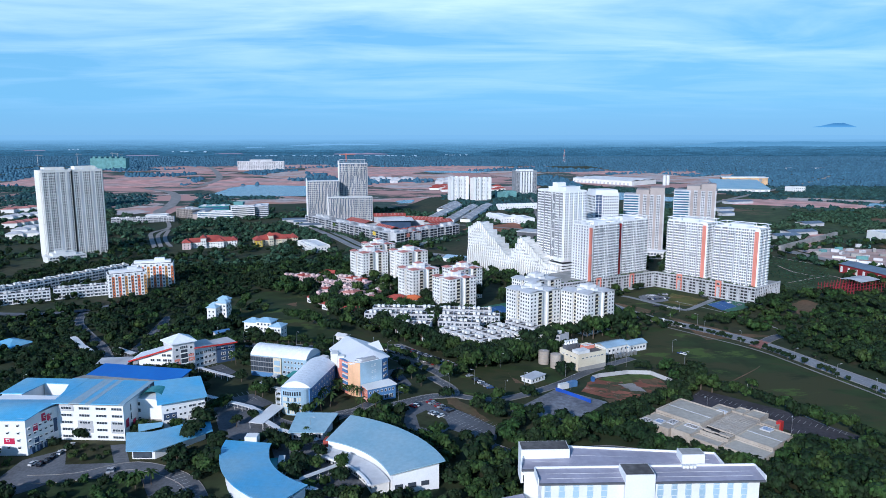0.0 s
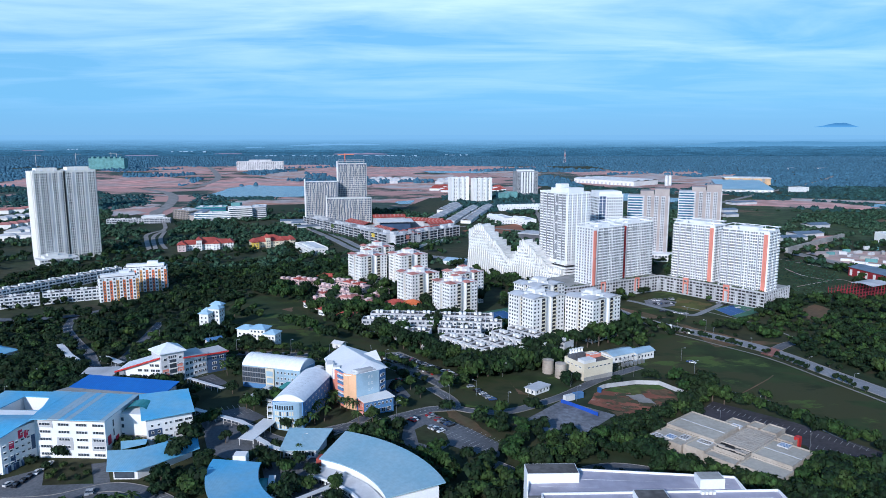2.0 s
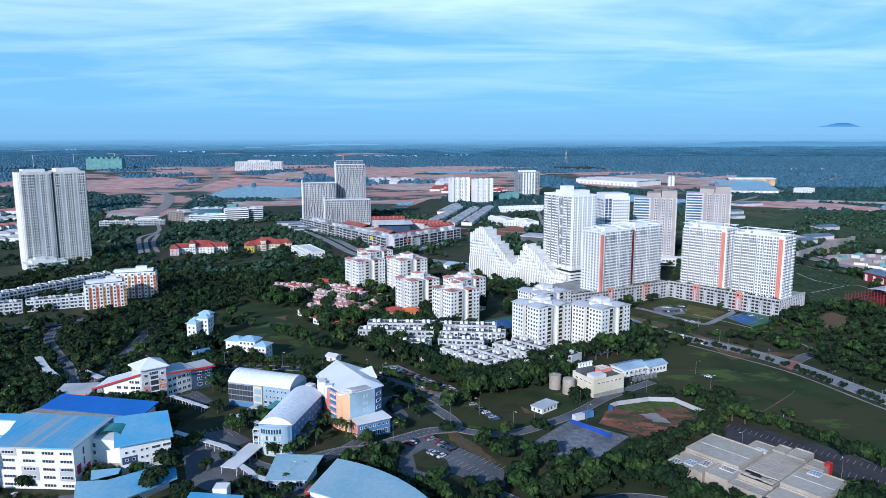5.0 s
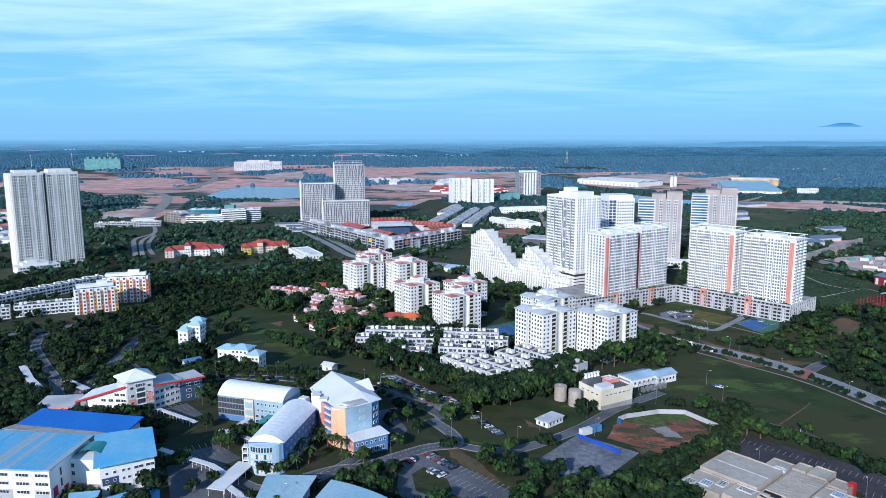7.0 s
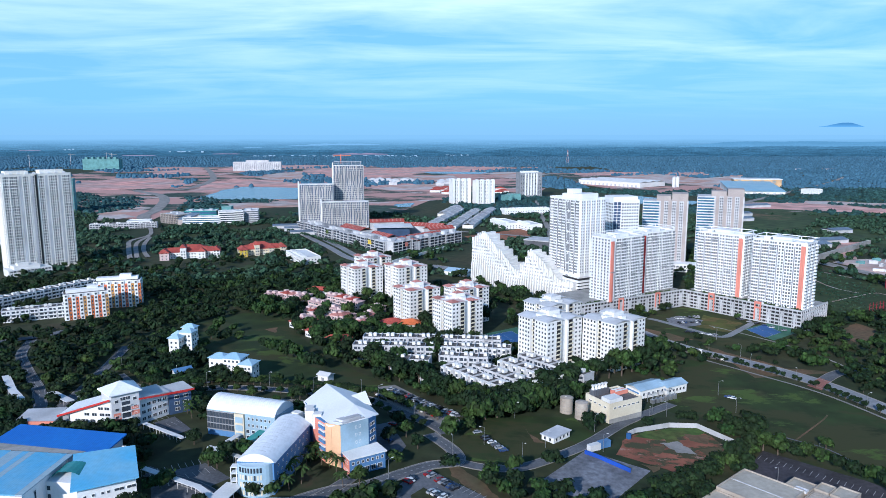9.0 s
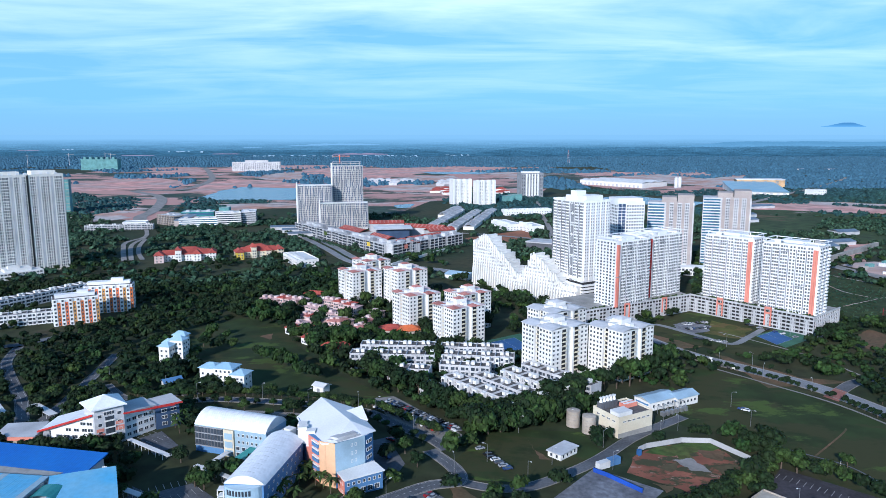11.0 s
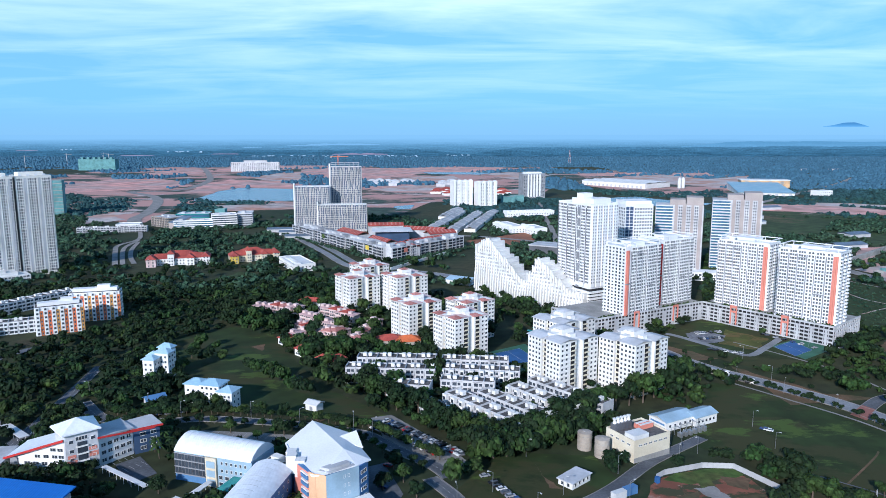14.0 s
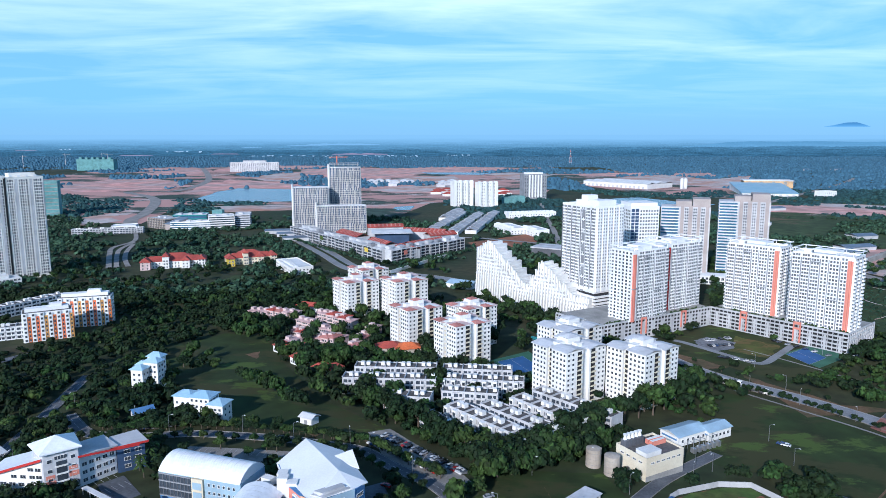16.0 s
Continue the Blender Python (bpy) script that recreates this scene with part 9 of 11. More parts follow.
for k in range(6):
    g = Geo(); a, b = 6 - 0.9 * k, 5.1 - 0.9 * k
    for sx in (-1, 1):
        for sy in (-1, 1):
            g.tube((sx * a, sy * a, 12 * k), (sx * b, sy * b, 12 * k + 12), 0.4, 0.4, 4)
        g.tube((-a, sx * a, 12 * k), (b, sx * b, 12 * k + 12), 0.25, 0.25, 4)
    part("section", g, "pinktile" if k % 2 else "ltgrey", mast)
t = simple_block("warehouse", "low pale warehouse beside the highway", "warehouse", *[(875.9, 1740.5)][0], 20.0, 40, 26, 14, "white", "flat", "whiteroof", 6, 4.5)
for (x, y), w in zip([(457.5, 941.8), (495.7, 980.1), (567.4, 1080.2), (596.9, 1447.2), (1476.0, 3012.2), (1597.8, 3012.2), (522.7, 1303.8), (496.1, 1228.6)][:], (40, 46, 36, 60, 40, 60, 30, 26)):
    simple_block("workshop", "low grey-roofed workshop among trees", "workshop", x, y, 16.0, w, 22, 5, "ltgrey", "gable", "bluesteel", 0, group="workshops")
t = simple_block("factory", "white factory with a red base band", "factory", *[(584.0, 908.0)][0], 8.0, 52, 34, 13, "white", "flat", "whiteroof", 10, 4.6, limit=40)
g = Geo(); g.box(8, -0.2, 0.5, 50, 0, 4.0)
part("red_band", g, "red", t)
t = simple_block("retaining_wall", "long low concrete terrace wall", "wall", *[(419.4, 851.2)][0], 42.0, 190, 4, 5, "concrete", "flat", "concrete", 0)
# red scaffold hall under construction
rs = thing("scaffold_frame", "half-built frame of red steel posts and beams", "building site", *[(347.2, 588.3)][0], 28.0)
clear_rect(348, 590, 28, 70, 30)
beam = Geo(); beam.box(-0.16, -0.16, -1, 0.16, 0.16, 11)
pm = beam.mesh("scaffold_post", "darkred")
for i in range(14):
    for j in range(4):
        part("scaffold_post", pm, "", rs, at=pose(4.6 * i, 8 * j, 0))
for k in range(4):
    for j in range(4):
        g = Geo(); g.box(0, 8 * j - 0.2, 2.6 * k + 1, 60, 8 * j - 0.05, 2.6 * k + 1.2)
        part("scaffold_beam", g, "darkred", rs)
g = Geo(); g.gable(34, 6, 61, 25, 11.2, 1.2, 0.5)
part("roof", g, "ltgrey", rs)
(ax, ay), (bx, by) = [(413.3, 712.9), (428.3, 631.3)][:]
rh = thing("red_hall", "long red steel hall with a grey roof and white bays", "hall", ax, ay, math.degrees(math.atan2(by - ay, bx - ax)))
clear_rect(ax, ay, math.degrees(math.atan2(by - ay, bx - ax)), math.hypot(bx - ax, by - ay), 26)
ln = math.hypot(bx - ax, by - ay)
g = Geo(); g.box(0, 0, -1, ln, 24, 9)
part("wall", g, "darkred", rh)
g = Geo(); g.gable(0, 0, ln, 24, 9.2, 2.5, 0.8)
part("roof", g, "bluesteel", rh)
for i in range(int(ln / 10)):
    g = Geo(); g.box(2 + 10 * i, -0.3, 1, 5 + 10 * i, 0, 7)
    part("white_bay", g, "white", rh)
# parked tankers on the trunk road
for x, y in [(451.3, 794.6), (455.8, 776.1), (462.2, 761.9), (467.3, 751.6)][:]:
    t = thing("tanker_lorry", "white tanker lorry parked on the trunk road", "lorry", x, y, -25.0, group="parked lorries")
    g = Geo(); g.box(0, -1.2, 0.9, 11, 1.2, 3.6)
    part("tank", g, "whiteroof" if x < 470 else "bluewall", t)
    g = Geo(); g.box(11.4, -1.2, 0.6, 13.6, 1.2, 3.2)
    part("cab", g, "white", t)
# site clutter
rng = random.Random(11)
for i, (x, y) in enumerate([(442.6, 817.9), (459.4, 834.2), (474.1, 838.4), (476.3, 817.9), (479.6, 806.1), (475.1, 787.1), (489.3, 794.6), (490.1, 779.7), (513.5, 806.1), (488.1, 851.2), (497.2, 842.6), (507.1, 830.1), (526.8, 834.2), (537.3, 868.8), (528.3, 877.9)][:]):
    simple_block("site_container", "site container or stack on the building land", "container", x, y, rng.uniform(-30, 60), rng.uniform(6, 12), 3.5, rng.uniform(2.2, 3.4), ("concrete", "greennet", "offwhite", "ltgrey")[i % 4], "flat", ("ltgrey", "white")[i % 2], 0, group="site containers")

# house clusters
def small_house(x, y, ang, w, d, h, wall, roofm, label, group, rise=2.0):
    t = thing("house", label, "house", x, y, ang, group=group)
    clear_rect(x, y, ang, w, d, 0)
    g = Geo(); g.box(0, 0, -2, w, d, h)
    part("wall", g, wall, t)
    g = Geo(); g.hip(0, 0, w, d, h + 0.2, rise, 0.7)
    part("roof", g, roofm, t)
    if not group.startswith("far"):
        windows(t, w, d, "f", spaced(0.8, w - 0.8, 3), [1.0, 3.8][: 2 if h > 5 else 1], 1.3, 1.2, "plain", 0)
    if group.startswith("pink"):
        g = Geo(); g.box(w * 0.3, -2.2, h * 0.5 - 0.2, w * 0.8, 0, h * 0.5)
        part("porch", g, wall, t)
        g = Geo(); g.box(w * 0.1, d * 0.25, h, w * 0.55, d * 0.6, h + 2.4)
        part("stair_house", g, wall, t)


rng = random.Random(8)
for row in ([(-156.5, 663.8), (-151.6, 663.8), (-146.2, 662.0), (-141.3, 662.0), (-136.0, 660.2), (-130.2, 658.4), (-124.9, 658.5)], [(-113.2, 636.4), (-108.0, 631.5), (-102.5, 625.1), (-96.9, 617.3), (-91.5, 609.8), (-85.8, 602.4), (-80.9, 596.6)], [(-102.5, 656.7), (-97.5, 653.3), (-92.3, 648.2), (-87.1, 643.1), (-82.1, 638.2), (-76.9, 631.7)], [(-110.0, 602.2), (-105.1, 597.8), (-99.6, 592.1), (-103.9, 585.0)], [(-90.5, 585.1), (-86.4, 583.8), (-82.2, 583.8), (-78.7, 588.1)], [(-66.1, 564.1), (-64.4, 573.3), (-63.2, 584.2), (-61.3, 594.0), (-59.8, 604.2), (-58.2, 614.7)], [(-109.6, 576.7), (-103.7, 563.5)]):
    for x, y in row:
        r = rng.random()
        clear_rect(x, y, -32, 7, 9.5, 3.5)
        small_house(x, y, rng.uniform(-38, -26), 7.0, 9.5, 5.2 + 1.6 * r, "palepink", "pinkwall" if r < 0.5 else "pinktile" if r < 0.85 else "redtile", "pale pink two storey house with faded roof", "pink terrace houses", 0.7 if r < 0.5 else 1.5)
for (x, y), a, w in zip([(-123.7, 685.9), (-114.3, 571.4), (-97.3, 544.7), (-79.6, 523.0), (-71.9, 521.1)][:], (-20.0, -45.0, -45.0, -45.0, -45.0), (20, 6, 7, 6, 6)):
    small_house(x, y, a, w, 9, 4.5, "white", "redtile", "low house with a bright red roof under trees", "red roofed houses", 2.6)
for (x, y), m_ in zip([(-45.3, 564.8), (-32.7, 562.7)][:], ("redtile", "orangetile")):
    small_house(x, y, 12.0, 16, 11, 4.0, "beige", m_, "club house with layered red hipped roof", "club house", 3.0)
small_house(*[(2.8, 540.5)][0], 20.0, 6, 6, 3, "white", "orangetile", "tiny kiosk with an orange roof", "kiosk", 1.5)
for i in range(3):
    x, y = [(57.6, 597.1), (63.8, 608.4), (70.2, 620.1)][i]
    t = simple_block("car_port", "long teal-roofed car port", "car port", x, y, -38.0, 34, 6, 2.6, "dkgrey", "gable", "teal", 0, group="teal car ports", rise=0.8)
t = simple_block("pavilion_roof", "pale blue shallow roof beside the avenue", "pavilion", *[(0.0, 778.1)][0], -30.0, 26, 20, 4, "white", "gable", "paleblue", 0)
for k, row in enumerate(([(-814.2, 1274.7), (-811.6, 1294.0), (-796.8, 1294.0), (-793.8, 1314.0)], [(-740.2, 1153.8), (-736.8, 1169.7), (-731.4, 1186.0), (-723.8, 1202.7), (-718.0, 1220.0)], [(-682.0, 1066.8), (-678.1, 1080.4), (-672.3, 1094.3), (-666.4, 1108.6)], [(-622.0, 991.7), (-623.3, 1015.6), (-617.2, 1027.9)], [(-602.5, 947.2), (-585.5, 957.9)])):
    for x, y in row:
        small_house(x, y, rng.uniform(0, 30), 22, 15, 7, "white", "ltgrey" if k % 2 or k == 4 else "pinktile", "far white house with a pale roof", "far houses", 3)
for x, y in [(-233.9, 2236.6), (-213.1, 2265.9), (-184.9, 2236.6), (-159.3, 2208.1), (-134.2, 2236.6), (-111.0, 2208.1), (-15.9, 2180.2), (-1.7, 2153.1), (14.5, 2236.6), (-23.6, 2075.6), (-213.9, 2126.7), (-160.2, 2100.9)]:
    small_house(x, y, rng.uniform(0, 30), 24, 16, 8, "offwhite", "rooflight", "far white house on the graded land", "far houses", 4)
for x, y in [(-29.2, 1893.6), (-18.1, 1852.9), (-6.2, 1914.6), (6.0, 1852.9), (17.7, 1813.9), (-35.7, 1833.2), (-1.4, 1776.5), (135.3, 1893.6), (138.6, 1813.9), (121.3, 1776.5)][:]:
    small_house(x, y, rng.uniform(0, 20), 26, 18, 6, "white", "redtile", "far house with a bright red roof", "far red houses", 4)
terrace(*[(-539.8, 1123.3)][0], 14.0, 12, 8.0, 12, 8, "far white terrace with stepped gables")
t = simple_block("warehouse", "white flat-roofed hall beside the terrace", "hall", *[(-496.6, 1153.8)][0], 14.0, 34, 24, 9, "white", "flat", "whiteroof", 6)
for x, y in [(-239.7, 1108.6), (-264.6, 1138.3), (-222.1, 1066.7), (-227.3, 1138.3)][:]:
    simple_block("market_shed", "low dark-roofed market shed", "shed", x, y, 10.0, 44, 20, 4.5, "ltgrey", "gable", "bluesteel", 0, group="market sheds", rise=1.5)


# ---------------------------------------------------------------- vegetation
def blob(rng, r, h, sub=1):
    """Uneven rounded clump: vertices and triangles."""
    bm = bmesh.new()
    bmesh.ops.create_icosphere(bm, subdivisions=sub, radius=1.0)
    s = rng.random() * 90
    v = []
    for p in bm.verts:
        k = 1 + 0.45 * noise.noise(p.co * 1.7 + Vector((s, 0, 0)))
        v.append((p.co.x * r * k, p.co.y * r * k, p.co.z * h * k))
    f = [[q.index for q in t.verts] for t in bm.faces]
    bm.free()
    return np.array(v), np.array(f)


def crown(rng, radius, height, lobes, leaves, size, core_sub=1):
    """Crown of leaf tufts over several lobes round a dense heart; centred on the crown's base."""
    V, F, n = [], [], 0
    spots = [(0.0, 0.0, height * 0.55, radius * 0.66)]
    for i in range(lobes):
        a, rr = 2 * math.pi * (i + rng.random() * 0.6) / lobes, radius * rng.uniform(0.42, 0.62)
        spots.append((rr * math.cos(a), rr * math.sin(a), height * rng.uniform(0.30, 0.72), radius * rng.uniform(0.36, 0.52)))
    for x, y, z, r in spots:
        v, f = blob(rng, r * 0.76, r * 0.66 * height / (1.6 * radius) + 0.3, core_sub)
        V.append(v + (x, y, z)), F.append(f + n)
        n += len(v)
    per = leaves // len(spots)
    for x, y, z, r in spots:
        for _ in range(per):
            u = rng.uniform(-0.55, 1.0)
            a = rng.uniform(0, 2 * math.pi)
            c = math.sqrt(max(0, 1 - u * u))
            o = Vector((c * math.cos(a), c * math.sin(a), u))
            p = Vector((x, y, z)) + Vector((o.x * r, o.y * r, o.z * (r * 0.72 * height / (1.6 * radius) + 0.3))) * rng.uniform(0.86, 1.12)
            t1 = o.orthogonal().normalized()
            t1.rotate(Matrix.Rotation(rng.uniform(0, 6.3), 3, o))
            nrm = (o + Vector((rng.uniform(-0.7, 0.7), rng.uniform(-0.7, 0.7), rng.uniform(-0.2, 0.8)))).normalized()
            t1 = (t1 - nrm * t1.dot(nrm)).normalized()
            t2 = nrm.cross(t1)
            s = size * rng.uniform(0.6, 1.25)
            q = [p - t1 * s - t2 * s * 0.5, p + t1 * s * 0.9 - t2 * s * 0.7, p + t1 * s + t2 * s * 0.6 + nrm * s * 0.25, p - t1 * s * 0.8 + t2 * s * 0.8]
            V.append(np.array([tuple(k) for k in q])), F.append(np.array([[0, 1, 2], [0, 2, 3]]) + n)
            n += 4
    return np.concatenate(V), np.concatenate(F)


def tri_mesh(name, V, F, mat):
    me = bpy.data.meshes.new(name)
    me.vertices.add(len(V)), me.loops.add(3 * len(F)), me.polygons.add(len(F))
    me.vertices.foreach_set("co", np.asarray(V, np.float32).ravel())
    me.loops.foreach_set("vertex_index", np.asarray(F, np.int32).ravel())
    me.polygons.foreach_set("loop_start", np.arange(0, 3 * len(F), 3, dtype=np.int32))
    me.polygons.foreach_set("loop_total", np.full(len(F), 3, np.int32))
    me.materials.append(M[mat])
    me.update(calc_edges=True)
    me.validate()
    return me


def scatter(name, label, templates, spots, mat, category="trees"):
    """Joins copies of the templates: spots of x, y, z, turn, width, height."""
    V, F, n = [], [], 0
    rng = random.Random(len(spots))
    for x, y, z, a, sw, sh in spots:
        v, f = templates[rng.randrange(len(templates))]
        c, s = math.cos(a), math.sin(a)
        V.append(np.column_stack(((v[:, 0] * c - v[:, 1] * s) * sw + x, (v[:, 0] * s + v[:, 1] * c) * sw + y, v[:, 2] * sh + z)))
        F.append(f + n)
        n += len(v)
    if V:
        tagged(new(name, tri_mesh(name, np.concatenate(V), np.concatenate(F), mat)), label, category, kind="stuff")


def blocked(xs, ys, polys):
    """Which of the points lie in any of the polygons."""
    bad = np.zeros(len(xs), bool)
    for poly in polys:
        px, py = np.array([p[0] for p in poly]), np.array([p[1] for p in poly])
        near = np.where((xs > px.min()) & (xs < px.max()) & (ys > py.min()) & (ys < py.max()) & ~bad)[0]
        if not len(near):
            continue
        inside = np.zeros(len(near), bool)
        qx, qy = xs[near], ys[near]
        for i in range(len(px)):
            j = i - 1
            cross = ((py[i] > qy) != (py[j] > qy)) & (qx < (px[j] - px[i]) * (qy - py[i]) / (py[j] - py[i] + 1e-12) + px[i])
            inside ^= cross
        bad[near[inside]] = True
    return bad


rng = random.Random(21)
FINE = [crown(rng, 4.2, 6.2, 6, 380, 0.54) for _ in range(5)]
GROVE = [crown(rng, 4.2, 6.0, 6, 215, 0.60) for _ in range(6)]
WOOD = [crown(rng, 4.0, 6.0, 5, 72, 0.88, 1) for _ in range(6)]
SHRUB = [crown(rng, 3.4, 4.4, 2, 24, 1.0, 1) for _ in range(6)]


def dome(rng):
    """Small far crown: a rough cap of few faces."""
    n, r, h = 6, rng.uniform(7.5, 10), rng.uniform(6, 11)
    v, f = [], []
    for k, (q, z) in enumerate(((1.0, 0.1), (0.68, 0.72))):
        for i in range(n):
            a = 2 * math.pi * (i + 0.5 * k) / n
            u = q * r * rng.uniform(0.75, 1.2)
            v.append((u * math.cos(a), u * math.sin(a), h * z * rng.uniform(0.85, 1.15)))
    v.append((0, 0, h))
    for i in range(n):
        j = (i + 1) % n
        f += [(i, j, n + i), (j, n + j, n + i), (n + i, n + j, 2 * n)]
    return np.array(v), np.array(f)


FARW = [dome(rng) for _ in range(8)]


def clump(rng):
    """Several small crowns side by side."""
    V, F, n = [], [], 0
    for _ in range(5):
        v, f = blob(rng, rng.uniform(2.6, 4.8), rng.uniform(2.6, 5.0), 1)
        V.append(v + (rng.uniform(-6.5, 6.5), rng.uniform(-6.5, 6.5), 2.0)), F.append(f + n)
        n += len(v)
    return np.concatenate(V), np.concatenate(F)


FARC = [clump(rng) for _ in range(8)]

# trees that stand by themselves: trunk, limbs, crown
TREES = []
for i, (v, f) in enumerate(FINE):
    g = Geo()
    g.tube((0, 0, -1.0), (0.1, 0.1, 3.4), 0.34, 0.22, 7)
    for k in range(4):
        a = 1.6 * k + i
        g.tube((0.1, 0.1, 2.6 + 0.25 * k), (2.0 * math.cos(a), 2.0 * math.sin(a), 4.8 + 0.3 * k), 0.16, 0.06, 5)
    TREES.append((g.mesh("trunk", "bark"), tri_mesh("crown", v + (0, 0, 2.4), f, "leaf" if i % 2 else "leafdark")))


def tree(x, y, s, variant, label, group, sh=1.0):
    t = thing("tree", label, "tree", x, y, (x * 37 + y * 11) % 360, group=group)
    t.scale = (s, s, s * sh)
    part("trunk", TREES[variant][0], "", t)
    part("crown", TREES[variant][1], "", t)
    return t


def palm_parts(seed):
    r = random.Random(seed)
    g = Geo()
    for k in range(5):
        g.tube((0.05 * k, 0.03 * k * k, 1.3 * k - 0.6), (0.05 * (k + 1), 0.03 * (k + 1) ** 2, 1.3 * (k + 1) - 0.6), 0.20 - 0.02 * k, 0.18 - 0.02 * k, 7)
    top = Vector((0.25, 0.75, 5.9))
    f = Geo()
    for i in range(11):
        a, el = 2 * math.pi * i / 11 + r.random() * 0.3, r.uniform(0.2, 0.9)
        d, side = Vector((math.cos(a), math.sin(a), 0)), Vector((-math.sin(a), math.cos(a), 0))
        pts = [top + d * (0.75 * j) + Vector((0, 0, el * 0.9 * j - 0.17 * j * j)) for j in range(5)]
        for j in range(4):
            for sg in (-1, 1):
                w0, w1 = 0.55 * math.sin(math.pi * (j + 0.4) / 4.6), 0.55 * math.sin(math.pi * (j + 1.4) / 5.6)
                f.face([pts[j], pts[j + 1], pts[j + 1] + side * sg * w1 - Vector((0, 0, 0.25)), pts[j] + side * sg * w0 - Vector((0, 0, 0.2))])
    return g.mesh("trunk", "bark"), f.mesh("frond_crown", "leaf")


PALMS = [palm_parts(s) for s in (1, 2, 3)]


def palm(x, y, s, k):
    t = thing("palm", "slim palm with drooping fronds on the lawn", "palm", x, y, (x * 53) % 360, group="campus palms")
    t.scale = (s, s, s)
    part("trunk", PALMS[k % 3][0], "", t)
    part("frond_crown", PALMS[k % 3][1], "", t)


k = 0
for x, y in [(-62.0, 318.6), (-61.3, 325.6), (-58.8, 329.7), (-55.7, 335.0), (-55.0, 341.3), (-50.0, 338.6), (-46.5, 335.9), (-43.1, 332.2), (-50.7, 347.2), (-53.1, 344.2), (-45.8, 342.2), (-38.8, 320.7), (-55.0, 322.4), (-58.3, 316.7), (-69.0, 315.9)][:] + [(-128.2, 394.6), (-123.4, 390.5), (-122.9, 396.9), (-128.6, 407.3), (-123.2, 402.8), (-117.8, 393.6), (-138.7, 392.5), (-134.6, 389.2), (-159.3, 398.6), (-119.0, 384.2)][:] + [(-113.3, 245.6), (-111.1, 247.2), (-115.5, 243.2)][:]:
    palm(x, y, 0.9 + 0.25 * ((k * 7) % 5) / 5, k)
    k += 1
# street trees along the avenue and the campus road
avenue = smooth([(251.1, 342.9), (248.0, 371.4), (233.0, 413.2), (216.5, 458.3), (192.4, 491.8), (164.3, 521.7), (143.0, 559.5)])
for off in (-9.0, 8.6):
    line = offset_line(avenue, off)
    for i in range(len(line) - 1):
        (ax, ay), (bx, by) = line[i], line[i + 1]
        n = max(1, round(math.hypot(bx - ax, by - ay) / 4.0))
        for j in range(n):
            x, y = ax + (bx - ax) * j / n, ay + (by - ay) * j / n
            if rng.random() < (0.1 if off < 0 else 0.75):
                tree(x + rng.uniform(-0.6, 0.6), y, rng.uniform(0.34, 0.54), rng.randrange(0, 5, 2), "small dark street tree beside the avenue", "avenue trees", 1.1)
ring = smooth([(-187.9, 456.3), (-167.4, 432.9), (-151.7, 427.3), (-135.6, 426.7), (-115.3, 429.1), (-92.7, 426.7), (-69.6, 423.2), (-52.7, 418.8), (-37.3, 414.2), (-23.0, 400.0), (-6.7, 386.4)])
for off in (6.5, -6.0):
    line = offset_line(ring, off)
    for i in range(0, len(line), 1 if off > 0 else 2):
        x, y = line[i]
        tree(x + rng.uniform(-1, 1), y, rng.uniform(0.42, 0.66), rng.randrange(5), "small round tree beside the campus road", "campus road trees")
for x, y in [(-118, 402), (-112, 407), (-104, 398), (-98, 412), (-90, 396), (-84, 405), (-78, 411), (-72, 397), (-64, 402), (-60, 413), (-55, 405), (-50, 410), (-46, 400), (-124, 412), (-131, 417), (-140, 414), (-147, 419)]:
    tree(x, y, rng.uniform(0.5, 0.8), rng.randrange(5), "young tree between the bays of the car park", "car park trees")
# larger trees that stand out on the campus
for (x, y), s in zip([(-107.0, 280.9), (-106.3, 293.9), (-107.0, 262.5), (-95.6, 258.4), (-94.1, 273.9)][:] + [(-59.0, 288.1), (-50.8, 269.3), (-48.6, 283.9), (-40.6, 261.4), (-61.1, 275.5), (-93.0, 297.0), (-87.2, 302.9), (-88.8, 339.8), (-94.4, 334.3)][:] + [(-32.9, 323.6), (-26.5, 314.5), (-24.7, 362.1), (-21.9, 379.0), (-17.4, 369.5), (-11.8, 357.7), (-107.3, 354.4), (-90.5, 332.7), (-136.8, 362.4)][:] + [(143.5, 369.6), (142.0, 378.6), (139.7, 386.0), (148.2, 365.5), (148.0, 386.3), (172.3, 370.5)][:] + [(61.0, 503.2), (-119.0, 451.0), (-114.3, 453.3), (-126.2, 455.9), (-160.7, 536.9), (-136.0, 474.7), (-73.5, 410.0)][:],
                     [1.25, 1.3, 1.0, 0.9, 1.0] + [0.6, 0.8, 0.6, 0.8, 0.55, 0.7, 0.7, 1.0, 0.9] + [0.9, 0.8, 0.9, 1.0, 0.9, 0.8, 0.8, 0.9, 0.7] + [1.2, 1.2, 1.1, 1.2, 1.3, 0.8] + [1.1, 1.3, 1.3, 1.2, 0.9, 0.8, 0.9]):
    tree(x, y, s, rng.randrange(5), "broad leafy campus tree with an open crown", "campus trees")
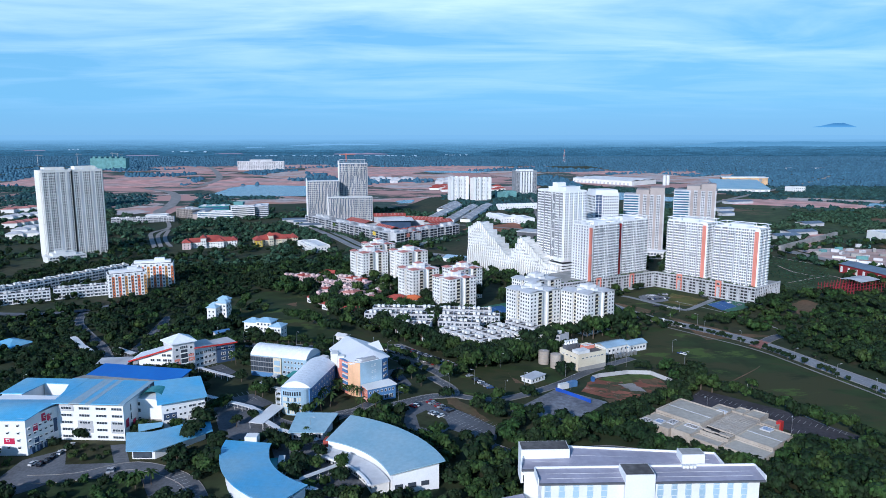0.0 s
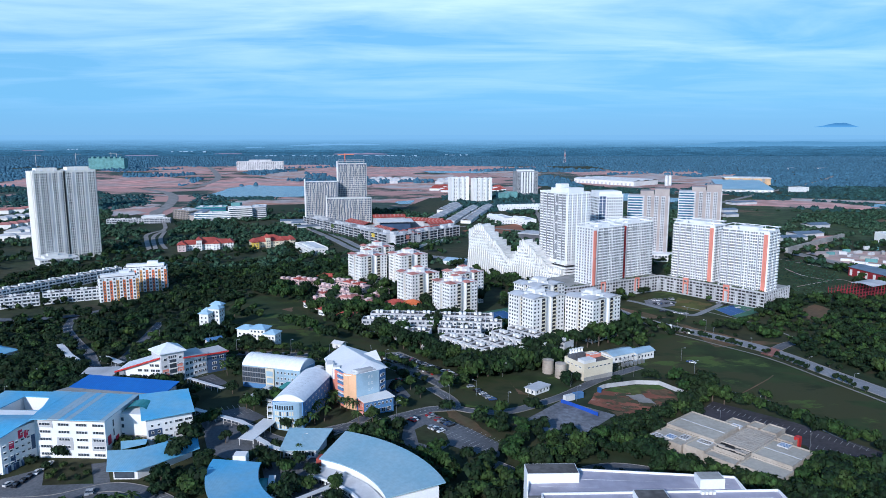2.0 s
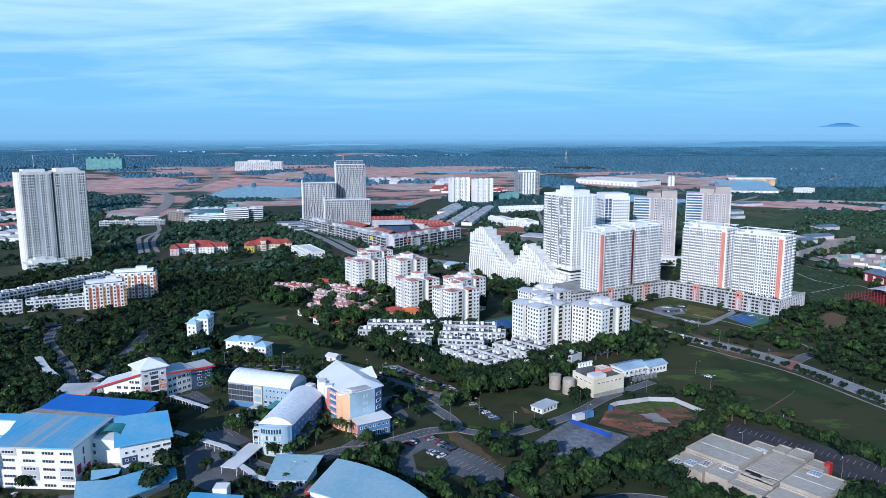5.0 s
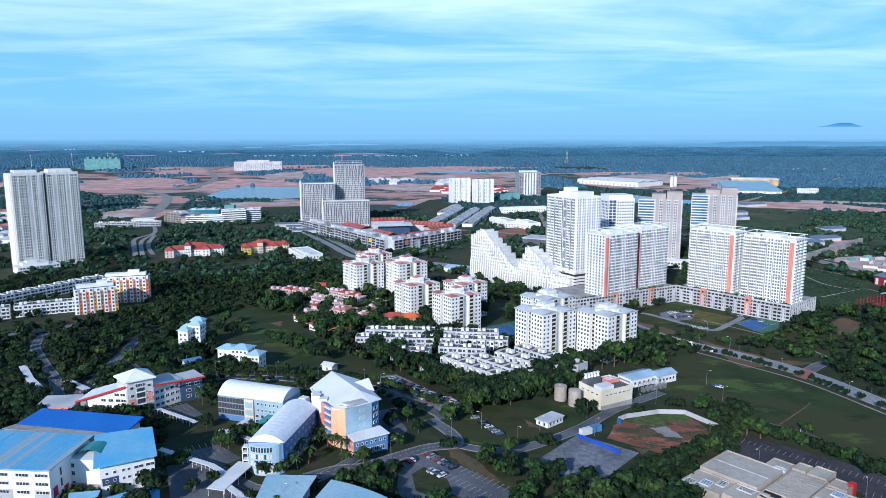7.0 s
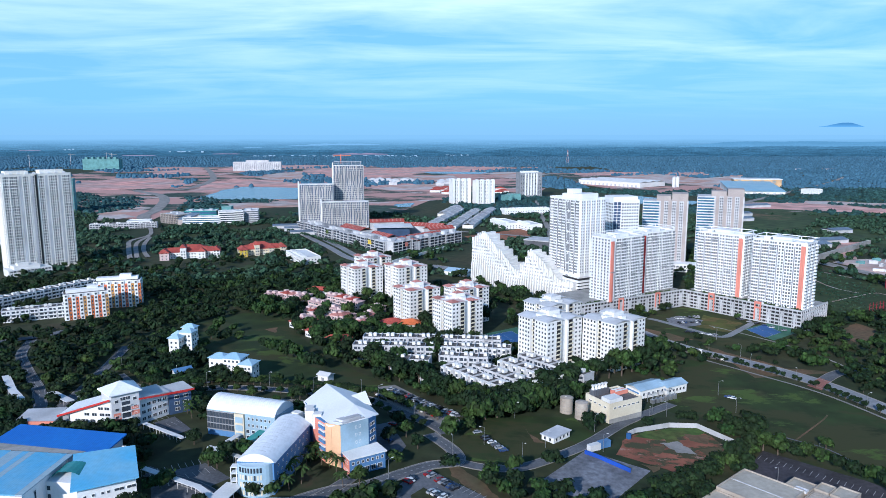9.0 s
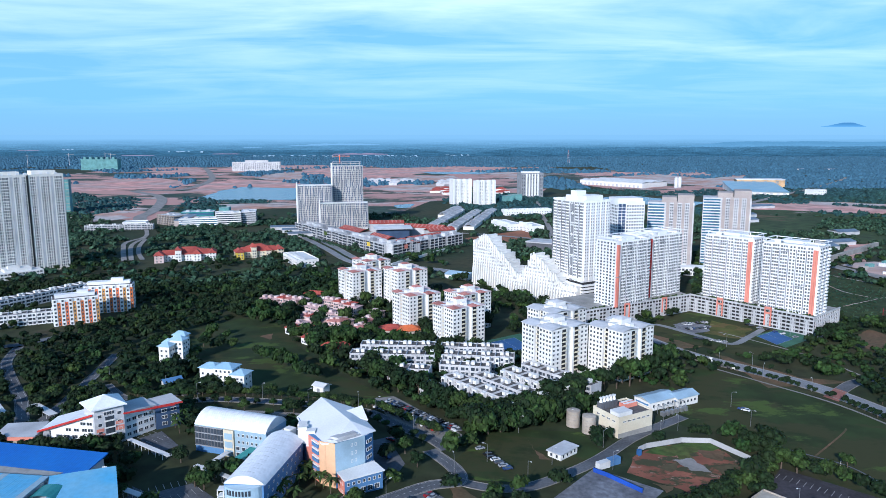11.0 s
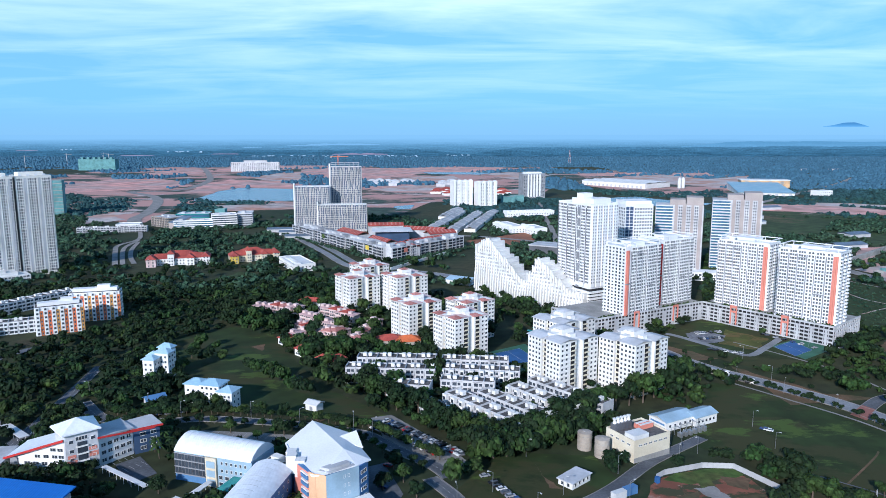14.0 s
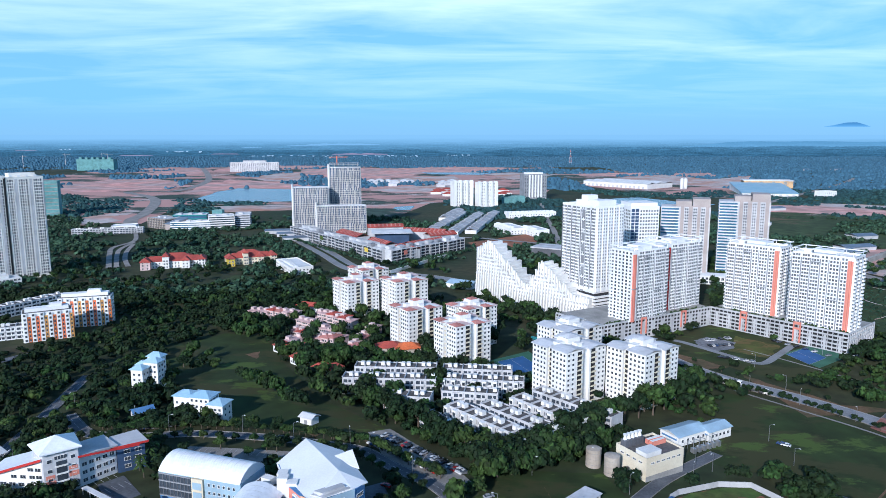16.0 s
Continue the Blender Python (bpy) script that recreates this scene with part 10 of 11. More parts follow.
for x, y in [(14.7, 410.1), (17.8, 402.4), (22.9, 407.2), (28.1, 411.5), (34.8, 416.1), (41.7, 421.3), (49.0, 427.9), (55.1, 433.3), (62.6, 438.3), (70.3, 443.4), (19.6, 395.0), (25.6, 398.1), (32.1, 403.9), (-26.1, 458.2), (-20.2, 451.1), (-14.3, 441.0), (-8.8, 434.8), (-3.5, 425.7), (1.5, 420.1), (6.3, 414.8), (10.8, 404.3), (-44.7, 472.9), (-38.1, 465.1), (-32.2, 463.2), (-25.4, 447.0), (55.1, 440.9), (67.6, 449.9), (77.8, 452.6), (88.1, 460.2), (96.2, 464.2), (104.6, 468.3), (112.8, 476.2), (121.4, 484.3), (116.3, 492.4), (125.4, 501.2), (101.7, 473.4), (131.8, 497.1), (139.7, 506.0), (-6.9, 489.3), (-5.5, 498.6)][:]:
    tree(x, y, rng.uniform(1.35, 1.7) if x > 84 else rng.uniform(1.1, 1.4), rng.randrange(0, 5, 2) if rng.random() < 0.6 else 1, "tall dense tree screening the terraces", "terrace trees", 1.2)

# woodland that fills the rest
pts = []
gr = random.Random(33)
y = 185.0
while y < 1330:
    step = 6.2 if y < 480 else 7.2 if y < 760 else 10.2
    lim = 0.66 * y + 70
    x = -lim
    while x < lim:
        pts.append((x + gr.uniform(-0.45, 0.45) * step, y + gr.uniform(-0.45, 0.45) * step))
        x += step
    y += step
xs, ys = np.array([p[0] for p in pts]), np.array([p[1] for p in pts])
ok = ~blocked(xs, ys, CLEAR)
near, grove, wood, shrub, hazy = [], [[], []], [[], []], [[], []], []
for x, y in zip(xs[ok], ys[ok]):
    dens = noise.noise((x / 70, y / 70, 2.0)) + 0.5 * noise.noise((x / 22, y / 22, 5.0))
    thick = -330 < x < -20 and 430 < y < 800 or x > 225 and 330 < y < 560
    if dens < (-0.75 if thick else -0.36 if y < 740 else -0.2) + 0.25 * gr.random():
        continue
    tall = noise.noise((x / 45, y / 45, 9.0))
    z = terrain(x, y)
    kind = gr.random() < 0.55 + 0.5 * tall
    if y < 372 and len(near) < 110 and gr.random() < 0.3:
        near.append((x, y, (0.62 + 0.45 * gr.random()) * (1.0 + 0.2 * tall)))
    elif y < 440 and gr.random() < 0.75:
        s = 0.62 + 0.42 * gr.random() + 0.15 * tall
        # beyond x = 40 mostly dark leaves, shade put into their colour
        grove[gr.random() < (0.85 if x > 40 or x < -130 else 0.5)].append((x, y, z + 1.0 * s, gr.uniform(0, 6.3), s, s * gr.uniform(0.95, 1.3)))
    elif kind and y < 900:
        s = (0.72 + 0.5 * gr.random() + 0.25 * tall) * (0.85 if x < -140 else 1.0)
        wood[gr.random() < (0.85 if x < -130 else 0.55)].append((x, y, z + 1.2 * s, gr.uniform(0, 6.3), s, s * gr.uniform(0.95, 1.35)))
    else:
        s = (0.6 + 0.6 * gr.random()) * (1.0 if y < 700 else 1.55)
        (hazy if y > 740 else shrub[gr.random() < (0.8 if x < -130 else 0.5)]).append((x, y, z - 0.3, gr.uniform(0, 6.3), s, s * gr.uniform(0.8, 1.2)))
# tall trees between the pink houses, the apartments and the terraces
for x, y in [(-158.8, 641.4), (-142.8, 622.0), (-130.9, 609.7), (-122.9, 625.1), (-86.7, 693.7), (-77.6, 671.1), (-95.7, 553.4), (-89.0, 548.5), (-79.3, 543.9), (-73.4, 544.0), (-67.6, 543.0), (-61.6, 539.6), (-93.9, 614.3), (-41.3, 616.5), (-36.4, 635.4), (-20.1, 629.3), (-14.6, 611.1), (-48.3, 580.5), (-52.6, 564.5), (-53.7, 635.2), (-60.8, 580.1), (-2.8, 587.3), (-15.2, 576.2), (-11.5, 559.8), (16.6, 593.3), (24.7, 599.1), (16.6, 556.2), (-9.0, 502.2), (-43.6, 483.6), (-42.3, 491.1), (-28.1, 474.3), (-7.0, 493.8), (-61.8, 531.5), (-68.6, 531.3), (-51.7, 532.0), (-81.0, 534.3), (-87.1, 530.7), (-101.3, 548.4), (-107.7, 563.5), (-119.9, 587.8), (-126.7, 599.3), (-113.8, 594.9), (-93.2, 585.1), (-74.6, 593.8), (-51.2, 594.3), (-28.3, 603.4), (-21.7, 586.7), (-4.2, 551.7), (-31.8, 538.7), (-25.0, 541.3), (-16.2, 539.5), (-139.5, 633.2), (-150.3, 641.4), (2.7, 529.5), (7.9, 535.2), (30.0, 584.3), (35.4, 604.9), (-66.4, 656.9), (-158.2, 625.2), (-170.0, 649.9), (-166.5, 625.3), (-145.3, 602.3), (-133.4, 595.0)][:]:
    s = gr.uniform(1.05, 1.55)
    grove[gr.random() < 0.5].append((x, y, terrain(x, y) + 2.2 * s, gr.uniform(0, 6.3), s, s * gr.uniform(1.1, 1.4)))
for x, y in [(18.4, 411.1), (23.2, 410.5), (27.2, 414.2), (32.6, 419.3), (36.8, 422.6), (41.0, 426.0), (47.0, 431.4), (51.3, 434.2), (57.6, 439.8), (63.6, 443.6), (70.1, 448.7), (76.6, 453.2), (83.2, 457.8), (13.8, 416.2), (10.3, 421.7), (6.6, 426.2), (53.1, 429.5), (65.1, 437.9), (42.9, 421.4)][:]:
    s = gr.uniform(0.9, 1.2)
    grove[gr.random() < 0.6].append((x, y, terrain(x, y) + 2.0 * s, gr.uniform(0, 6.3), s, s * gr.uniform(1.2, 1.5)))
for i in range(15):
    for off in (2.5, 8.0):
        x, y = 19.0 + 3.7 * i - 0.6 * off + gr.uniform(-1, 1), 386.5 + 2.6 * i + 0.8 * off + gr.uniform(-1, 1)
        s = gr.uniform(1.15, 1.5) if i < 9 else gr.uniform(0.95, 1.2)
        grove[gr.random() < 0.5].append((x, y, terrain(x, y) + 1.4 * s, gr.uniform(0, 6.3), s, s * gr.uniform(1.3, 1.6)))
for x, y in [(-110.2, 262.5), (-108.0, 265.8), (-103.4, 262.6), (-101.6, 267.2), (-97.0, 262.7), (-103.1, 256.8), (-98.6, 255.6), (-106.4, 255.5), (-97.3, 268.2), (-93.4, 261.4), (-94.7, 250.6)][:]:
    s = gr.uniform(0.6, 0.85)
    grove[1].append((x, y, terrain(x, y) + 1.0 * s, gr.uniform(0, 6.3), s, s * gr.uniform(0.9, 1.1)))
# screens round the mall, along the plots and before the terraces
for x, y in [(88.2, 295.2), (91.7, 289.8), (95.9, 287.3), (99.8, 283.8), (103.7, 280.9), (107.9, 279.0), (111.7, 276.1), (115.8, 274.3), (119.4, 271.5), (123.4, 269.7), (128.1, 269.9), (132.6, 272.0), (87.2, 301.0), (84.0, 303.7), (80.7, 306.5), (158.4, 292.8), (152.5, 286.0), (163.4, 297.5), (145.4, 278.9), (139.3, 273.7), (134.6, 268.7), (163.2, 287.3), (165.3, 282.0), (155.1, 276.6), (156.0, 269.3), (163.5, 274.3), (171.2, 279.5), (142.9, 266.5), (144.0, 259.6), (161.8, 267.0), (159.1, 361.6), (163.2, 356.7), (166.1, 349.6), (169.6, 344.2), (174.1, 338.3), (174.9, 331.1), (177.7, 325.6), (181.9, 322.9), (186.6, 316.4), (193.7, 314.5), (195.4, 308.2), (198.4, 302.2), (150.9, 394.2), (137.1, 369.3), (129.4, 360.4), (123.3, 355.9), (115.3, 349.8), (106.9, 341.4), (99.2, 334.9), (91.8, 328.6), (84.8, 323.1), (78.1, 317.8), (71.6, 313.3), (65.2, 308.2), (59.0, 303.3), (55.5, 298.1), (49.8, 294.7), (44.2, 291.2), (38.8, 287.9), (33.6, 285.7)][:] + [(-163.0, 548.9), (-161.6, 558.8), (-150.6, 542.6), (-150.1, 553.6), (-139.7, 530.7), (-147.9, 525.2), (-117.2, 511.6), (-110.1, 503.2), (-103.7, 497.2), (-96.8, 488.5), (-90.7, 482.0), (-84.2, 473.2), (-78.7, 468.2), (-73.3, 462.5), (-108.3, 508.4), (-99.6, 493.3), (-163.9, 484.8), (-163.4, 494.3), (-154.7, 484.4), (-156.3, 504.0), (-157.2, 514.5), (-176.0, 494.8), (-186.3, 510.3), (-125.3, 445.7), (-120.6, 447.9), (-113.6, 443.3), (-111.6, 449.4)][:]:
    s = gr.uniform(0.75, 1.15)
    grove[gr.random() < 0.5].append((x, y, terrain(x, y) + 1.6 * s, gr.uniform(0, 6.3), s, s * gr.uniform(1.1, 1.5)))
for x, y in [(-156.9, 274.2), (-152.4, 271.5), (-151.4, 276.4), (-146.5, 273.7), (-144.1, 276.1), (-138.5, 269.5), (-140.5, 266.3), (-145.6, 265.0), (-151.5, 266.7), (-151.5, 239.3), (-148.3, 245.0), (-141.2, 243.6), (-136.7, 247.5), (-128.3, 245.7), (-122.6, 247.2), (-116.0, 244.4), (-121.8, 238.7), (-128.1, 238.8), (-139.8, 237.1)][:]:
    s = gr.uniform(0.35, 0.8) if y < 262 else gr.uniform(0.25, 0.5)
    grove[gr.random() < 0.5].append((x, y, terrain(x, y) + 1.0 * s, gr.uniform(0, 6.3), s, s * gr.uniform(1.0, 1.5)))
# mostly dark leaves here, in place of shadow over these trees
for x, y in [(166.1, 292.9), (170.7, 289.7), (175.1, 286.5), (179.5, 283.3), (183.8, 280.3), (187.2, 277.2), (158.0, 284.5), (162.2, 280.9), (166.1, 276.9), (170.4, 273.9), (174.6, 271.1), (178.7, 267.3), (154.2, 272.6), (158.1, 268.8), (161.9, 265.1), (166.0, 261.5), (170.2, 257.9), (174.2, 255.3), (145.3, 266.6), (149.4, 262.0), (153.1, 257.6), (157.5, 253.3), (141.5, 254.7), (137.8, 260.8), (131.1, 256.2), (126.2, 257.8), (196.8, 293.4), (190.5, 293.4), (177.6, 262.6), (145.8, 252.2), (151.2, 248.1), (160.5, 249.2), (165.8, 247.2)][:]:
    s = gr.uniform(0.9, 1.35)
    grove[gr.random() < 0.75].append((x, y, terrain(x, y) + 1.4 * s, gr.uniform(0, 6.3), s, s * gr.uniform(1.0, 1.3)))
# row of trees before the shops
for (ax, ay), (bx, by), n in (((-236, 1112), (-76, 886), 40), ((-66, 884), (40, 990), 26)):
    for i in range(n):
        f, s = (i + gr.uniform(0, 0.8)) / n, gr.uniform(0.6, 1.0)
        hazy.append((ax + (bx - ax) * f, ay + (by - ay) * f, 0.5, gr.uniform(0, 6.3), s, s * gr.uniform(1.0, 1.4)))
for x, y, s in near:
    tree(x, y, s, gr.randrange(0, 5, 2) if x > 40 else gr.randrange(5), "dark green tree in the campus grove", "campus grove")
for i, m_ in enumerate(("leaf", "leafdark")):
    scatter("grove", "leafy trees of the campus grove", GROVE, grove[i], m_)
    scatter("woodland", "dense dark green woodland trees", WOOD, wood[i], m_)
    scatter("scrub", "thick green scrub and young trees", SHRUB, shrub[i], m_)
# rows of young shrubs on the paddock
rows = []
for i in range(16):
    for j in range(30):
        x, y = 318 + 7.0 * i + gr.uniform(-1.6, 1.6), 618 + 6.5 * j + gr.uniform(-1.6, 1.6)
        if (x - 318) < (y - 600) * 0.62 + 18 and (x - 300) > (y - 640) * 0.42 and noise.noise((x / 30, y / 30, 1.0)) > -0.25:
            rows.append((x, y, -0.1, gr.uniform(0, 6.3), gr.uniform(0.25, 0.6), gr.uniform(0.25, 0.55)))
scatter("young_shrubs", "rows of young dark shrubs on the paddock", SHRUB, rows, "leafmid", "shrubs")
scatter("hazy_woodland", "dark woods and thickets with thin haze in the leaf colour", SHRUB, hazy, "leafmid")
# far woods up to the horizon, thinner over the graded land
spots = []
y = 1320.0
while y < 4840:
    step = (16.5 if y < 1950 else 13) + (y - 1320) / 600
    lim = 0.66 * y + 100
    x = -lim
    while x < lim:
        spots.append((x + gr.uniform(-0.5, 0.5) * step, y + gr.uniform(-0.5, 0.5) * step, step))
        x += step
    y += step * (1.1 if y < 2000 else 1.7)
xs, ys = np.array([p[0] for p in spots]), np.array([p[1] for p in spots])
ok = ~blocked(xs, ys, CLEAR)
far, mid = [], []
for (x, y, st), o in zip(spots, ok):
    works = y < 3300 and -1900 < x < 700
    if o and noise.noise((x / 260, y / 340, 4.0)) > (0.05 if works else -0.45 if y < 1950 else -0.9):
        (mid if y < 1950 else far).append((x, y, -1.0, gr.uniform(0, 6.3), (st / 14 if y < 1950 else st / 17) * gr.uniform(0.6, 1.25), gr.uniform(0.45, 1.25)))
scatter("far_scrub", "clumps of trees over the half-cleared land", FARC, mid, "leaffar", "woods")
scatter("far_woodland", "far woods and plantations with blue haze in the leaf colour", FARW, far, "leafhaze", "woods")
# hedge on the podium roof
for px, py, pa, ln in ((200.5, 644.2, -50.0, 95), (101.5, 588.0, 29.6, 112)):
    c, s = math.cos(radians(pa)), math.sin(radians(pa))
    hs = [(px + c * u - s * 1.6, py + s * u + c * 1.6, PZ, gr.uniform(0, 6), gr.uniform(0.2, 0.42), gr.uniform(0.3, 0.6)) for u in np.arange(2, ln, 2.2) if gr.random() < 0.75]
    scatter("roof_hedge", "planting along the podium roof edge", SHRUB, hs, "leaf", "hedge")


# ---------------------------------------------------------------- cars, lorries, lamps
PAINTS = [material("car_paint_" + n, c, 0.25, 0.1, 0.03, 2.0, 0.2, spec=0.6) for n, c in (("white", (0.78, 0.78, 0.77)), ("silver", (0.42, 0.43, 0.45)), ("black", (0.025, 0.026, 0.03)), ("grey", (0.13, 0.135, 0.15)), ("red", (0.35, 0.02, 0.02)), ("blue", (0.04, 0.08, 0.2)))]


def car_model(paint):
    prof = [(-2.1, 0.3), (2.1, 0.3), (2.15, 0.7), (1.95, 0.86), (1.05, 0.95), (-1.75, 0.95), (-2.1, 0.85)]
    body = Geo()
    n = len(prof)
    body.shell([(x, -0.84, z) for x, z in prof] + [(x, 0.84, z) for x, z in prof], [tuple(range(n)), tuple(range(2 * n - 1, n - 1, -1))] + [(i, n + i, n + (i + 1) % n, (i + 1) % n) for i in range(n)])
    cab, roof = Geo(), Geo()
    lo = [(-1.8, -0.78), (1.1, -0.78), (1.1, 0.78), (-1.8, 0.78)]
    hi = [(-1.35, -0.62), (0.35, -0.62), (0.35, 0.62), (-1.35, 0.62)]
    cab.shell([(x, y, 0.95) for x, y in lo] + [(x, y, 1.42) for x, y in hi], [(0, 1, 5, 4), (1, 2, 6, 5), (2, 3, 7, 6), (3, 0, 4, 7)])
    roof.prism(hi, 1.42, 1.48)
    wheel = Geo()
    wheel.tube((0, -0.11, 0), (0, 0.11, 0), 0.32, 0.32, 10)
    lamp, tail = Geo(), Geo()
    lamp.box(-0.05, -0.18, -0.07, 0.05, 0.18, 0.07), tail.box(-0.05, -0.16, -0.09, 0.05, 0.16, 0.09)
    return dict(body=body.mesh("body", paint), window_band=cab.mesh("window_band", "glass"), roof=roof.mesh("roof", paint), wheel=wheel.mesh("wheel", "blackrubber"), headlight=lamp.mesh("headlight", "white"))


MODELS = [car_model(p) for p in PAINTS]
NAMES = ("white", "silver", "black", "dark grey", "red", "blue")


def car(x, y, ang, k):
    md = MODELS[k]
    t = thing("car", f"{NAMES[k]} saloon car parked on the tarmac", "car", x, y, ang, group="parked cars")
    t.location.z += 0.2
    body = part("body", md["body"], "", t)
    part("window_band", md["window_band"], "", body)
    part("roof", md["roof"], "", body)
    for wx, wy in ((-1.3, -0.78), (1.3, -0.78), (-1.3, 0.78), (1.3, 0.78)):
        part("wheel", md["wheel"], "", t, at=pose(wx, wy, 0.32))


cr = random.Random(4)
def car_row(pts, n, turn, gaps=0.1):
    """Cars side by side along a line; turn: their heading against the line."""
    (ax, ay), (bx, by) = pts
    a = math.degrees(math.atan2(by - ay, bx - ax)) + turn
    for i in range(n):
        if cr.random() < gaps:
            continue
        f = (i + 0.5) / n
        car(ax + (bx - ax) * f + cr.uniform(-0.2, 0.2), ay + (by - ay) * f, a + cr.uniform(-3, 3) + (180 if cr.random() < 0.3 else 0), cr.choice((0, 0, 1, 1, 2, 2, 3, 4, 5)))


car_row([(-29.7, 431.2), (6.3, 396.1)], 26, 90)
car_row([(-35.0, 423.0), (-19.2, 410.3)], 12, 90, 0.05)
car_row([(-16.1, 406.2), (-1.1, 392.8)], 9, 90, 0.3)
car_row([(14.3, 379.1), (26.0, 358.5)], 8, 80, 0.05)
car_row([(-7.5, 335.3), (4.2, 323.3)], 8, 85, 0.1)
car_row([(-6.0, 321.2), (-0.2, 316.5)], 4, 85, 0.0)
car_row([(-15.2, 326.5), (-12.6, 330.7)], 3, 80, 0.0)
car_row([(-25.2, 383.5), (-24.0, 380.8)], 1, 30, 0.0)
car_row([(-25.5, 365.8), (-24.3, 363.4)], 1, 30, 0.0)
car_row([(-142.9, 435.2), (-122.3, 441.2)], 16, 85, 0.2)
car_row([(-142.3, 442.4), (-133.7, 446.6)], 8, 85, 0.2)
car_row([(179.9, 601.2), (200.3, 606.8)], 9, 90, 0.15)
car_row([(175.8, 588.0), (195.9, 592.0)], 9, 90, 0.15)
car_row([(172.7, 565.8), (194.5, 554.5)], 8, 40, 0.2)
car_row([(258.7, 560.4), (284.1, 578.3)], 9, 80, 0.2)
car_row([(226.3, 604.2), (249.2, 566.2)], 14, 80, 0.5)
car_row([(-162.7, 261.3), (-157.7, 280.7)], 6, 20, 0.2)
car_row([(-132.1, 256.1), (-129.9, 257.7)], 2, 70, 0.0)
car_row([(-165.8, 263.2), (-165.4, 264.0)], 1, 10, 0.0)
car_row([(153.6, 435.2), (156.0, 432.6)], 2, 10, 0.0)
car_row([(1.3, 402.7), (7.6, 395.2)], 3, 60, 0.0)
for nm, row in (("long", [(-29.7, 431.2), (6.3, 396.1)]), ("long", [(-34.9, 421.7), (-1.1, 391.3)]), ("loop", [(-7.4, 333.3), (29.7, 302.9)]), ("loop", [(-6.0, 321.2), (18.9, 298.1)]), ("shop", [(137.2, 360.8), (191.2, 310.0)]), ("shop", [(166.4, 314.0), (184.8, 299.0)]), ("north", [(-109.2, 408.8), (-67.2, 403.5)]), ("fore", [(-107.1, 254.6), (-90.1, 231.5)]), ("lab", [(-134.7, 378.6), (-127.9, 386.4)]), ("lab", [(-127.9, 370.0), (-121.2, 378.5)]), ("walk", [(-111.4, 327.8), (-96.5, 336.9)]), ("walk", [(-103.8, 318.4), (-89.7, 330.9)])):
    (ax, ay), (bx, by) = row
    ln = math.hypot(bx - ax, by - ay)
    bay_lines(lots[nm], ax, ay, math.degrees(math.atan2(by - ay, bx - ax)), int(ln / 2.6), 2.6, 4.8)
for x, y in [(159.9, 519.2), (168.8, 505.6)][:]:
    t = thing("tanker_lorry", "silver tanker lorry with a white cab on the avenue", "lorry", x, y, -43.0, group="avenue lorries")
    t.location.z += 0.2
    g = Geo(); g.tube((0, 0, 2.2), (8.6, 0, 2.2), 1.15, 1.15, 12)
    part("tank", g, "steel", t)
    g = Geo(); g.box(-0.2, -1.1, 0.8, 8.8, 1.1, 1.2)
    part("chassis", g, "dkgrey", t)
    g = Geo(); g.prism([(9.2, -1.2), (11.2, -1.2), (11.2, 1.2), (9.2, 1.2)], 0.5, [3.2, 2.9, 2.9, 3.2])
    part("cab", g, "white", t)
    g = Geo(); g.box(11.18, -1.0, 1.8, 11.24, 1.0, 2.7)
    part("windscreen", g, "glass", t)
    w = Geo(); w.tube((0, -1.2, 0.5), (0, 1.2, 0.5), 0.5, 0.5, 10)
    me = w.mesh("wheel_pair", "blackrubber")
    for wx in (0.8, 2.0, 6.8, 8.0, 10.4):
        part("wheel_pair", me, "", t, at=pose(wx, 0, 0))

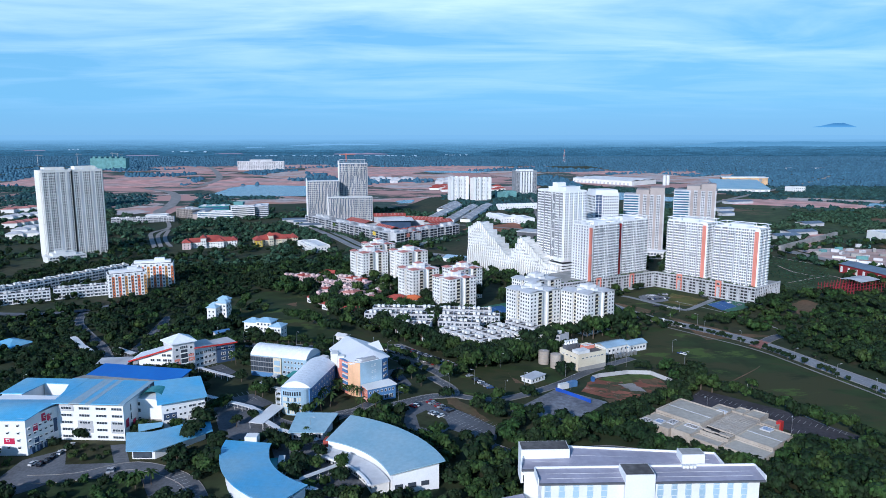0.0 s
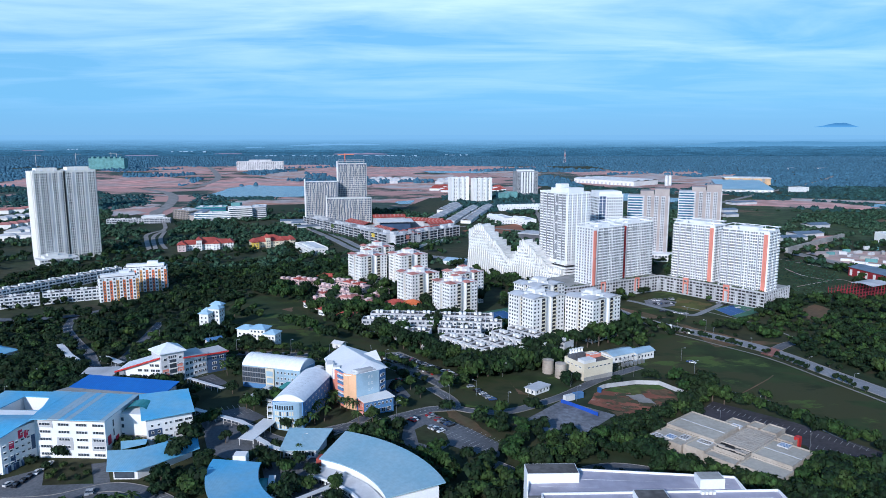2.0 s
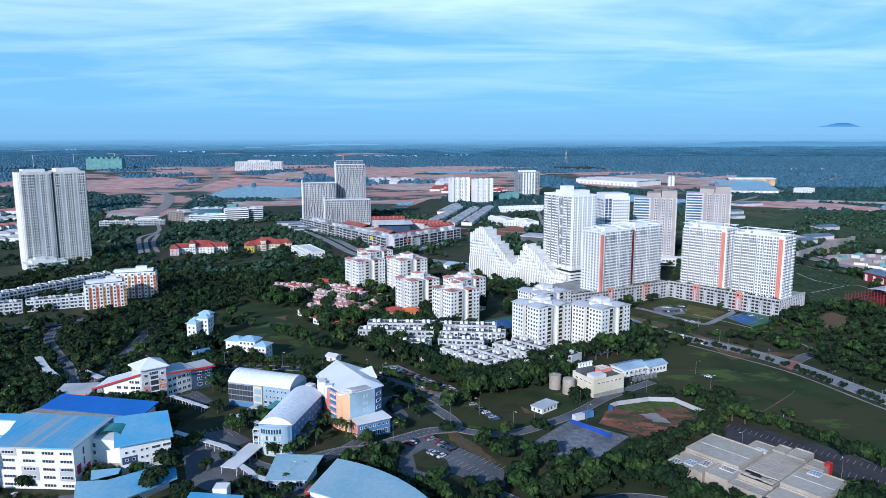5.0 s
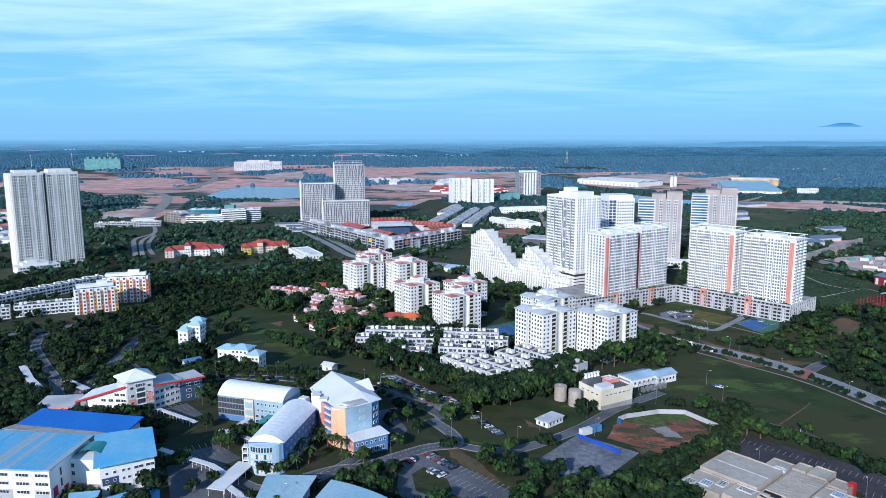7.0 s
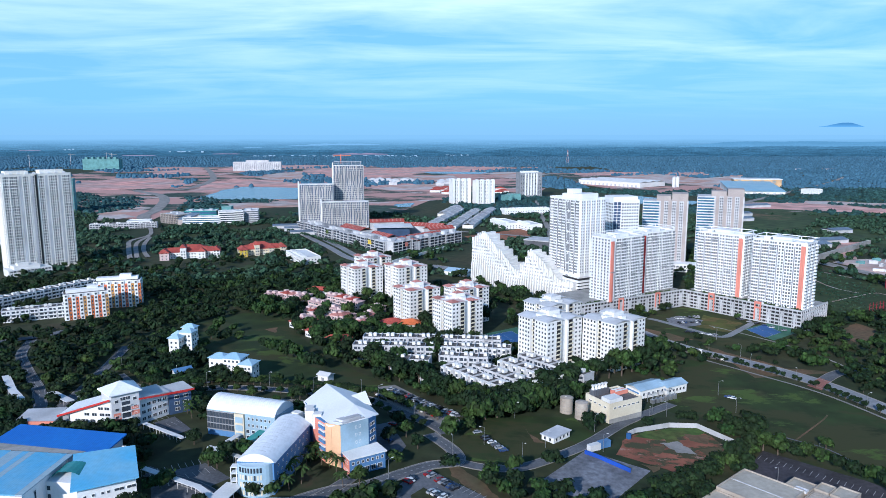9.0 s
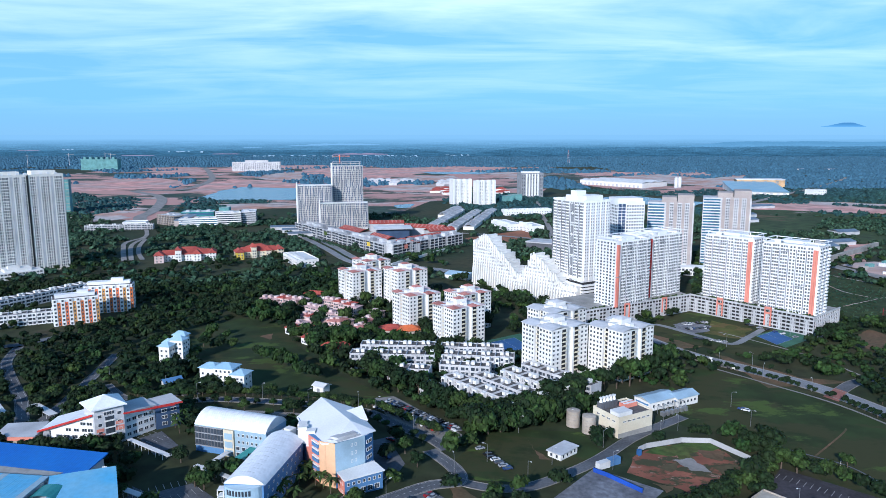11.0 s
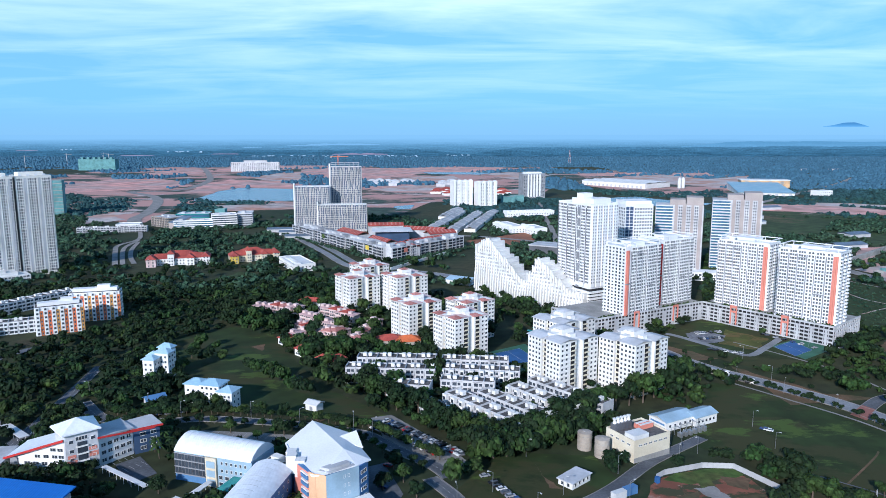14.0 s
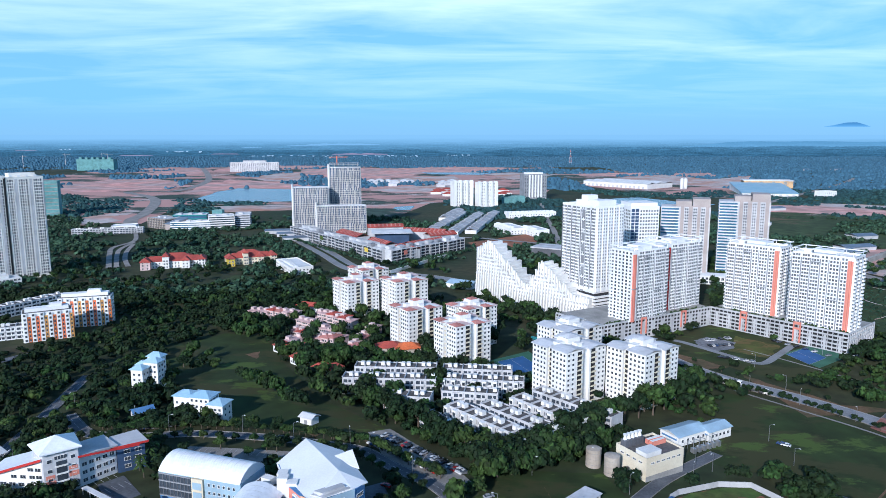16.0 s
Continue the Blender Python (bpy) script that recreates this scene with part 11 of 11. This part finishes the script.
pole, arm, head = Geo(), Geo(), Geo()
pole.tube((0, 0, -0.5), (0, 0, 8.2), 0.12, 0.07, 6)
arm.tube((0, 0, 8.1), (1.6, 0, 8.6), 0.06, 0.05, 5)
head.box(1.4, -0.18, 8.5, 2.3, 0.18, 8.68)
LAMP = (pole.mesh("pole", "steel"), arm.mesh("arm", "steel"), head.mesh("lamp_head", "whiteroof"))
def street_lamp(x, y, ang):
    t = thing("street_lamp", "slim grey street lamp with a single arm", "street lamp", x, y, ang, group="street lamps")
    pl = part("pole", LAMP[0], "", t)
    part("arm", LAMP[1], "", pl)
    part("lamp_head", LAMP[2], "", pl)


for x, y in [(170.5, 507.0), (187.6, 484.3), (204.7, 462.1), (221.0, 420.8), (231.5, 391.7), (239.6, 367.1), (40.3, 410.3), (17.4, 365.9), (34.1, 398.3), (62.4, 407.6), (70.1, 364.2)][:] + [(-34.0, 413.4), (-14.8, 393.7), (-68.9, 422.6), (-94.1, 431.4), (-127.7, 431.3), (-43.2, 418.4), (-147.6, 441.1), (103.1, 417.3), (106.2, 412.1), (111.7, 407.2), (190.7, 545.8), (191.1, 506.7), (247.2, 590.8), (246.2, 570.9)][:] + [(32.9, 351.9), (44.8, 366.1), (70.9, 385.7), (150.1, 438.6), (149.5, 413.6), (101.1, 400.1), (3.3, 353.9), (-22.2, 329.6)][:] + [(-58.6, 290.9), (-150.9, 393.1), (-177.0, 395.6), (-189.7, 466.7), (-221.3, 351.6), (-221.9, 379.7), (134.5, 337.0), (164.8, 310.8)][:]:
    street_lamp(x, y, (x * 31) % 360)
# goal on the sports field
goal = thing("goal", "white football goal on the sports field", "goal", *[(167.3, 366.7)][0], 60.0)
g = Geo(); g.box(0, 0, 0, 0.12, 0.12, 2.44); g.box(7.2, 0, 0, 7.32, 0.12, 2.44); g.box(0, 0, 2.44, 7.32, 0.12, 2.56)
part("frame", g, "white", goal)
# court lines
for pts in ([(222.8, 570.8), (241.6, 584.4), (245.0, 563.8), (227.0, 550.3)], [(31.4, 552.2), (48.9, 564.7), (57.7, 540.9), (41.3, 527.4)]):
    g = Geo()
    for (ax, ay), (bx, by) in zip(pts, pts[1:] + pts[:1]):
        strip(g, [(ax, ay), (bx, by)], -0.08, 0.08, 0.24)
    (ax, ay), (bx, by) = [((pts[i][0] + pts[i + 1][0]) / 2, (pts[i][1] + pts[i + 1][1]) / 2) for i in (0, 2)]
    strip(g, [(ax, ay), (bx, by)], -0.08, 0.08, 0.24)
    part("court_line", g, "paint", court)
